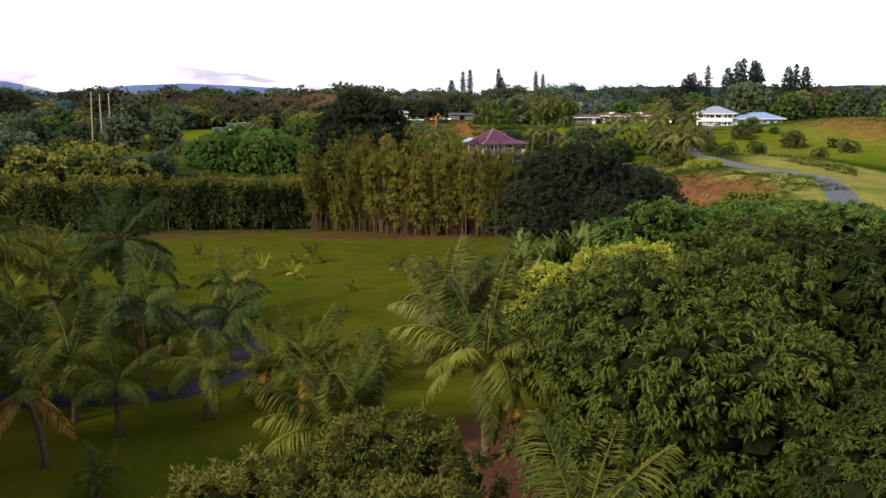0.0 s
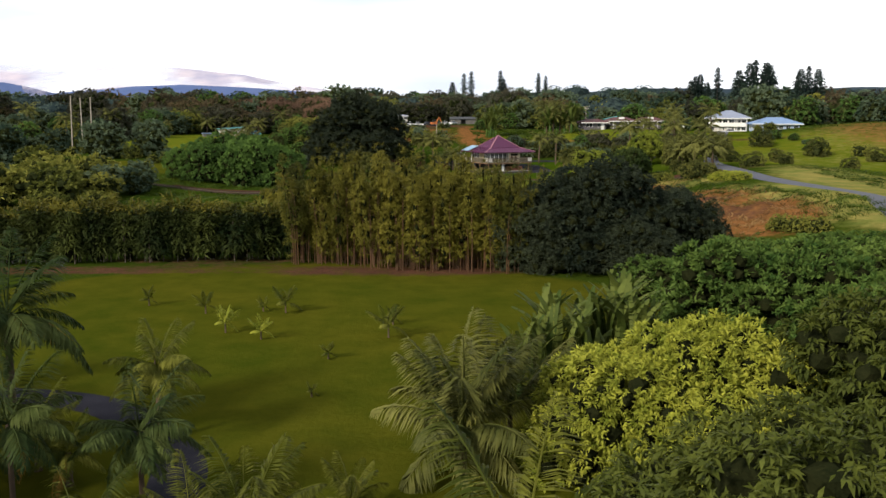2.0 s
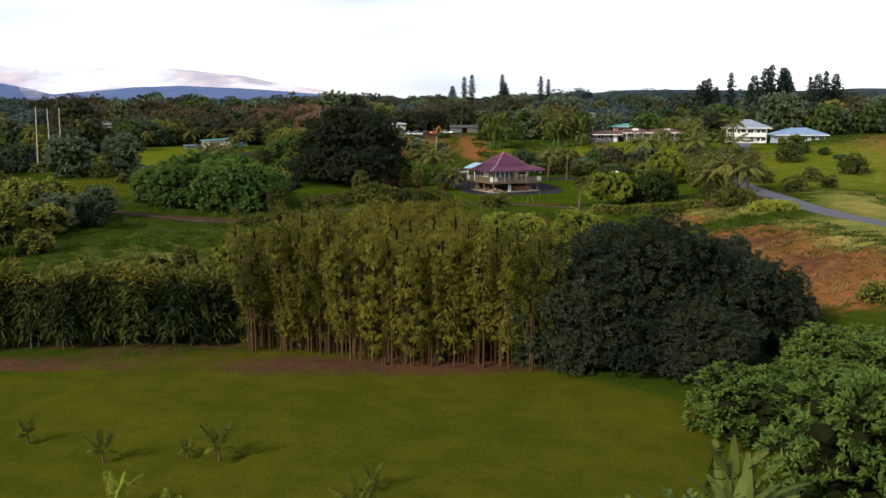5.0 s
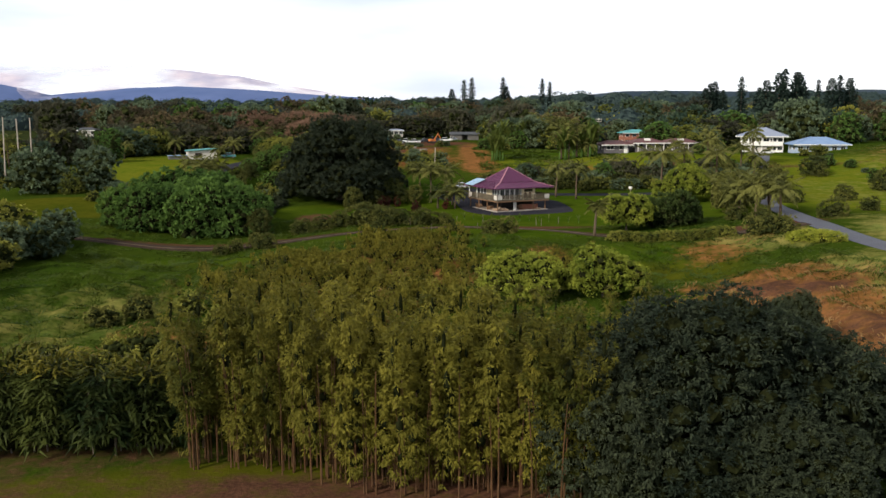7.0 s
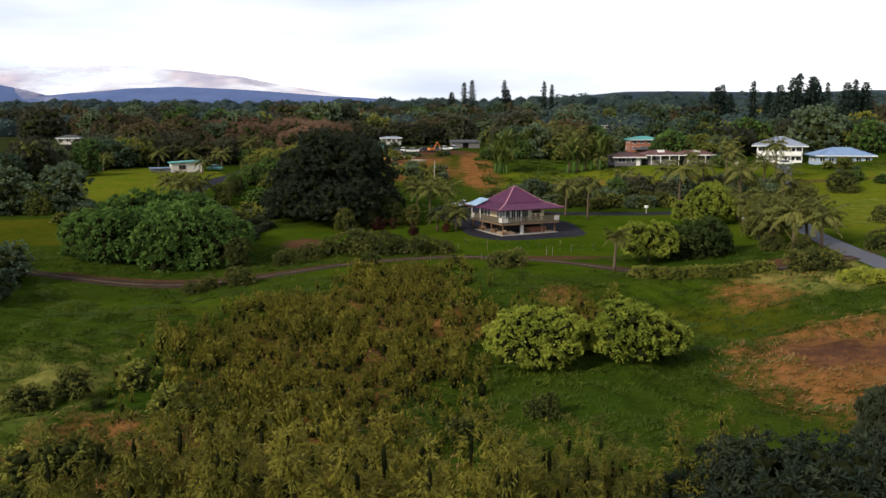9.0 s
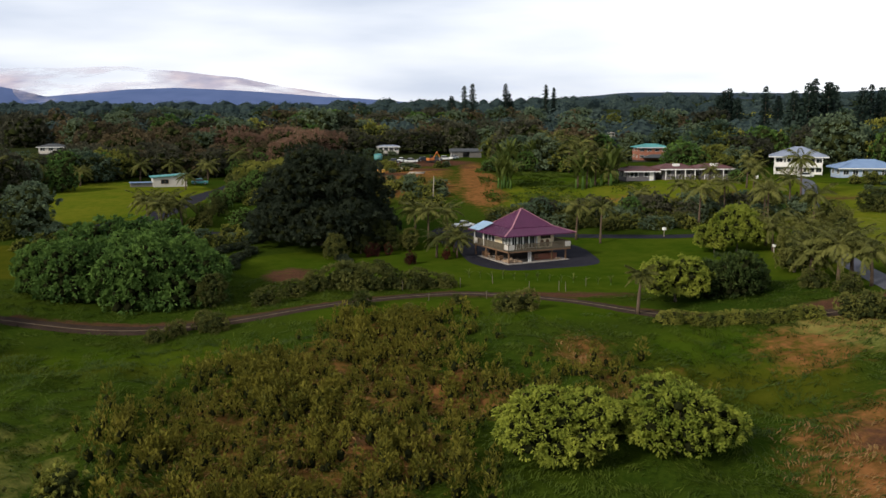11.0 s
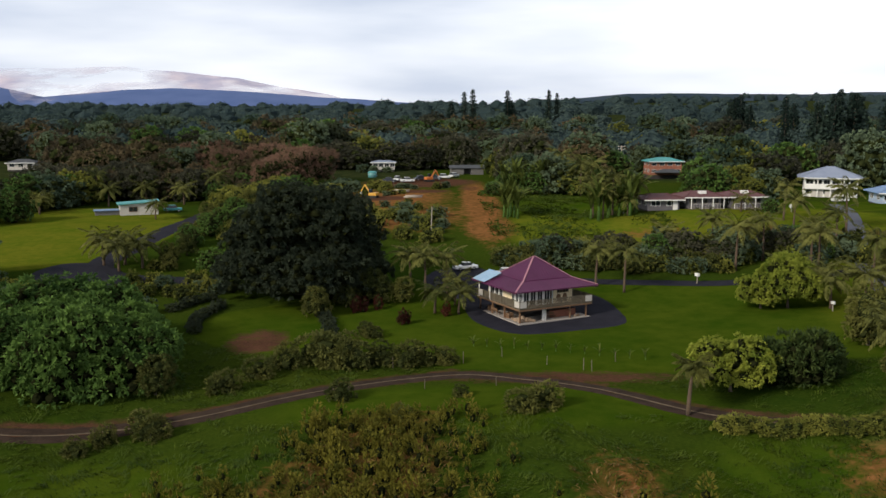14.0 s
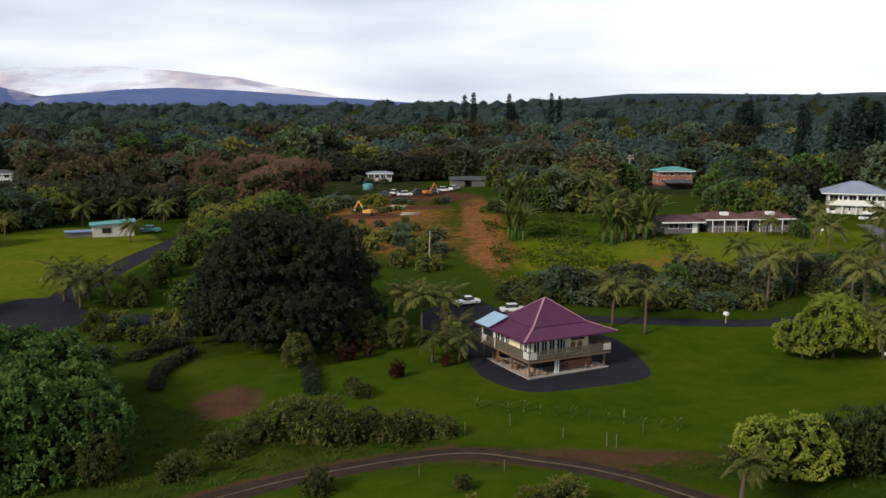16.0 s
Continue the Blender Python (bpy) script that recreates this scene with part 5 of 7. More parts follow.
        up_ = Vector((0, 0, 0.04))
        piece("flashing", Solid().beam(p + up_, q + up_, 0.14, 0.05).mesh("flashing", M["roof"]), roof)
    # standing seams on the four skirts and the four upper slopes
    for lo, hi in ((eave_r, kick_r), (kick_r, top_r)):
        for i in range(4):
            a, b, c, d = Vector(lo[i]), Vector(lo[(i + 1) % 4]), Vector(hi[(i + 1) % 4]), Vector(hi[i])
            along = (b - a).normalized()
            seams, k = Solid(), int((b - a).length / 0.42)
            slope = ((c + d) / 2 - (a + b) / 2)
            nrm = along.cross(slope).normalized()
            inner0, inner1 = (d - a).dot(along), (c - a).dot(along)
            full = (b - a).length
            for j in range(1, k):
                s_ = full * j / k
                u = 1.0 if inner0 <= s_ <= inner1 else (s_ / inner0 if s_ < inner0 else (full - s_) / (full - inner1))
                foot = a + along * s_
                perp = slope - along * slope.dot(along)
                seams.beam(foot + nrm * 0.02, foot + perp * min(1.0, u) + nrm * 0.02, 0.045, 0.045)
            piece("seams", seams.mesh("seams", M["roof"]), roof)
    # pale panels over the porch at the side
    pan = Solid()
    ax0, ax1, ay0, ay1 = -A - 0.95, -A + 1.7, B - 3.6, B - 0.4
    z_lo, z_hi = ez + 0.22, ez + 1.25
    pan.add([(ax0, ay0, z_lo), (ax1, ay0, z_hi), (ax1, ay1, z_hi), (ax0, ay1, z_lo), (ax0, ay0, z_lo - 0.08), (ax1, ay0, z_hi - 0.08), (ax1, ay1, z_hi - 0.08), (ax0, ay1, z_lo - 0.08)], [(0, 1, 2, 3), (7, 6, 5, 4), (0, 4, 5, 1), (1, 5, 6, 2), (2, 6, 7, 3), (3, 7, 4, 0)])
    pr = piece("porch_roof", pan.mesh("porch_roof", M["panel"]), root, "pale blue translucent-looking porch roof panel")
    for j in range(1, 6):
        y = ay0 + (ay1 - ay0) * j / 6
        piece("rib", Solid().beam((ax0, y, z_lo + 0.02), (ax1, y, z_hi + 0.02), 0.05, 0.04).mesh("rib", M["panel"]), pr)
    for y in (ay0 + 0.1, ay1 - 0.1):
        piece("porch_post", Solid().box(-A - 0.05, y - 0.06, D, -A + 0.07, y + 0.06, z_lo + 0.1).mesh("porch_post", M["white"]), root)
    return root


main_house()


def boulder(x, y, s, seed, z=0.14):
    """A rough field stone on the patio of the house."""
    r = np.random.default_rng(seed)
    v = ICO1_V * (1 + 0.16 * r.normal(size=(len(ICO1_V), 1))) * (s, s * 0.8, s * 0.62)
    m = Matrix.Translation((12.0, 221.8, float(ground_z(9.6, 214.4)) + 0.06)) @ Matrix.Rotation(radians(26.8), 4, "Z") @ Matrix.Translation((x, y, z + s * 0.42)) @ Matrix.Rotation(seed, 4, "Z")
    return tagged(piece("boulder", mesh_of("boulder", v, ICO1_F, M["stone"]), m=m), "rough tawny field stone on the patio", "stone", "patio stones")


for i, (x, y, s) in enumerate([(-4.7, -4.6, 0.55), (-4.0, -4.9, 0.42), (-4.9, -3.8, 0.45), (-4.2, -4.1, 0.62), (-3.4, -4.5, 0.50), (-3.0, -5.0, 0.34), (-4.8, -2.9, 0.36), (-3.6, -3.7, 0.40), (3.6, -4.9, 0.32), (4.3, -4.6, 0.28)]):
    boulder(x, y, s, 300 + i)


def patio_thing(name, label, category, x, y, turn=0.0):
    m = Matrix.Translation((12.0, 221.8, float(ground_z(9.6, 214.4)) + 0.06)) @ Matrix.Rotation(radians(26.8), 4, "Z") @ Matrix.Translation((x, y, 0.14)) @ Matrix.Rotation(radians(turn), 4, "Z")
    return thing(name, m, label, category)


def bench(x, y, turn):
    root = patio_thing("wooden_bench", "brown timber bench on the patio", "bench", x, y, turn)
    for i in range(3):
        piece("seat_board", Solid().box(-0.8, -0.22 + 0.15 * i, 0.42, 0.8, -0.09 + 0.15 * i, 0.46).mesh("seat_board", M["timber"]), root)
    for i in range(2):
        piece("back_board", Solid().box(-0.8, 0.24, 0.58 + 0.16 * i, 0.8, 0.27, 0.70 + 0.16 * i).mesh("back_board", M["timber"]), root)
    for sx in (-0.7, 0.7):
        piece("leg", Solid().box(sx - 0.04, 0.2, 0, sx + 0.04, 0.28, 0.9).mesh("leg", M["timber"]), root)
        piece("leg", Solid().box(sx - 0.04, -0.22, 0, sx + 0.04, -0.14, 0.42).mesh("leg", M["timber"]), root)


bench(-0.2, -4.6, 0)
bench(-5.0, 1.2, 90)


def crate(x, y, turn, s):
    root = patio_thing("wooden_crate", "brown timber crate under the deck", "crate", x, y, turn)
    for i in range(3):
        for sy in (-1, 1):
            piece("slat", Solid().box(-s, sy * s - 0.02, 0.05 + 0.22 * i, s, sy * s + 0.02, 0.22 + 0.22 * i).mesh("slat", M["timber"]), root)
            piece("slat", Solid().box(sy * s - 0.02, -s + 0.021, 0.05 + 0.22 * i, sy * s + 0.02, s - 0.021, 0.22 + 0.22 * i).mesh("slat", M["timber"]), root)
    piece("base", Solid().box(-s, -s, 0, s, s, 0.05).mesh("base", M["timber"]), root)


crate(-4.6, -1.6, 12, 0.4)
crate(-4.4, 3.6, -8, 0.35)


def plain_house(name, label, x, y, turn, w, d, floors, wall, roof, peak, base=0.4, ridge=0.0, eave=0.8, storey=2.6, bays=5, skirt=None, verandah=False, dz=0.0, glazed=0.6):
    """A house of one or two floors with a hipped roof and windows on the front and one side."""
    z = min(float(ground_z(x + a, y + b)) for a in (-w / 2, w / 2) for b in (-d / 2, d / 2))
    root = thing(name, Matrix.Translation((x, y, z + dz)) @ Matrix.Rotation(radians(turn), 4, "Z"), label, "house")
    h = base + floors * storey
    piece("footing", Solid().box(-w / 2 + 0.1, -d / 2 + 0.1, -0.8, w / 2 - 0.1, d / 2 - 0.1, base).mesh("footing", M["dark_room"]), root)
    piece("wall", Solid().box(-w / 2, -d / 2, base, w / 2, d / 2, h).mesh("wall", M[wall]), root)
    rf = Solid()
    rings = hip_roof(rf, -w / 2 - eave, -d / 2 - eave, w / 2 + eave, d / 2 + eave, h + 0.05, peak, None, 0.18, ridge)
    r = piece("roof", rf.mesh("roof", M[roof]), root)
    for i in range(4):
        piece("ridge_cap", Solid().beam(Vector(rings[1][i]) + Vector((0, 0, 0.05)), Vector(rings[2][i]) + Vector((0, 0, 0.05)), 0.2, 0.06).mesh("ridge_cap", M[roof]), r)
    piece("fascia", Solid().box(-w / 2 - eave - 0.02, -d / 2 - eave - 0.03, h - 0.16, w / 2 + eave + 0.02, -d / 2 - eave, h + 0.06).mesh("fascia", M["white"]), r, "white fascia board")
    for fl in range(floors):
        zb = base + fl * storey + 0.9
        for i in range(bays):
            xw = -w / 2 + w * (i + 0.2) / bays
            window_at(root, xw, zb, w / bays * glazed, 1.15, -d / 2 - 0.004, frame_mat="deck" if verandah else "white")
        for i in range(2):
            window_at(root, -d / 2 + d * (i + 0.25) / 2, zb, d / 2 * 0.45, 1.15, -w / 2 - 0.004, turn=-90)
    if verandah:
        zf = base
        piece("verandah_floor", Solid().box(-w / 2, -d / 2 - 1.9, zf - 0.2, w / 2, -d / 2 - 0.01, zf).mesh("verandah_floor", M["deck"]), root)
        for i in range(4):
            xp = -w / 2 + 0.1 + (w - 0.2) * i / 3
            piece("post", Solid().box(xp - 0.07, -d / 2 - 1.85, -0.5, xp + 0.07, -d / 2 - 1.71, h - 0.1).mesh("post", M["white"]), root)
        rl = Solid().beam((-w / 2, -d / 2 - 1.78, zf + 0.95), (w / 2, -d / 2 - 1.78, zf + 0.95), 0.08, 0.06)
        for i in range(int(w / 0.6)):
            rl.box(-w / 2 + 0.6 * i, -d / 2 - 1.8, zf, -w / 2 + 0.6 * i + 0.04, -d / 2 - 1.76, zf + 0.93)
        piece("railing", rl.mesh("railing", M["offwhite"]), root)
    return root


def balcony(root, w, d, z, depth=1.6):
    piece("balcony", Solid().box(-w / 2, -d / 2 - depth, z - 0.25, w / 2, -d / 2 - 0.01, z).mesh("balcony", M["white"]), root)
    rl = Solid().beam((-w / 2, -d / 2 - depth + 0.05, z + 1.0), (w / 2, -d / 2 - depth + 0.05, z + 1.0), 0.08, 0.08).box(-w / 2, -d / 2 - depth, z, w / 2, -d / 2 - depth + 0.06, z + 0.85)
    piece("balustrade", rl.mesh("balustrade", M["white"]), root)
    for i in range(5):
        xp = -w / 2 + 0.1 + (w - 0.2) * i / 4
        piece("post", Solid().box(xp - 0.1, -d / 2 - depth, -0.8, xp + 0.1, -d / 2 - depth + 0.2, z + 2.5).mesh("post", M["white"]), root)


# white two-storey house, blue house beside it
wh = plain_house("white_house", "white two-storey house with pale grey hipped roof and long balcony", 97.6, 330, -20, 12.2, 8.6, 2, "white", "roof_grey", 2.6, 0.15, 0.8, 1.5, 2.5, 6, dz=-0.3, glazed=0.86)
balcony(wh, 12.2, 8.6, 2.65, 1.1)
for i, x in enumerate((-4.4, -1.2)):
    wall_door(wh, x, 0.05, 2.7, 2.0, -4.32, "offwhite", label="wide white garage door")
plain_house("blue_house", "low pale blue house with a blue hipped roof", 104, 304, -6, 13.5, 8, 1, "blue_wall", "roof_blue", 2.0, 0.4, 2.0, 1.0, 2.5, 6)
# red-roofed house in three wings
for i, (x, y, w, pk) in enumerate([(43.0, 281.6, 6.4, 0.95), (51.2, 282.4, 6.8, 1.0), (59.8, 283.2, 6.6, 1.0)]):
    rh = plain_house("red_roofed_house", "dark grey cottage wing with faded red roof and white trim", x, y, 6, w, 6, 1, "grey_wall", "roof_red", pk, 0.6, 1.6, 0.9, 2.15, 2 if i == 0 else 3, verandah=i > 0, dz=0.1)
    if i:
        piece("skylight", Solid().box(-0.7, -2.2, 0.6 + 2.15 + 0.55, 0.7, -1.2, 0.6 + 2.15 + 1.10).mesh("skylight", M["white"]), rh, "white raised skylight")
    else:
        wall_door(rh, 1.9, 0.6, 0.95, 2.0, -3.012, "white", label="white front door")
# brick-red house with a teal roof
ph = plain_house("teal_roofed_house", "red-brown two-storey house with a teal hipped roof", 79.2, 428, 4, 11.4, 8, 2, "brick", "roof_teal", 1.3, 2.0, 1.6, 0.9, 2.4, 4, dz=-0.5)
sk = Solid()
hip_roof(sk, -4.4, -8.0, 4.8, -4.0, 3.2, 1.1, None, 0.15, 2.0)
piece("porch_roof", sk.mesh("porch_roof", M["roof_dark"]), ph, "dark lower porch roof")


def shed():
    z = float(ground_z(-64.5, 291)) - 0.1
    root = thing("garden_shed", Matrix.Translation((-64.2, 292.5, z)) @ Matrix.Rotation(radians(22), 4, "Z") @ Matrix.Scale(1.15, 4), "white shed with a sloping turquoise roof on a grassy hill", "shed")
    w, d, h = 6.6, 4.0, 2.0
    piece("wall", Solid().add([(-w / 2, -d / 2, -0.5), (w / 2, -d / 2, -0.5), (w / 2, d / 2, -0.5), (-w / 2, d / 2, -0.5), (-w / 2, -d / 2, h), (w / 2, -d / 2, h + 0.35), (w / 2, d / 2, h + 0.35), (-w / 2, d / 2, h)], [(3, 2, 1, 0), (4, 5, 6, 7), (0, 1, 5, 4), (1, 2, 6, 5), (2, 3, 7, 6), (3, 0, 4, 7)]).mesh("wall", M["offwhite"]), root)
    piece("roof", Solid().add([(-w / 2 - 0.4, -d / 2 - 0.4, h), (w / 2 + 0.4, -d / 2 - 0.4, h + 0.42), (w / 2 + 0.4, d / 2 + 0.4, h + 0.42), (-w / 2 - 0.4, d / 2 + 0.4, h), (-w / 2 - 0.4, -d / 2 - 0.4, h + 0.14), (w / 2 + 0.4, -d / 2 - 0.4, h + 0.56), (w / 2 + 0.4, d / 2 + 0.4, h + 0.56), (-w / 2 - 0.4, d / 2 + 0.4, h + 0.14)], [(3, 2, 1, 0), (4, 5, 6, 7), (0, 1, 5, 4), (1, 2, 6, 5), (2, 3, 7, 6), (3, 0, 4, 7)]).mesh("roof", M["roof_teal"]), root)
    window_at(root, -1.8, 0.7, 1.5, 0.9, -d / 2 - 0.004, frame_mat="timber")
    piece("lean_to", Solid().box(-w / 2 - 4.2, -0.6, -0.5, -w / 2 - 0.01, 1.6, 0.9).mesh("lean_to", M["rusty"]), root, "dark blue-grey lean-to store")
    piece("lean_to_roof", Solid().box(-w / 2 - 4.4, -0.9, 0.9, -w / 2 - 0.02, 1.8, 1.02).mesh("lean_to_roof", M["roof_blue"]), root)
    return root


shed()


def barn():
    z = float(ground_z(7, 378)) - 0.1
    root = thing("barn", Matrix.Translation((7.6, 380, z)) @ Matrix.Rotation(radians(6), 4, "Z") @ Matrix.Scale(0.70, 4), "long low grey corrugated barn with an open bay", "barn")
    wl_ = Solid().box(-7, -3, 0, -1.5, 3, 3.0).box(1.5, -3, 0, 7, 3, 3.0).box(-1.5, 2.7, 0, 1.5, 3, 3.0)
    wall_ = piece("wall", wl_.mesh("wall", M["rusty"]), root)
    rib = Solid().box(0, -3.05, 0.1, 0.14, -3.002, 2.9).mesh("rib", M["rusty"])
    for i in range(36):
        x = -7 + 0.39 * i
        if not -1.6 < x < 1.5:
            piece("rib", rib, wall_, m=Matrix.Translation((x, 0, 0)))
    piece("roof", Solid().add([(-7.6, -3.6, 2.95), (7.6, -3.6, 2.95), (7.6, 0, 4.2), (-7.6, 0, 4.2), (7.6, 3.6, 2.95), (-7.6, 3.6, 2.95), (-7.6, -3.6, 2.85), (7.6, -3.6, 2.85), (7.6, 3.6, 2.85), (-7.6, 3.6, 2.85)], [(0, 1, 2, 3), (3, 2, 4, 5), (6, 9, 8, 7), (0, 6, 7, 1), (4, 8, 9, 5), (1, 7, 8, 4, 2), (0, 3, 5, 9, 6)]).mesh("roof", M["roof_dark"]), root)
    return root


barn()
gh = plain_house("grey_house", "pale house with a dark low roof under trees", -18.4, 390, 2, 7.0, 6, 1, "offwhite", "roof_grey", 0.5, 0.6, 1.5, 0.5, 2.3, 4, glazed=0.82)
plain_house("far_house", "low grey house among dark trees", -120, 402, 5, 9, 7, 1, "offwhite", "roof_dark", 1.2, 1.8, 2.0, 0.6, 2.2, 4)
plain_house("far_house", "small grey house among dark trees", -131, 388, 5, 8, 6, 1, "offwhite", "roof_dark", 1.0, 0.5, 1.5, 0.6, 2.2, 3)
plain_house("far_house", "low pale roofed house in the forest", 62, 480, 0, 13, 7, 1, "offwhite", "roof_grey", 1.6, 3.0, 2.0, 0.8, 2.5, 5)


def vehicle(label, x, y, turn, paint, kind="car", s=0.9):
    root = thing("pickup_truck" if kind == "truck" else "car", at(x, y, turn, s, dz=0.09), label, "car")
    L, W = (5.0, 1.85) if kind == "truck" else (4.3, 1.75)
    b = soft_box(L, W, 0.62, 0.14)
    bmesh.ops.translate(b, verts=b.verts[:], vec=(0, 0, 0.62))
    part("body", b, M[paint], root)
    cab = bmesh.new()
    bmesh.ops.create_cube(cab, size=1.0, matrix=Matrix.Translation((0.25 if kind == "truck" else -0.15, 0, 1.22)) @ Matrix.Diagonal((2.0 if kind == "truck" else 2.4, W * 0.9, 0.62, 1)))
    for v in cab.verts:
        if v.co.z > 1.3:
            v.co.x = v.co.x * 0.76
            v.co.y *= 0.84
    bmesh.ops.bevel(cab, geom=cab.edges[:], offset=0.06, segments=2, affect="EDGES")
    part("cabin", cab, M["glass"], root, "dark window glass")
    top = soft_box(1.35 if kind == "truck" else 1.7, W * 0.74, 0.08, 0.03)
    bmesh.ops.translate(top, verts=top.verts[:], vec=(0.2 if kind == "truck" else -0.12, 0, 1.55))
    part("roof", top, M[paint], root)
    for sx in (-1, 1):
        for sy in (-1, 1):
            w = piece("wheel", Solid().tube([(sx * L * 0.31, sy * (W / 2 - 0.2), 0.33), (sx * L * 0.31, sy * (W / 2 + 0.02), 0.33)], [0.33, 0.33], 14).mesh("wheel", M["rubber"]), root)
            piece("rim", Solid().tube([(sx * L * 0.31, sy * (W / 2 - 0.01), 0.33), (sx * L * 0.31, sy * (W / 2 + 0.03), 0.33)], [0.19, 0.17], 10).mesh("rim", M["metal"]), w)
        piece("lamp", Solid().box(sx * (L / 2 - 0.02), -W * 0.42, 0.66, sx * (L / 2 + 0.015), -W * 0.22, 0.82).mesh("lamp", M["metal"]), root)
        piece("lamp", Solid().box(sx * (L / 2 - 0.02), W * 0.22, 0.66, sx * (L / 2 + 0.015), W * 0.42, 0.82).mesh("lamp", M["metal"]), root)
    return root


vehicle("white pickup truck parked on dark asphalt", 3.6, 246.6, 25, "car_white", "truck", 0.8)
vehicle("white car parked behind the house", 10.0, 243.0, 14, "car_white", "car", 0.8)
vehicle("white car parked beside the white house", 93.5, 314, 10, "car_white")
vehicle("teal car parked beside the shed", -58.0, 296, 20, "car_teal")
for i, (x, y, r, p) in enumerate([(0.5, 362, 10, "car_white"), (3.5, 366, 60, "car_white"), (-2.0, 358, 0, "car_dark"), (-9.5, 352, 15, "car_white"), (-12.5, 356, 80, "car_white"), (-6.0, 357, 30, "car_dark"), (-14.5, 352, 0, "car_dark")]):
    vehicle(("white" if p == "car_white" else "dark") + " vehicle parked in a bare yard", x, y, r, p)


def excavator(x, y, turn, paint, label):
    root = thing("excavator", at(x, y, turn, 0.78), label, "excavator")
    for sy in (-1, 1):
        t = soft_box(3.2, 0.5, 0.7, 0.2)
        bmesh.ops.translate(t, verts=t.verts[:], vec=(0, sy * 0.95, 0.36))
        part("track_belt", t, M["rubber"], root)
    b = soft_box(2.6, 2.1, 0.9, 0.12)
    bmesh.ops.translate(b, verts=b.verts[:], vec=(-0.3, 0, 1.25))
    part("body", b, M[paint], root)
    c = soft_box(1.1, 0.9, 1.2, 0.1)
    bmesh.ops.translate(c, verts=c.verts[:], vec=(0.4, 0.55, 2.2))
    part("cab", c, M["glass"], root)
    piece("boom", Solid().beam((0.8, 0, 1.5), (2.6, 0, 4.0), 0.3, 0.4).mesh("boom", M[paint]), root)
    piece("arm", Solid().beam((2.55, 0, 4.1), (3.9, 0, 1.9), 0.24, 0.3).mesh("arm", M[paint]), root)
    piece("bucket", Solid().add([(3.6, -0.4, 1.9), (3.6, 0.4, 1.9), (4.2, 0.4, 1.6), (4.2, -0.4, 1.6), (3.7, -0.4, 1.0), (3.7, 0.4, 1.0)], [(0, 1, 2, 3), (0, 4, 5, 1), (3, 2, 5, 4), (0, 3, 4), (1, 5, 2)]).mesh("bucket", M["metal"]), root)
    return root


excavator(-16.6, 318, 160, "yellow_paint", "yellow excavator on red earth")
excavator(-3.5, 354, 30, "orange_paint", "orange digger parked in the yard")


def log_pile(x, y, turn):
    root = thing("log_pile", at(x, y, turn, 0.7), "pale sawn logs lying on red earth", "logs")
    for k, (yy, zz) in enumerate([(-0.5, 0.22), (0.0, 0.22), (0.5, 0.22), (-0.25, 0.62), (0.25, 0.62)]):
        piece("log", Solid().tube([(-3.2 + 0.2 * k, yy, zz), (0, yy + 0.03, zz), (3.0 + 0.1 * k, yy, zz)], [0.24, 0.23, 0.20], 9).mesh("log", M["pole"], True), root)


log_pile(-7.0, 317.5, 8)
log_pile(-10.5, 330.0, -15)


def water_tank(x, y):
    root = thing("water_tank", at(x, y), "round blue-green water tank beside the yard", "water tank")
    piece("drum", Solid().tube([(0, 0, -0.2), (0, 0, 1.6)], [1.35, 1.35], 20).mesh("drum", M["roof_teal"], True), root)
    piece("lid", Solid().tube([(0, 0, 1.6), (0, 0, 1.8), (0, 0, 1.88)], [1.4, 0.7, 0.15], 20).mesh("lid", M["roof_teal"]), root)
    for z in (0.4, 0.8, 1.2):
        piece("band", Solid().tube([(0, 0, z), (0, 0, z + 0.08)], [1.38, 1.38], 20).mesh("band", M["metal"]), root)


water_tank(-20.4, 369.0)


def utility_pole(x, y, h, arms, label, lean=0.0, r=0.16):
    root = thing("utility_pole", at(x, y) @ Matrix.Rotation(radians(lean), 4, "Y"), label, "utility pole", "utility poles")
    piece("pole", Solid().tube([(0, 0, -0.5), (0, 0, h)], [r, r * 0.75], 8).mesh("pole", M["pole"]), root)
    for k in range(arms):
        a = piece("crossarm", Solid().box(-1.3, -0.07, h - 0.5 - 0.9 * k, 1.3, 0.07, h - 0.34 - 0.9 * k).mesh("crossarm", M["pole"]), root)
        for xx in (-1.1, -0.4, 0.4, 1.1):
            piece("insulator", Solid().tube([(xx, 0, h - 0.34 - 0.9 * k), (xx, 0, h - 0.1 - 0.9 * k)], [0.06, 0.04], 6).mesh("insulator", M["white"]), a)
    return root


utility_pole(-90.8, 238, 14.2, 0, "tall bare pale pole", 1.0)
utility_pole(-90.9, 245, 13.4, 0, "tall bare pale pole", -0.5)
utility_pole(-90.5, 250, 13.2, 0, "tall bare pale pole", 0.6)
utility_pole(62, 416, 11.5, 2, "wooden utility pole with two crossarms")
utility_pole(55, 420, 10.5, 1, "wooden utility pole with one crossarm")


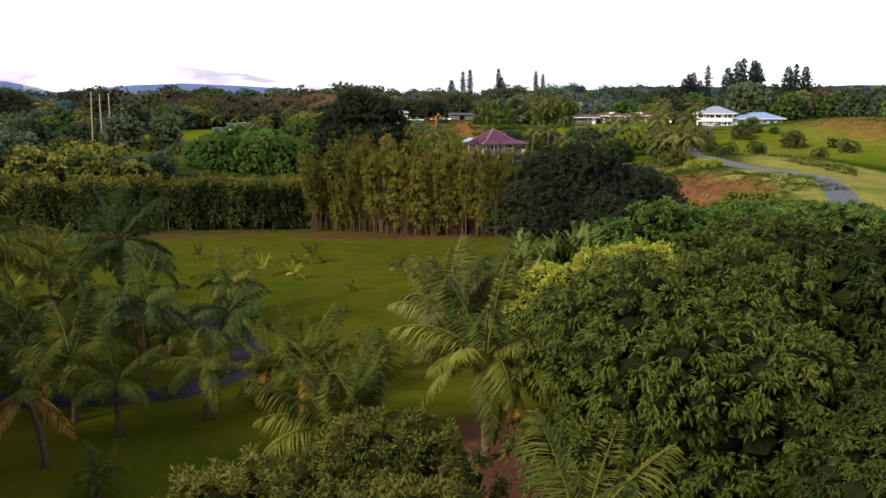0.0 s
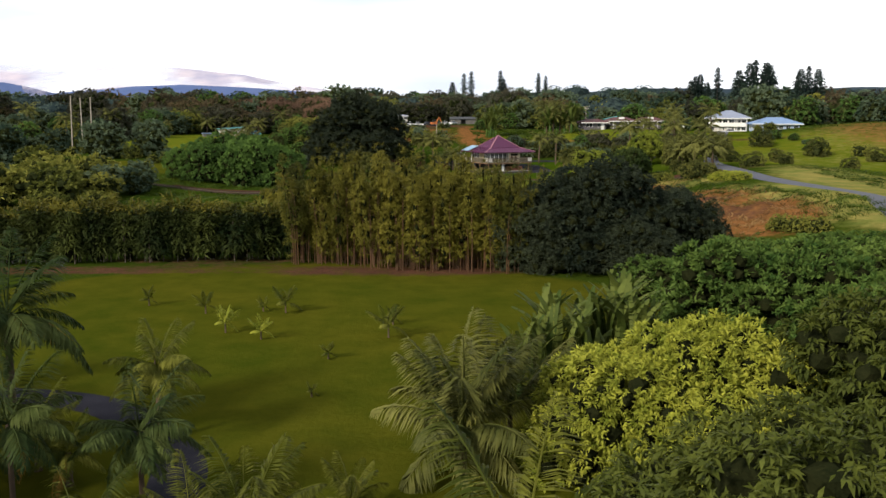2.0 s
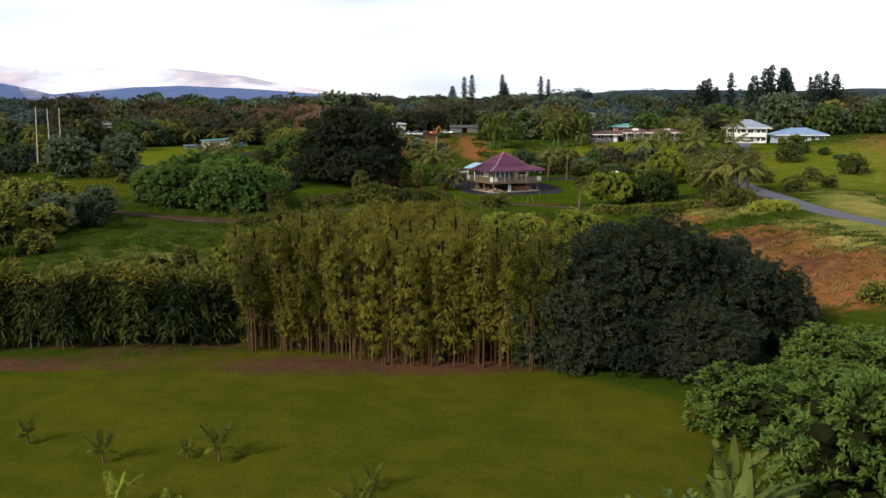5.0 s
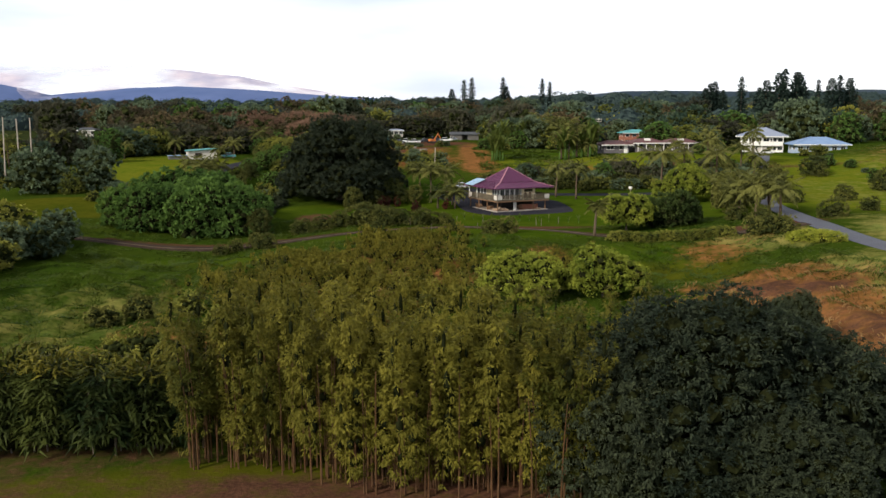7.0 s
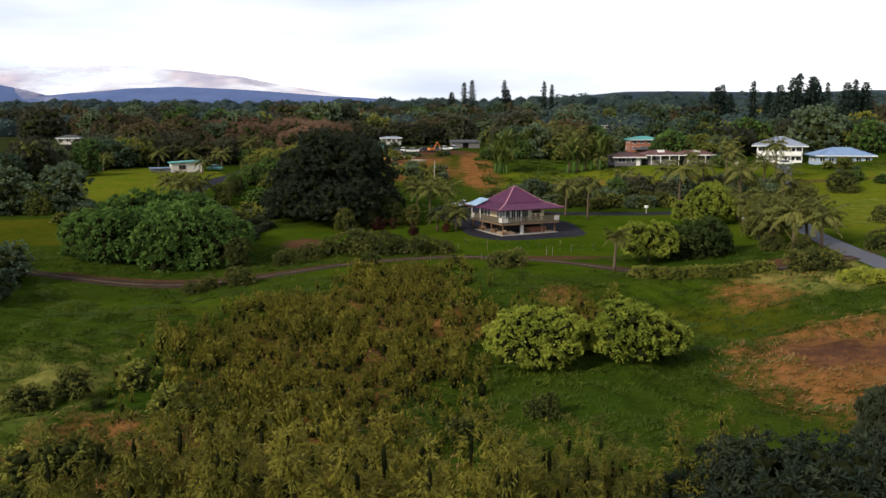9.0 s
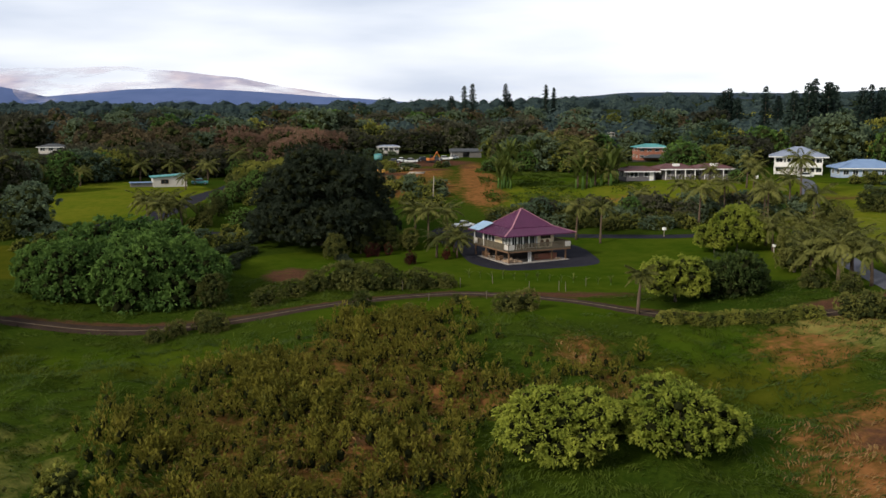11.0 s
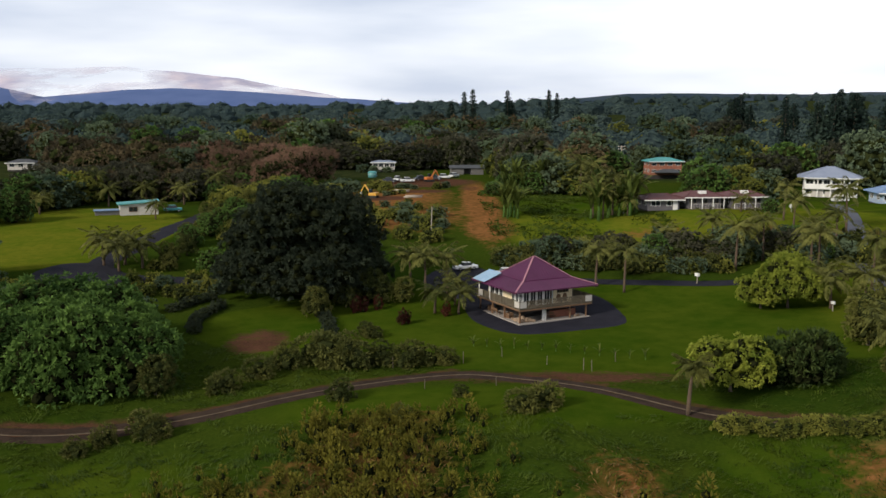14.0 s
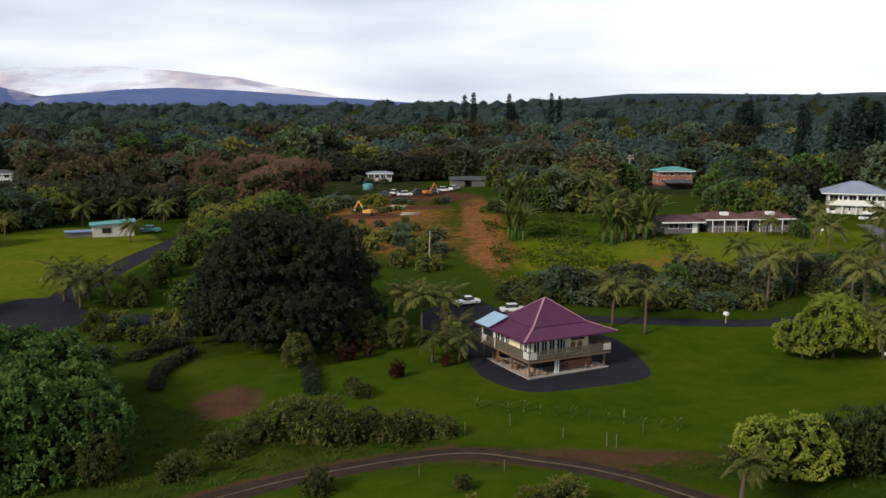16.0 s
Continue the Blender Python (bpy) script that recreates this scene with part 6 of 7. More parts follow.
def dish(x, y, z, s=1.0):
    root = thing("satellite_dish", at(x, y), "white satellite dish on a short mast", "satellite dish")
    piece("mast", Solid().tube([(0, 0, -0.2), (0, 0, z)], [0.06, 0.05], 6).mesh("mast", M["metal"]), root)
    v, f, n = [(0, 0.25, z)], [], 16
    for r in (0.5, 1.0):
        v += [(s * r * math.cos(a), 0.25 - 0.3 * r * r, z + s * r * math.sin(a)) for a in np.linspace(0, 2 * math.pi, n, endpoint=False)]
    f = [(0, 1 + i, 1 + (i + 1) % n) for i in range(n)] + [(1 + i, 1 + n + i, 1 + n + (i + 1) % n, 1 + (i + 1) % n) for i in range(n)]
    piece("reflector", mesh_of("reflector", v, f, M["white"], True), root)


dish(69, 280, 1.2, 0.5)


def fence_post(x, y, h=1.15):
    root = thing("fence_post", at(x, y, 31 * x), "thin weathered wooden fence post", "fence post", "fence posts by the track")
    piece("stake", Solid().tube([(0, 0, -0.3), (0.02, 0, h * 0.6), (0.03, 0.01, h)], [0.045, 0.04, 0.035], 6).mesh("stake", M["deck"]), root)
    piece("cap", Solid().tube([(0.03, 0.01, h), (0.03, 0.01, h + 0.05)], [0.045, 0.02], 6).mesh("cap", M["deck"]), root)


for x, y in ((-5.5, 194.6), (2.0, 196.6), (6.4, 199.4), (11.0, 196.0), (14.6, 193.6), (15.4, 193.2), (5.0, 187.0), (-2.0, 186.0), (18.6, 197.0)):
    fence_post(x, y, 1.1 + 0.2 * math.sin(x))


def marker(x, y, label, s=1.0):
    """A small white box on a stake beside the drive."""
    root = thing("mailbox", at(x, y, 20), label, "mailbox")
    piece("stake", Solid().box(-0.05, -0.05, -0.2, 0.05, 0.05, 0.9 * s).mesh("stake", M["pole"]), root)
    b = soft_box(0.34 * s, 0.55 * s, 0.36 * s, 0.06)
    bmesh.ops.translate(b, verts=b.verts[:], vec=(0, 0, 1.08 * s))
    part("box", b, M["white"], root)


marker(38.2, 235.6, "white box on a stake beside the drive", 1.3)
marker(49.6, 214.4, "white box on a short stake under a tree", 1.0)
utility_pole(-2.2, 268, 5.5, 0, "short bare leaning pole on the slope", 2.0, 0.12)
# ---- trees and shrubs of the middle ground ----
rng = np.random.default_rng(11)
giant = broadleaf("giant_tree", "huge dark round-crowned tree beside the lawn", "tree", M["dark"], (12.6, 11.0, 8.8), 0.2, 26, 1.05, 0.50, 11, 0.44, 0.18, 26, 0.75, 0.28, billow=1.25)
put(giant, at(-21.0, 231.5, 0))
put(giant, at(-40.0, 421, 130, 0.72, 0.86))
kukui = broadleaf("kukui_tree", "rounded tree with pale yellow-green crown", "tree", M["kukui"], (3.5, 3.3, 2.2), 0.6, 28, 1.1, 0.30, 13, 0.27, 0.13, 10, 0.3, 0.36, billow=0.70, skirted=False, group="pale meadow trees")
put(kukui, at(7.2, 137.2, 0, 1.02, 1.0))
put(kukui, at(15.6, 138.2, 110, 1.08, 1.0))
put(kukui, at(11.6, 142.5, 200, 0.55, 0.5))
put(kukui, at(45.4, 218.5, 70, 1.15, 1.4))
put(kukui, at(42.2, 219.5, 170, 0.85, 0.85))
put(kukui, at(27.2, 184.6, 200, 1.05, 1.05))
shrub = broadleaf("round_shrub", "round green garden shrub on the lawn", "shrub", M["fresh"], (2.3, 2.1, 1.5), 0.1, 29, 0.9, 0.30, 9, 0.42, 0.20, 8, 0.3, 0.42, billow=0.52, group="garden shrubs")
bluish = broadleaf("bluish_shrub", "tall blue-green shrub with upright leaves on the lawn", "shrub", M["palm_blue"], (2.3, 2.1, 1.8), 0.1, 29, 1.0, 0.40, 9, 0.50, 0.15, 8, -0.3, 0.42, billow=0.60, group="blue-green shrubs")
for x, y, r, s in ((31.8, 187, 80, 0.95), (34.6, 186, 160, 1.15), (37.2, 187.8, 220, 0.8)):
    put(bluish, at(x, y, r, s, s * 1.15))
thicket = broadleaf("thicket", "spreading bright green thicket of large leaves", "shrub", M["fresh"], (5.6, 4.6, 2.9), 0.1, 30, 1.05, 0.42, 12, 0.46, 0.24, 14, 0.3, 0.34, billow=0.85, group="green thicket")
for x, y, r, s in ((-45, 191, 0, 1.0), (-38, 190.5, 90, 1.15), (-33, 190, 200, 1.0), (-41, 196, 50, 1.1), (-35.5, 196.5, 140, 1.0), (-49.5, 194, 10, 0.9), (-39, 202, 70, 1.15), (-45, 202, 30, 1.2)):
    put(thicket, at(x, y, r, s, s * 1.15))
bush = broadleaf("olive_bush", "low olive-green bush in rough grass", "shrub", M["bush"], (1.3, 1.2, 0.85), 0.05, 33, 1.1, 0.34, 10, 0.28, 0.12, 7, 0.2, 0.42, low=-0.9, group="low bushes", fine=0)
spots = [(6.6, 178.0, 1.1), (8.6, 179.2, 1.2), (-4, 195.5, 1.4), (-6.5, 196.5, 1.3), (-9.5, 195.5, 1.6), (-12.5, 197.0, 1.9), (-14.5, 199, 1.7), (-11.5, 199.5, 1.5), (-17, 196, 1.3), (-2, 196.5, 1.2), (0.2, 196.8, 1.0), (-19.5, 192.5, 1.2), (-22, 187.5, 1.2), (-9.8, 183.0, 1.0),
         (-3.6, 176, 0.7), (1.5, 183, 0.6), (-27, 178.6, 1.0), (-25.5, 176.2, 1.1), (-29.5, 175.6, 0.9), (-31, 173.5, 0.8), (-8.5, 208.5, 0.8), (-9.6, 210, 0.9), (55, 178, 1.4), (46.0, 181, 1.2), (44.2, 186, 1.2), (60, 205, 1.3), (73, 215, 1.5), (78, 190, 1.2), (64, 186, 1.1), (88, 230, 2.2), (95, 214, 1.6), (69, 240, 1.8), (82, 252, 2.2)]
for i, (x, y, s) in enumerate(spots):
    put(bush, at(x, y, 67 * i, s))
verge_hedge = broadleaf("verge_hedge", "waist-high yellow-green hedge bush beside the track", "hedge", M["olive"], (1.25, 1.1, 0.75), 0.05, 43, 1.1, 0.30, 10, 0.26, 0.12, 7, 0.1, 0.42, low=-0.9, group="verge hedge", fine=0)
for i in range(17):
    put(verge_hedge, at(23.4 + 0.95 * i, 173.8 - 0.10 * i + 0.5 * math.sin(i), 40 * i, 0.85 + 0.12 * math.sin(i * 1.7), 0.8))
lone = far_palm("slender_tree", "slender dark tree with a drooping mop crown", M["bush"], 4.4, 2.0, 70, 20)
put(lone, at(21.3, 177.6))
gpalm = far_palm("coconut_palm", "coconut palm with ragged olive fronds", M["palm_far"], 6.4, 3.4, 71, 17)
gpalm2 = far_palm("coconut_palm", "shorter coconut palm with full olive crown", M["palm_far"], 3.6, 3.2, 72, 18)
for i, (x, y, s, k) in enumerate([(23.0, 236, 1.0, 0), (26.6, 232.4, 0.95, 0), (-2.6, 229, 0.95, 0), (0.6, 230.5, 1.05, 0), (-4.8, 232, 1.0, 0), (1.6, 226, 0.9, 1), (-1.2, 221.5, 0.95, 1), (2.0, 221, 0.9, 1), (47.0, 186, 1.2, 1), (49.6, 183, 1.1, 1), (50.4, 190, 1.25, 1), (46.4, 192, 1.2, 1), (44.8, 189, 1.0, 1), (48.5, 228, 1.1, 1), (51, 222, 1.2, 1), (54, 230, 1.1, 0), (50, 216, 1.0, 1), (55, 217, 1.1, 1), (57, 240, 1.0, 0), (46, 242, 1.1, 0), (60, 226, 1.0, 0), (57, 209, 1.0, 1), (52, 247, 1.0, 0),
                                     (-53.4, 242.4, 1.15, 1), (-47.4, 242.6, 1.15, 1), (-50, 239.4, 1.1, 1), (-50.6, 244.0, 1.2, 1), (-58, 284, 0.8, 1), (-75, 305, 1.0, 1), (-84, 290, 1.0, 1), (-92, 268, 1.1, 0), (-98, 262, 1.1, 1), (-105, 270, 1.1, 0), (-112, 262, 1.2, 1), (-88, 280, 1.1, 1), (-96, 290, 1.0, 0), (-80, 312, 1.0, 0), (-70, 316, 1.1, 1), (-120, 280, 1.2, 0), (-60, 312, 1.1, 1), (-54, 318, 1.1, 0), (-48, 308, 1.0, 1), (33, 318, 1.2, 0), (30, 330, 1.3, 0), (72, 262, 1.1, 0), (47, 258, 1.0, 1), (38, 255, 1.0, 1), (36, 322, 1.3, 0), (31, 276, 0.95, 0), (33.4, 279, 1.05, 0), (36, 277, 0.9, 1), (29.6, 279.5, 1.1, 0), (38.6, 283, 1.0, 0), (57, 274, 0.8, 1), (63, 268, 0.9, 0), (61, 258, 1.0, 0), (66, 252, 1.0, 0)]):
    put(gpalm if k == 0 else gpalm2, at(x, y, 53 * i, s, s * rng.uniform(0.9, 1.12)))
ti = broadleaf("red_shrub", "dark red-leaved garden shrub on the lawn", "shrub", M["red"], (0.75, 0.7, 0.85), 0.3, 34, 1.2, 0.28, 12, 0.34, 0.13, 5, 0.1, 0.5, low=-0.9, group="red shrubs", fine=0)
for x, y, s in ((-11.9, 221.8, 0.8), (-10.9, 222.4, 0.7), (-9.0, 223.4, 0.7), (-5.4, 215.4, 0.75), (-4.8, 215.9, 0.6), (0.3, 220.0, 0.7)):
    put(ti, at(x, y, x * 60, s, 1.35 * s))
young = broadleaf("young_tree", "young tree with loose olive crown", "tree", M["bush"], (1.9, 1.8, 2.1), 0.5, 35, 1.1, 0.46, 11, 0.34, 0.14, 8, 0.3, 0.42, group="young trees", fine=0)
for i, (x, y, s) in enumerate([(-9.6, 227, 1.1), (-17.0, 219.5, 0.9), (-6.0, 227.5, 0.8), (-13.5, 224.5, 0.8), (47.6, 199, 1.3), (46.0, 197, 1.1), (49.8, 200.5, 1.2), (-28.6, 187.5, 0.9), (60, 216, 1.2), (64, 226, 1.3), (-44, 246, 0.8), (-43, 252, 0.8), (-46, 262, 0.7), (-44, 268, 0.9), (-43, 242, 0.6), (-46, 280, 0.9), (-40, 290, 1.2)]):
    put(young, at(x, y, 71 * i, s))
for i in range(13):
    u = i / 12
    banana(3.4 + 18.6 * u, 204.2 - 6.6 * u ** 1.4, 0.34 + 0.1 * (i % 3 == 0), 120 + i, "knee-high pale banana sapling in the lawn", 5, 0.6)
for i, (x, y) in enumerate([(13.2, 285), (14.6, 286), (13.9, 287.2), (15.2, 284.6), (12.6, 286.6), (30, 275), (32, 276.5), (34.4, 277.5), (36.2, 276), (29, 278), (15, 322), (17.4, 323), (19.6, 321.6), (22, 323), (24.4, 322), (27, 323.4), (29.6, 322), (18.4, 325.6), (23.2, 326), (28, 326), (38, 279), (33, 280)]):
    banana(x, y, 1.7 + 0.3 * (i % 3), 140 + i, "banana plant with ragged leaves on the slope", 13, 1.3, 4)

low = broadleaf("low_hedge", "knee-high dark green hedge bush", "hedge", M["dark"], (0.8, 0.75, 0.5), 0.02, 50, 1.0, 0.25, 8, 0.26, 0.13, 5, 0.2, 0.45, low=-0.8, group="low hedges", fine=0)
for line in ([(-36.5, 220.3), (-34.8, 224.0), (-32.9, 227.0)], [(-30.9, 210.5), (-31.9, 215.0), (-31.6, 219.0), (-30.6, 223.6)], [(-13.9, 209.7), (-14.6, 213.6), (-15.4, 217.3), (-16.8, 221.6)]):
    for k, p in enumerate(spline(line, 1.0)):
        put(low, at(p.x, p.y, 50 * k, 1.0 + 0.12 * math.sin(3 * k), 0.95))

# ---- pines on the skyline ----
pine_a = norfolk_pine("norfolk_pine", "tall dark pine with a narrow pointed crown", 26, 4.6, 91)
pine_b = norfolk_pine("norfolk_pine", "thin ragged pine with sparse tiers", 26, 2.3, 92, 22, 0.45, 0.3)
for i, (x, y, s, k) in enumerate([(157, 592, 0.95, 0), (161, 596, 1.0, 0), (153.5, 590, 0.85, 0), (164, 590, 0.8, 0), (122, 427, 1.0, 1), (166, 534, 0.82, 0), (126, 396, 0.98, 0), (129.5, 400, 1.04, 1), (133.5, 398, 0.98, 0), (137, 404, 0.95, 0), (124, 404, 0.9, 0), (160, 430, 0.9, 0), (166, 436, 0.95, 1), (172, 440, 0.9, 0), (36, 600, 1.1, 1), (38, 604, 0.9, 0), (18.9, 650, 1.15, 1), (14, 655, 1.1, 1), (6, 640, 0.85, 0), (70, 700, 1.1, 1), (76, 705, 1.0, 1), (240, 640, 1.1, 1)]):
    put(pine_a if k == 0 else pine_b, at(x, y, 37 * i, s))

# ---- woods ----
def wood_tree(label, mat, size, trunk_h, seed, cover_=0.95, head_r=0.50, per=8, length=0.78, width=0.46, name="broad_tree", group="inland trees", droop=0.25):
    return broadleaf(name, label, "tree", M[mat], size, trunk_h, seed, cover_, head_r, per, length, width, 10, droop, 0.40, -0.7, group, fine=0, billow=0.26 * size[0])


big = wood_tree("large dark green tree of the woods", "forest", (5.5, 5.2, 4.6), 0.8, 27)
big2 = wood_tree("dark evergreen tree with uneven crown", "forest", (5.0, 5.4, 5.2), 0.6, 47, name="evergreen_tree")
light = wood_tree("broad tree with olive-yellow crown", "olive", (5.5, 5.0, 4.0), 0.6, 38, name="pale_tree")
leafy = wood_tree("fresh green tree with loose crown", "fresh", (5.0, 5.0, 4.2), 0.6, 39, name="leafy_tree")
rusty = wood_tree("spreading tree with rusty olive crown", "rust", (7.0, 6.5, 3.4), 1.6, 37, name="spreading_crown_tree")
bare = wood_tree("tree with a bare pinkish-brown crown", "brown", (6.0, 5.5, 4.0), 1.8, 36, 0.5, 0.6, 10, 0.9, 0.10, droop=-0.3, name="bare_tree")
scrub = wood_tree("tangled olive scrub on the slope", "olive", (2.6, 2.4, 1.6), 0.05, 48, 0.9, 0.34, 7, 0.62, 0.30, "scrub", "scrub")
scrub2 = wood_tree("tangled dark green scrub", "forest", (2.6, 2.4, 1.7), 0.05, 49, 0.9, 0.34, 7, 0.62, 0.30, "green_scrub", "green scrub")
thicket = wood_tree("dense dark olive thicket on the bank", "bush", (2.6, 2.4, 1.8), 0.05, 51, 0.9, 0.34, 7, 0.62, 0.30, "thicket", "thickets")
dusk = wood_tree("dark brown-green tree with heavy crown", "dusk", (5.6, 5.2, 4.6), 0.7, 52, name="dark_tree")
for x, y, s in ((-58, 352, 1.0), (-48, 360, 1.1), (-40, 345, 1.1), (-35, 352, 1.0), (-67, 372, 1.1), (-44, 338, 0.9), (-74, 380, 1.0)):
    put(bare, at(x, y, x * 13, s))
for x, y, s in ((-60, 368, 1.0), (-84, 372, 1.2), (-95, 352, 1.1), (-100, 366, 1.2), (-52, 350, 0.9), (-78, 350, 1.0), (0, 410, 1.0), (-6, 404, 1.1), (6, 406, 1.0), (24, 420, 0.9)):
    put(rusty, at(x, y, x * 17, s))
for x, y, s in ((-34, 400, 1.25), (-30, 404, 1.1), (-38, 396, 1.0), (-22, 408, 1.1), (-14, 402, 1.2), (-8, 398, 1.1), (-27, 396, 1.0)):
    put(dusk, at(x, y, x * 23, s, s * 0.72))


def scatter(protos, n, x0, x1, y0, y1, s0, s1, keep=None):
    """Stands copies of the things at random over a stretch of land."""
    k = 0
    while k < n:
        x, y = rng.uniform(x0, x1), rng.uniform(y0, y1)
        if keep and not keep(x, y):
            continue
        s = rng.uniform(s0, s1)
        put(protos[int(rng.integers(len(protos)))], at(x, y, rng.uniform(0, 360), s, s * rng.uniform(0.85, 1.15)))
        k += 1


off_drive = lambda x, y: not (-57 < x < -46 and y < 312) and not (-46 < x < -40 and y < 240)
scatter([thicket, thicket, thicket, scrub2, scrub], 100, 8, 70, 242, 255, 0.5, 0.85, lambda x, y: y > 247.0 - 0.13 * x)
scatter([big, leafy, dusk, dusk], 18, 16, 70, 246, 256, 0.32, 0.52)
scatter([scrub, scrub2, shrub], 24, -66, -40, 214, 232, 0.4, 0.75, lambda x, y: not (-63 < x < -44 and y > 225))
scatter([scrub, scrub, leafy], 26, -46, -30, 240, 288, 0.3, 0.5, lambda x, y: x > -46 + 0.02 * (y - 240))
scatter([light, leafy, scrub, light], 22, -46, -30, 286, 322, 0.4, 0.75, off_drive)
scatter([scrub, scrub, scrub2], 64, -36, 0, 252, 300, 0.35, 0.75, lambda x, y: not (y < 262 and x > -8))
scatter([scrub, scrub2], 12, -36, -20, 322, 350, 0.5, 0.9)
scatter([scrub, scrub, scrub2], 26, -26, 1, 322, 342, 0.3, 0.55, lambda x, y: abs(y - 331) > 3 or x < -14)
scatter([scrub, scrub2, leafy], 34, 12, 42, 318, 332, 0.4, 0.7)
scatter([scrub, scrub, scrub2], 44, -30, 0, 262, 312, 0.22, 0.45)
scatter([scrub2, scrub, bush], 22, -47, -33, 226, 235, 0.35, 0.6)
scatter([scrub, thicket, bush], 22, -31, -15, 106, 132, 0.30, 0.55)
scatter([thicket, bush], 8, -3, 16, 104, 128, 0.3, 0.5)
scatter([scrub2, scrub, big2], 26, -118, -60, 222, 250, 0.6, 0.9, lambda x, y: x < -80 or (y < 230 and x < -62))
scatter([leafy, big, dusk, light], 46, -130, -70, 262, 322, 0.5, 0.85, lambda x, y: x < -86 + (y - 262) * 0.22)
scatter([light, leafy, big, scrub2], 24, -150, -92, 236, 264, 0.5, 0.9)
scatter([light, rusty, light, leafy], 15, -64, -36, 312, 336, 0.4, 0.65)
scatter([dusk, dusk, rusty], 24, -100, -60, 314, 340, 0.6, 0.9)
scatter([leafy, light, scrub2, big], 16, 60, 96, 240, 284, 0.22, 0.42, lambda x, y: abs(x - 66 - (y - 240) * 0.35) > 5)
scatter([leafy, light, scrub, light, big], 60, 20, 84, 294, 372, 0.6, 1.0, lambda x, y: abs(x - 78 * (y - 115) / 313) > 11 and abs(x - 92 * (y - 115) / 207) > 10 and not (x < 40 and y < 318) and y > 300)
scatter([scrub, leafy, scrub], 16, 92, 175, 215, 330, 0.4, 0.8, lambda x, y: not (80 < x < 128 and y > 236))
scatter([big, big2, leafy], 30, 98, 190, 328, 380, 0.8, 1.2)
for x, y, s, k in ((-57, 145, 0.78, 0), (-64.5, 142.5, 0.85, 0), (-73, 140, 0.9, 1), (-83, 146, 1.0, 0), (-51.6, 151, 0.5, 0), (-54, 157.5, 0.56, 1), (-61, 155, 0.78, 0), (-50.4, 162.5, 0.46, 1), (-56, 166, 0.60, 0), (-53.4, 173, 0.52, 1), (-66, 166, 0.8, 0), (-74, 158, 0.95, 1), (-62, 176, 0.66, 0), (-72, 178, 0.8, 0), (-84, 168, 1.0, 1), (-47.6, 138, 0.36, 0), (-52.6, 135, 0.42, 0)):
    put((light, big)[k], at(x, y, 41 * x, s, s * 0.92))
for x, y, s in ((32.0, 100.6, 0.42), (33.2, 99.0, 0.40), (34.4, 97.4, 0.38)):
    put(scrub, at(x, y, x * 31, s))
for x, y, s in ((42.2, 171.0, 0.62), (43.7, 169.9, 0.70), (45.2, 169.0, 0.60)):
    put(thicket, at(x, y, x * 31, s))
yellow_grass = broadleaf("tall_grass_clump", "clump of tall yellow grass beside the lane", "grass", M["yellow"], (1.2, 1.1, 0.6), 0.05, 53, 1.1, 0.30, 10, 0.42, 0.06, 7, -0.3, 0.42, low=-0.9, group="tall grass clumps", fine=0)
for i in range(5):
    put(yellow_grass, at(44.2 + 0.8 * i, 162.6 - 1.0 * i, 47 * i, 0.85 + 0.1 * (i % 2)))
for x, y, s in ((-21, 384, 0.6), (-24.5, 385, 0.7), (-17, 384.5, 0.5)):
    put(scrub2, at(x, y, x * 31, s))
WOODS = [big, big2, dusk, leafy, rusty, light, big2, rusty, dusk]
in_yard = lambda x, y: not (48 < x < 90 and y < 440 and abs(x - 78 * (y - 115) / 313) < 13) and not (-30 < x < 14 and y < 394) and not (84 < x < 122 and y < 330) and not (54 < x < 80 and 355 < y < 386) and not (-145 < x < -112 and y < 380) and abs(x) < 0.6 * y
scatter(WOODS, 120, -260, 300, 340, 480, 0.85, 1.4, in_yard)
scatter(WOODS, 130, -330, 380, 470, 660, 0.9, 1.5, lambda x, y: abs(x) < 0.6 * y)


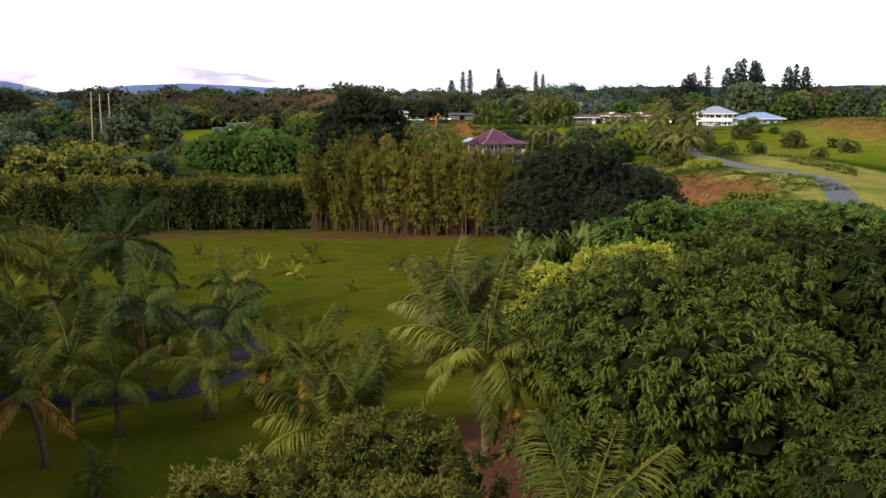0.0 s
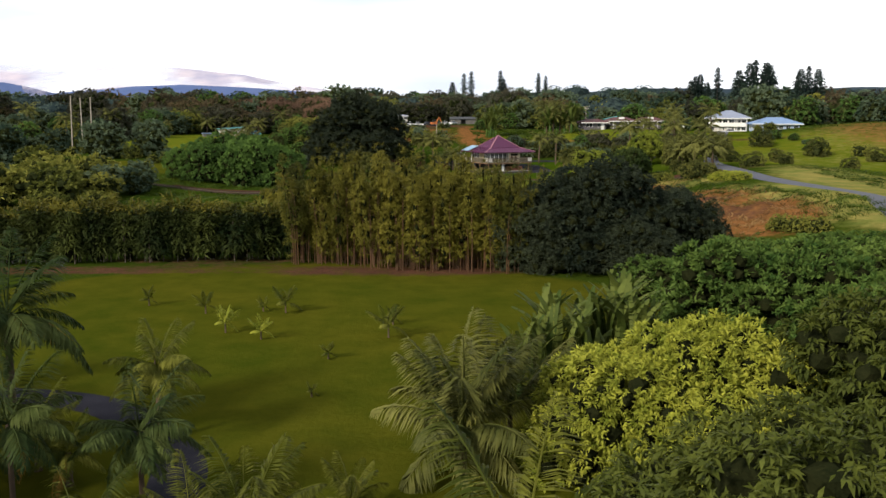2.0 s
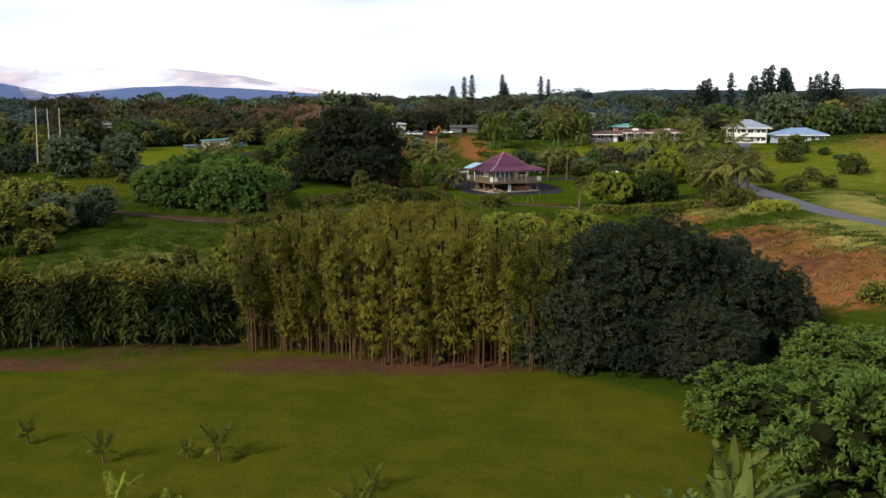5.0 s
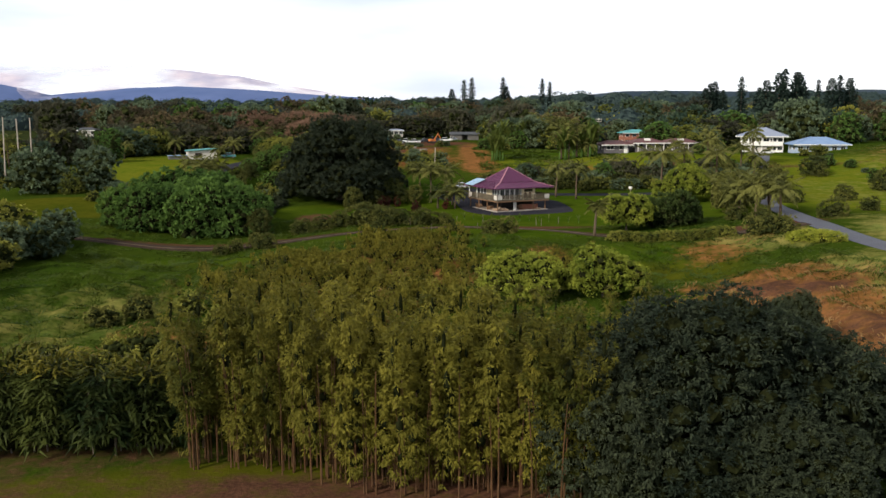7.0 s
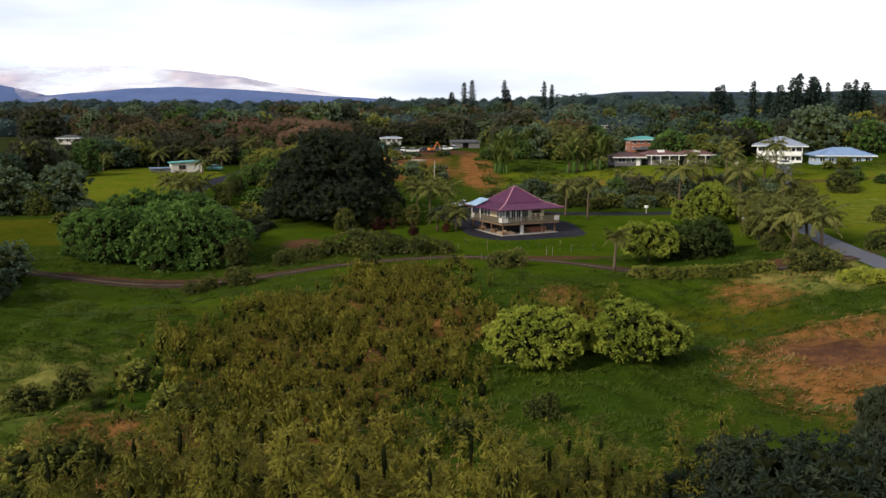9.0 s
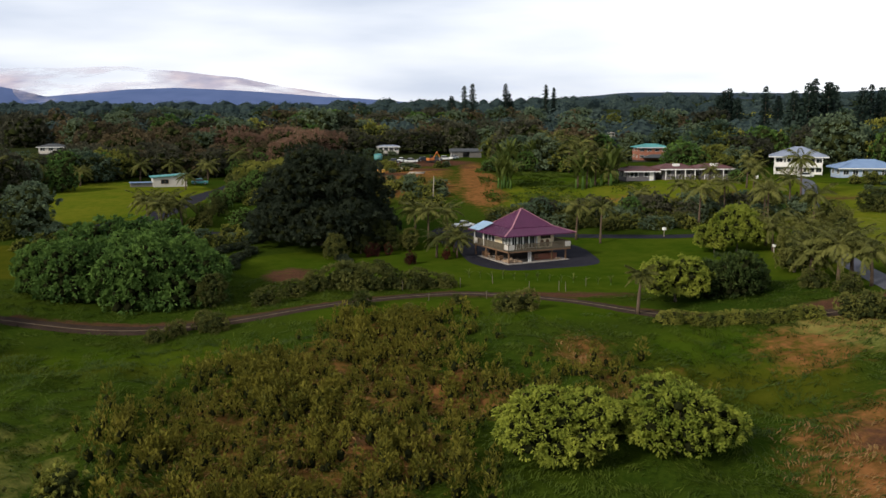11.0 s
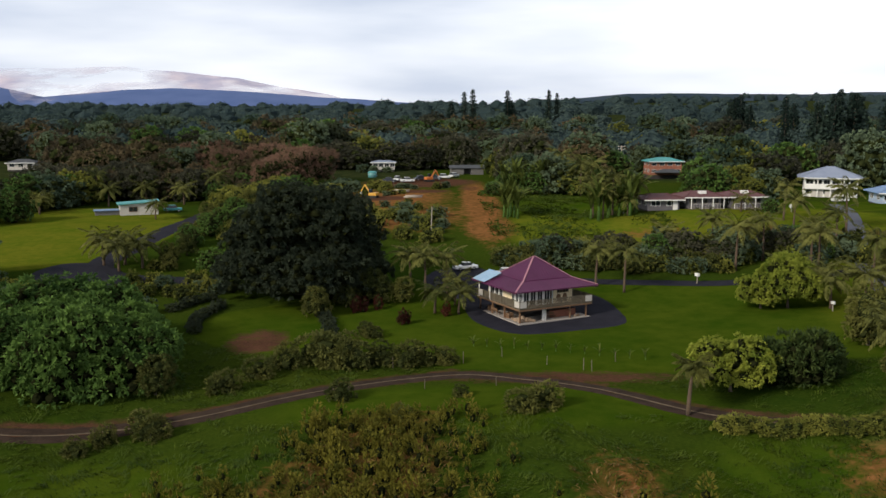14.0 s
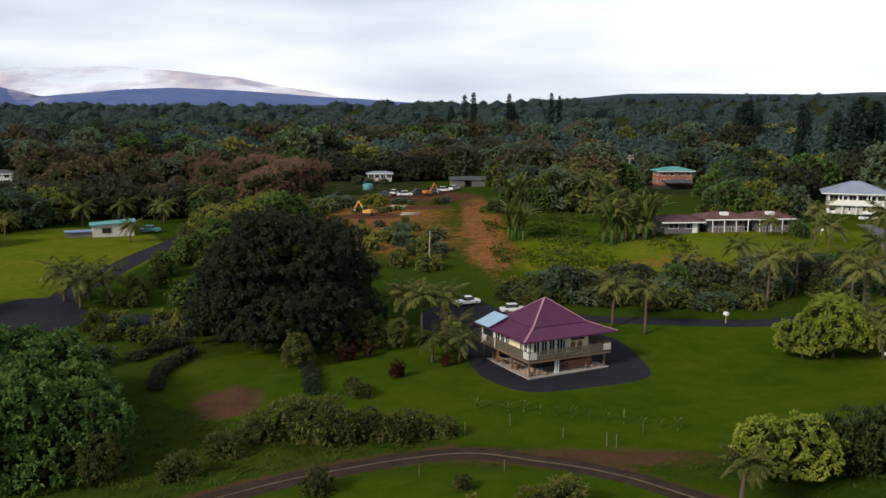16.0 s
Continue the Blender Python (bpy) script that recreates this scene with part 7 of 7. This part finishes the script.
def far_woods():
    """Woods beyond the last trees that can be told apart: joined crowns with tufts of leaves, haze and shade put into
    their colours.
    """
    r = np.random.default_rng(77)
    vs, fs, base, idx = [], [], 0, []
    for i in range(1700):
        y = 462 + 2200 * r.random() ** 2.0
        x = r.uniform(-0.62, 0.62) * (y + 60)
        s = r.uniform(5.0, 11.0) * (1 + y / 2600)
        h = s * r.uniform(0.5, 0.8)
        c = np.array([x, y, float(ground_z(x, y)) + h * 0.5 + r.uniform(-3.0, 0.6)])
        a = r.uniform(0, 6.28, 4)
        near = y < 1000
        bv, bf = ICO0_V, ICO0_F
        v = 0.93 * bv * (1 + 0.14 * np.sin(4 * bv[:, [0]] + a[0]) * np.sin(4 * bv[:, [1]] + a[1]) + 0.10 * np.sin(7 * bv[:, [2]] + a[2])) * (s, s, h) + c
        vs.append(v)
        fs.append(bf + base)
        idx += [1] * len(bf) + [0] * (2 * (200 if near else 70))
        base += len(v)
        v = c + (v - c) * r.uniform(0.86, 1.12, (len(v), 1))
        k = 200 if near else 70
        d = unit(r.normal(size=(k, 3)) + (0, -0.5, 0.6))
        out = unit(d + r.normal(size=d.shape) * 0.5)
        lv, lf = leaf_arrays(c + d * (s, s, h) * 0.96, unit(out * 0.3 + np.cross(d, r.normal(size=d.shape))), unit(d + (0, 0, 0.25)), s * r.uniform(0.09, 0.19, k), s * r.uniform(0.07, 0.14, k))
        vs.append(lv)
        fs.append(lf[:, :3] + base)
        fs.append(lf[:, [0, 2, 3]] + base)
        base += len(lv)
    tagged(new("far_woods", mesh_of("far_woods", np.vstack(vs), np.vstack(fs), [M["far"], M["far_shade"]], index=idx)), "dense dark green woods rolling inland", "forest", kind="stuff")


far_woods()


# ---- meadow grass, weeds ----
def tufts(name, label, mat, n, region, height, width, seed, per=4, spread=0.18):
    """Tufts of blades wherever region(x, y) allows; n: tries."""
    r = np.random.default_rng(seed)
    x, y, ok = region(r, n)
    x, y = x[ok], y[ok]
    x, y = np.repeat(x, per) + r.normal(size=len(x) * per) * spread, np.repeat(y, per) + r.normal(size=len(y) * per) * spread
    p = np.stack([x, y, ground_z(x, y) - 0.03], axis=1)
    a = 2.2 * np.sin(x / 3.7 + 1.4 * np.sin(y / 5.3)) + 1.9 * np.sin(y / 4.1 + 0.6 * x) + r.normal(size=len(p)) * 0.5
    d = unit(np.stack([np.cos(a), np.sin(a), 0.9 + 0.5 * r.random(len(p))], axis=1) + r.normal(size=p.shape) * 0.2)
    nrm = unit(r.normal(size=p.shape) * 0.25 + (0, 0, 1.0))
    v, f = leaf_arrays(p, d, nrm, height * r.uniform(0.5, 1.4, len(p)), width * r.uniform(0.6, 1.4, len(p)), 0.06, 0.35)
    return tagged(new(name, mesh_of(name, v, f, mat)), label, "grass", kind="stuff")


def on_track(x, y):
    tx, ty = np.array(TRACK).T
    return np.abs(y - np.interp(x, tx, ty)) < 1.7


def open_meadow(r, n):
    y = 100 + 110 * r.random(n) ** 0.9
    x = r.uniform(-0.55, 0.55, n) * (y * 0.75 + 10)
    lawn, earth, dry, straw, woods, turf, _ = cover(x, y)
    patchy = np.sin(x / 3.1 + 1.3 * np.sin(y / 4.0)) + np.sin(y / 2.7 + x / 5.0) + r.normal(size=n) * 0.8
    return x, y, ((lawn < 0.3) | ((y < 177) & (lawn < 0.85))) & (earth < 0.45) & (dry < 0.8) & ~on_track(x, y) & (patchy > -0.9) & ~((x > 46) & (x < 60))


def dry_meadow(r, n):
    y = 102 + 90 * r.random(n)
    x = r.uniform(-35, 60, n)
    lawn, earth, dry, straw, woods, turf, _ = cover(x, y)
    return x, y, (dry * r.random(n) > 0.28) & (lawn < 0.2) & (earth < 0.5) & ~on_track(x, y) & ~((x > 46) & (x < 60))


def hillside(r, n):
    y = 180 + 130 * r.random(n)
    x = r.uniform(58, 150, n)
    lawn, earth, dry, straw, woods, turf, _ = cover(x, y)
    return x, y, (lawn < 0.3) & (np.sin(x / 4) + np.sin(y / 5 + x / 7) + r.normal(size=n) * 0.6 > 0)


def slope(r, n):
    y = 262 + 70 * r.random(n)
    x = r.uniform(9, 42, n)
    return x, y, (np.sin(x / 3) + np.sin(y / 4 + x / 5) + r.normal(size=n) * 0.7 > -0.2)


tufts("meadow_grass", "rough green meadow grass in tussocks", M["meadow"], 17000, open_meadow, 0.50, 0.075, 201, 13, 0.34)
tufts("dry_grass", "dry reddish-brown grass stalks", M["straw"], 30000, dry_meadow, 0.5, 0.10, 202, 3)
tufts("hill_grass", "rough grass on the hillside", M["meadow"], 12000, hillside, 0.5, 0.22, 203, 3)
tufts("slope_grass", "rough bright green grass on the slope behind the house", M["meadow"], 5000, slope, 0.55, 0.24, 204, 4, 0.4)


def weeds():
    """Waist-high leafy weeds standing in a loose crowd over the meadow: each a core coloured dark as shade in a cone of
    leaves.
    """
    r = np.random.default_rng(88)
    n = 8600
    y = 104 + 74 * r.random(n)
    x = r.uniform(-48, 26, n)
    axis, half = np.interp(y, WEED_Y, WEED_X), np.interp(y, WEED_Y, WEED_W)
    clear = np.sin(x / 2.9 + 1.7 * np.sin(y / 4.3)) + np.sin(y / 3.3 + x / 6.1)
    dense = 0.80 * np.exp(-((x - axis) / half) ** 4) * (0.5 + 0.5 * (clear > -0.5)) + 0.45 * np.exp(-((x - 12) / 6) ** 2 - ((y - 154) / 5) ** 2)
    ok = (r.random(n) < dense) & ~on_track(x, y)
    x, y = x[ok], y[ok]
    h = r.uniform(0.7, 1.9, len(x)) * (1 + 0.25 * np.sin(x / 3 + y / 4))
    k = 58
    u = r.random((len(x), k)) ** 0.8
    a = r.uniform(0, 6.28, (len(x), k))
    rad = 0.29 * h[:, None] * (1 - 0.72 * u ** 1.5)
    z = ground_z(x, y)
    p = np.stack([x[:, None] + rad * np.cos(a), y[:, None] + rad * np.sin(a), z[:, None] + h[:, None] * u * 0.95], axis=-1).reshape(-1, 3)
    out = np.stack([np.cos(a), np.sin(a), 0.5 + 0.9 * u], axis=-1).reshape(-1, 3)
    d = unit(np.stack([np.cos(a) * 0.6, np.sin(a) * 0.6, 0.9 + 0 * u], axis=-1).reshape(-1, 3) + r.normal(size=p.shape) * 0.3)
    hh = np.repeat(h, k)
    v, f = leaf_arrays(p, d, unit(out + r.normal(size=p.shape) * 0.25), 0.21 * hh, 0.085 * hh, 0.05, 0.1)
    cv = ICO0_V * (0.17, 0.17, 0.26) + (0, 0, 0.25)
    core = (cv[None] * h[:, None, None] + np.stack([x, y, z], axis=1)[:, None]).reshape(-1, 3)
    cf = (ICO0_F[None] + (np.arange(len(x)) * len(cv))[:, None, None]).reshape(-1, 3) + len(v)
    faces = [tuple(q) for q in f] + [tuple(q) for q in cf]
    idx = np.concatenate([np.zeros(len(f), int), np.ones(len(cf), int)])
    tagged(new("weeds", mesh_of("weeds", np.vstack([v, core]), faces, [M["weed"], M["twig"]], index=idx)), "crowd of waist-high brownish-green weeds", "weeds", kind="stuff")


weeds()
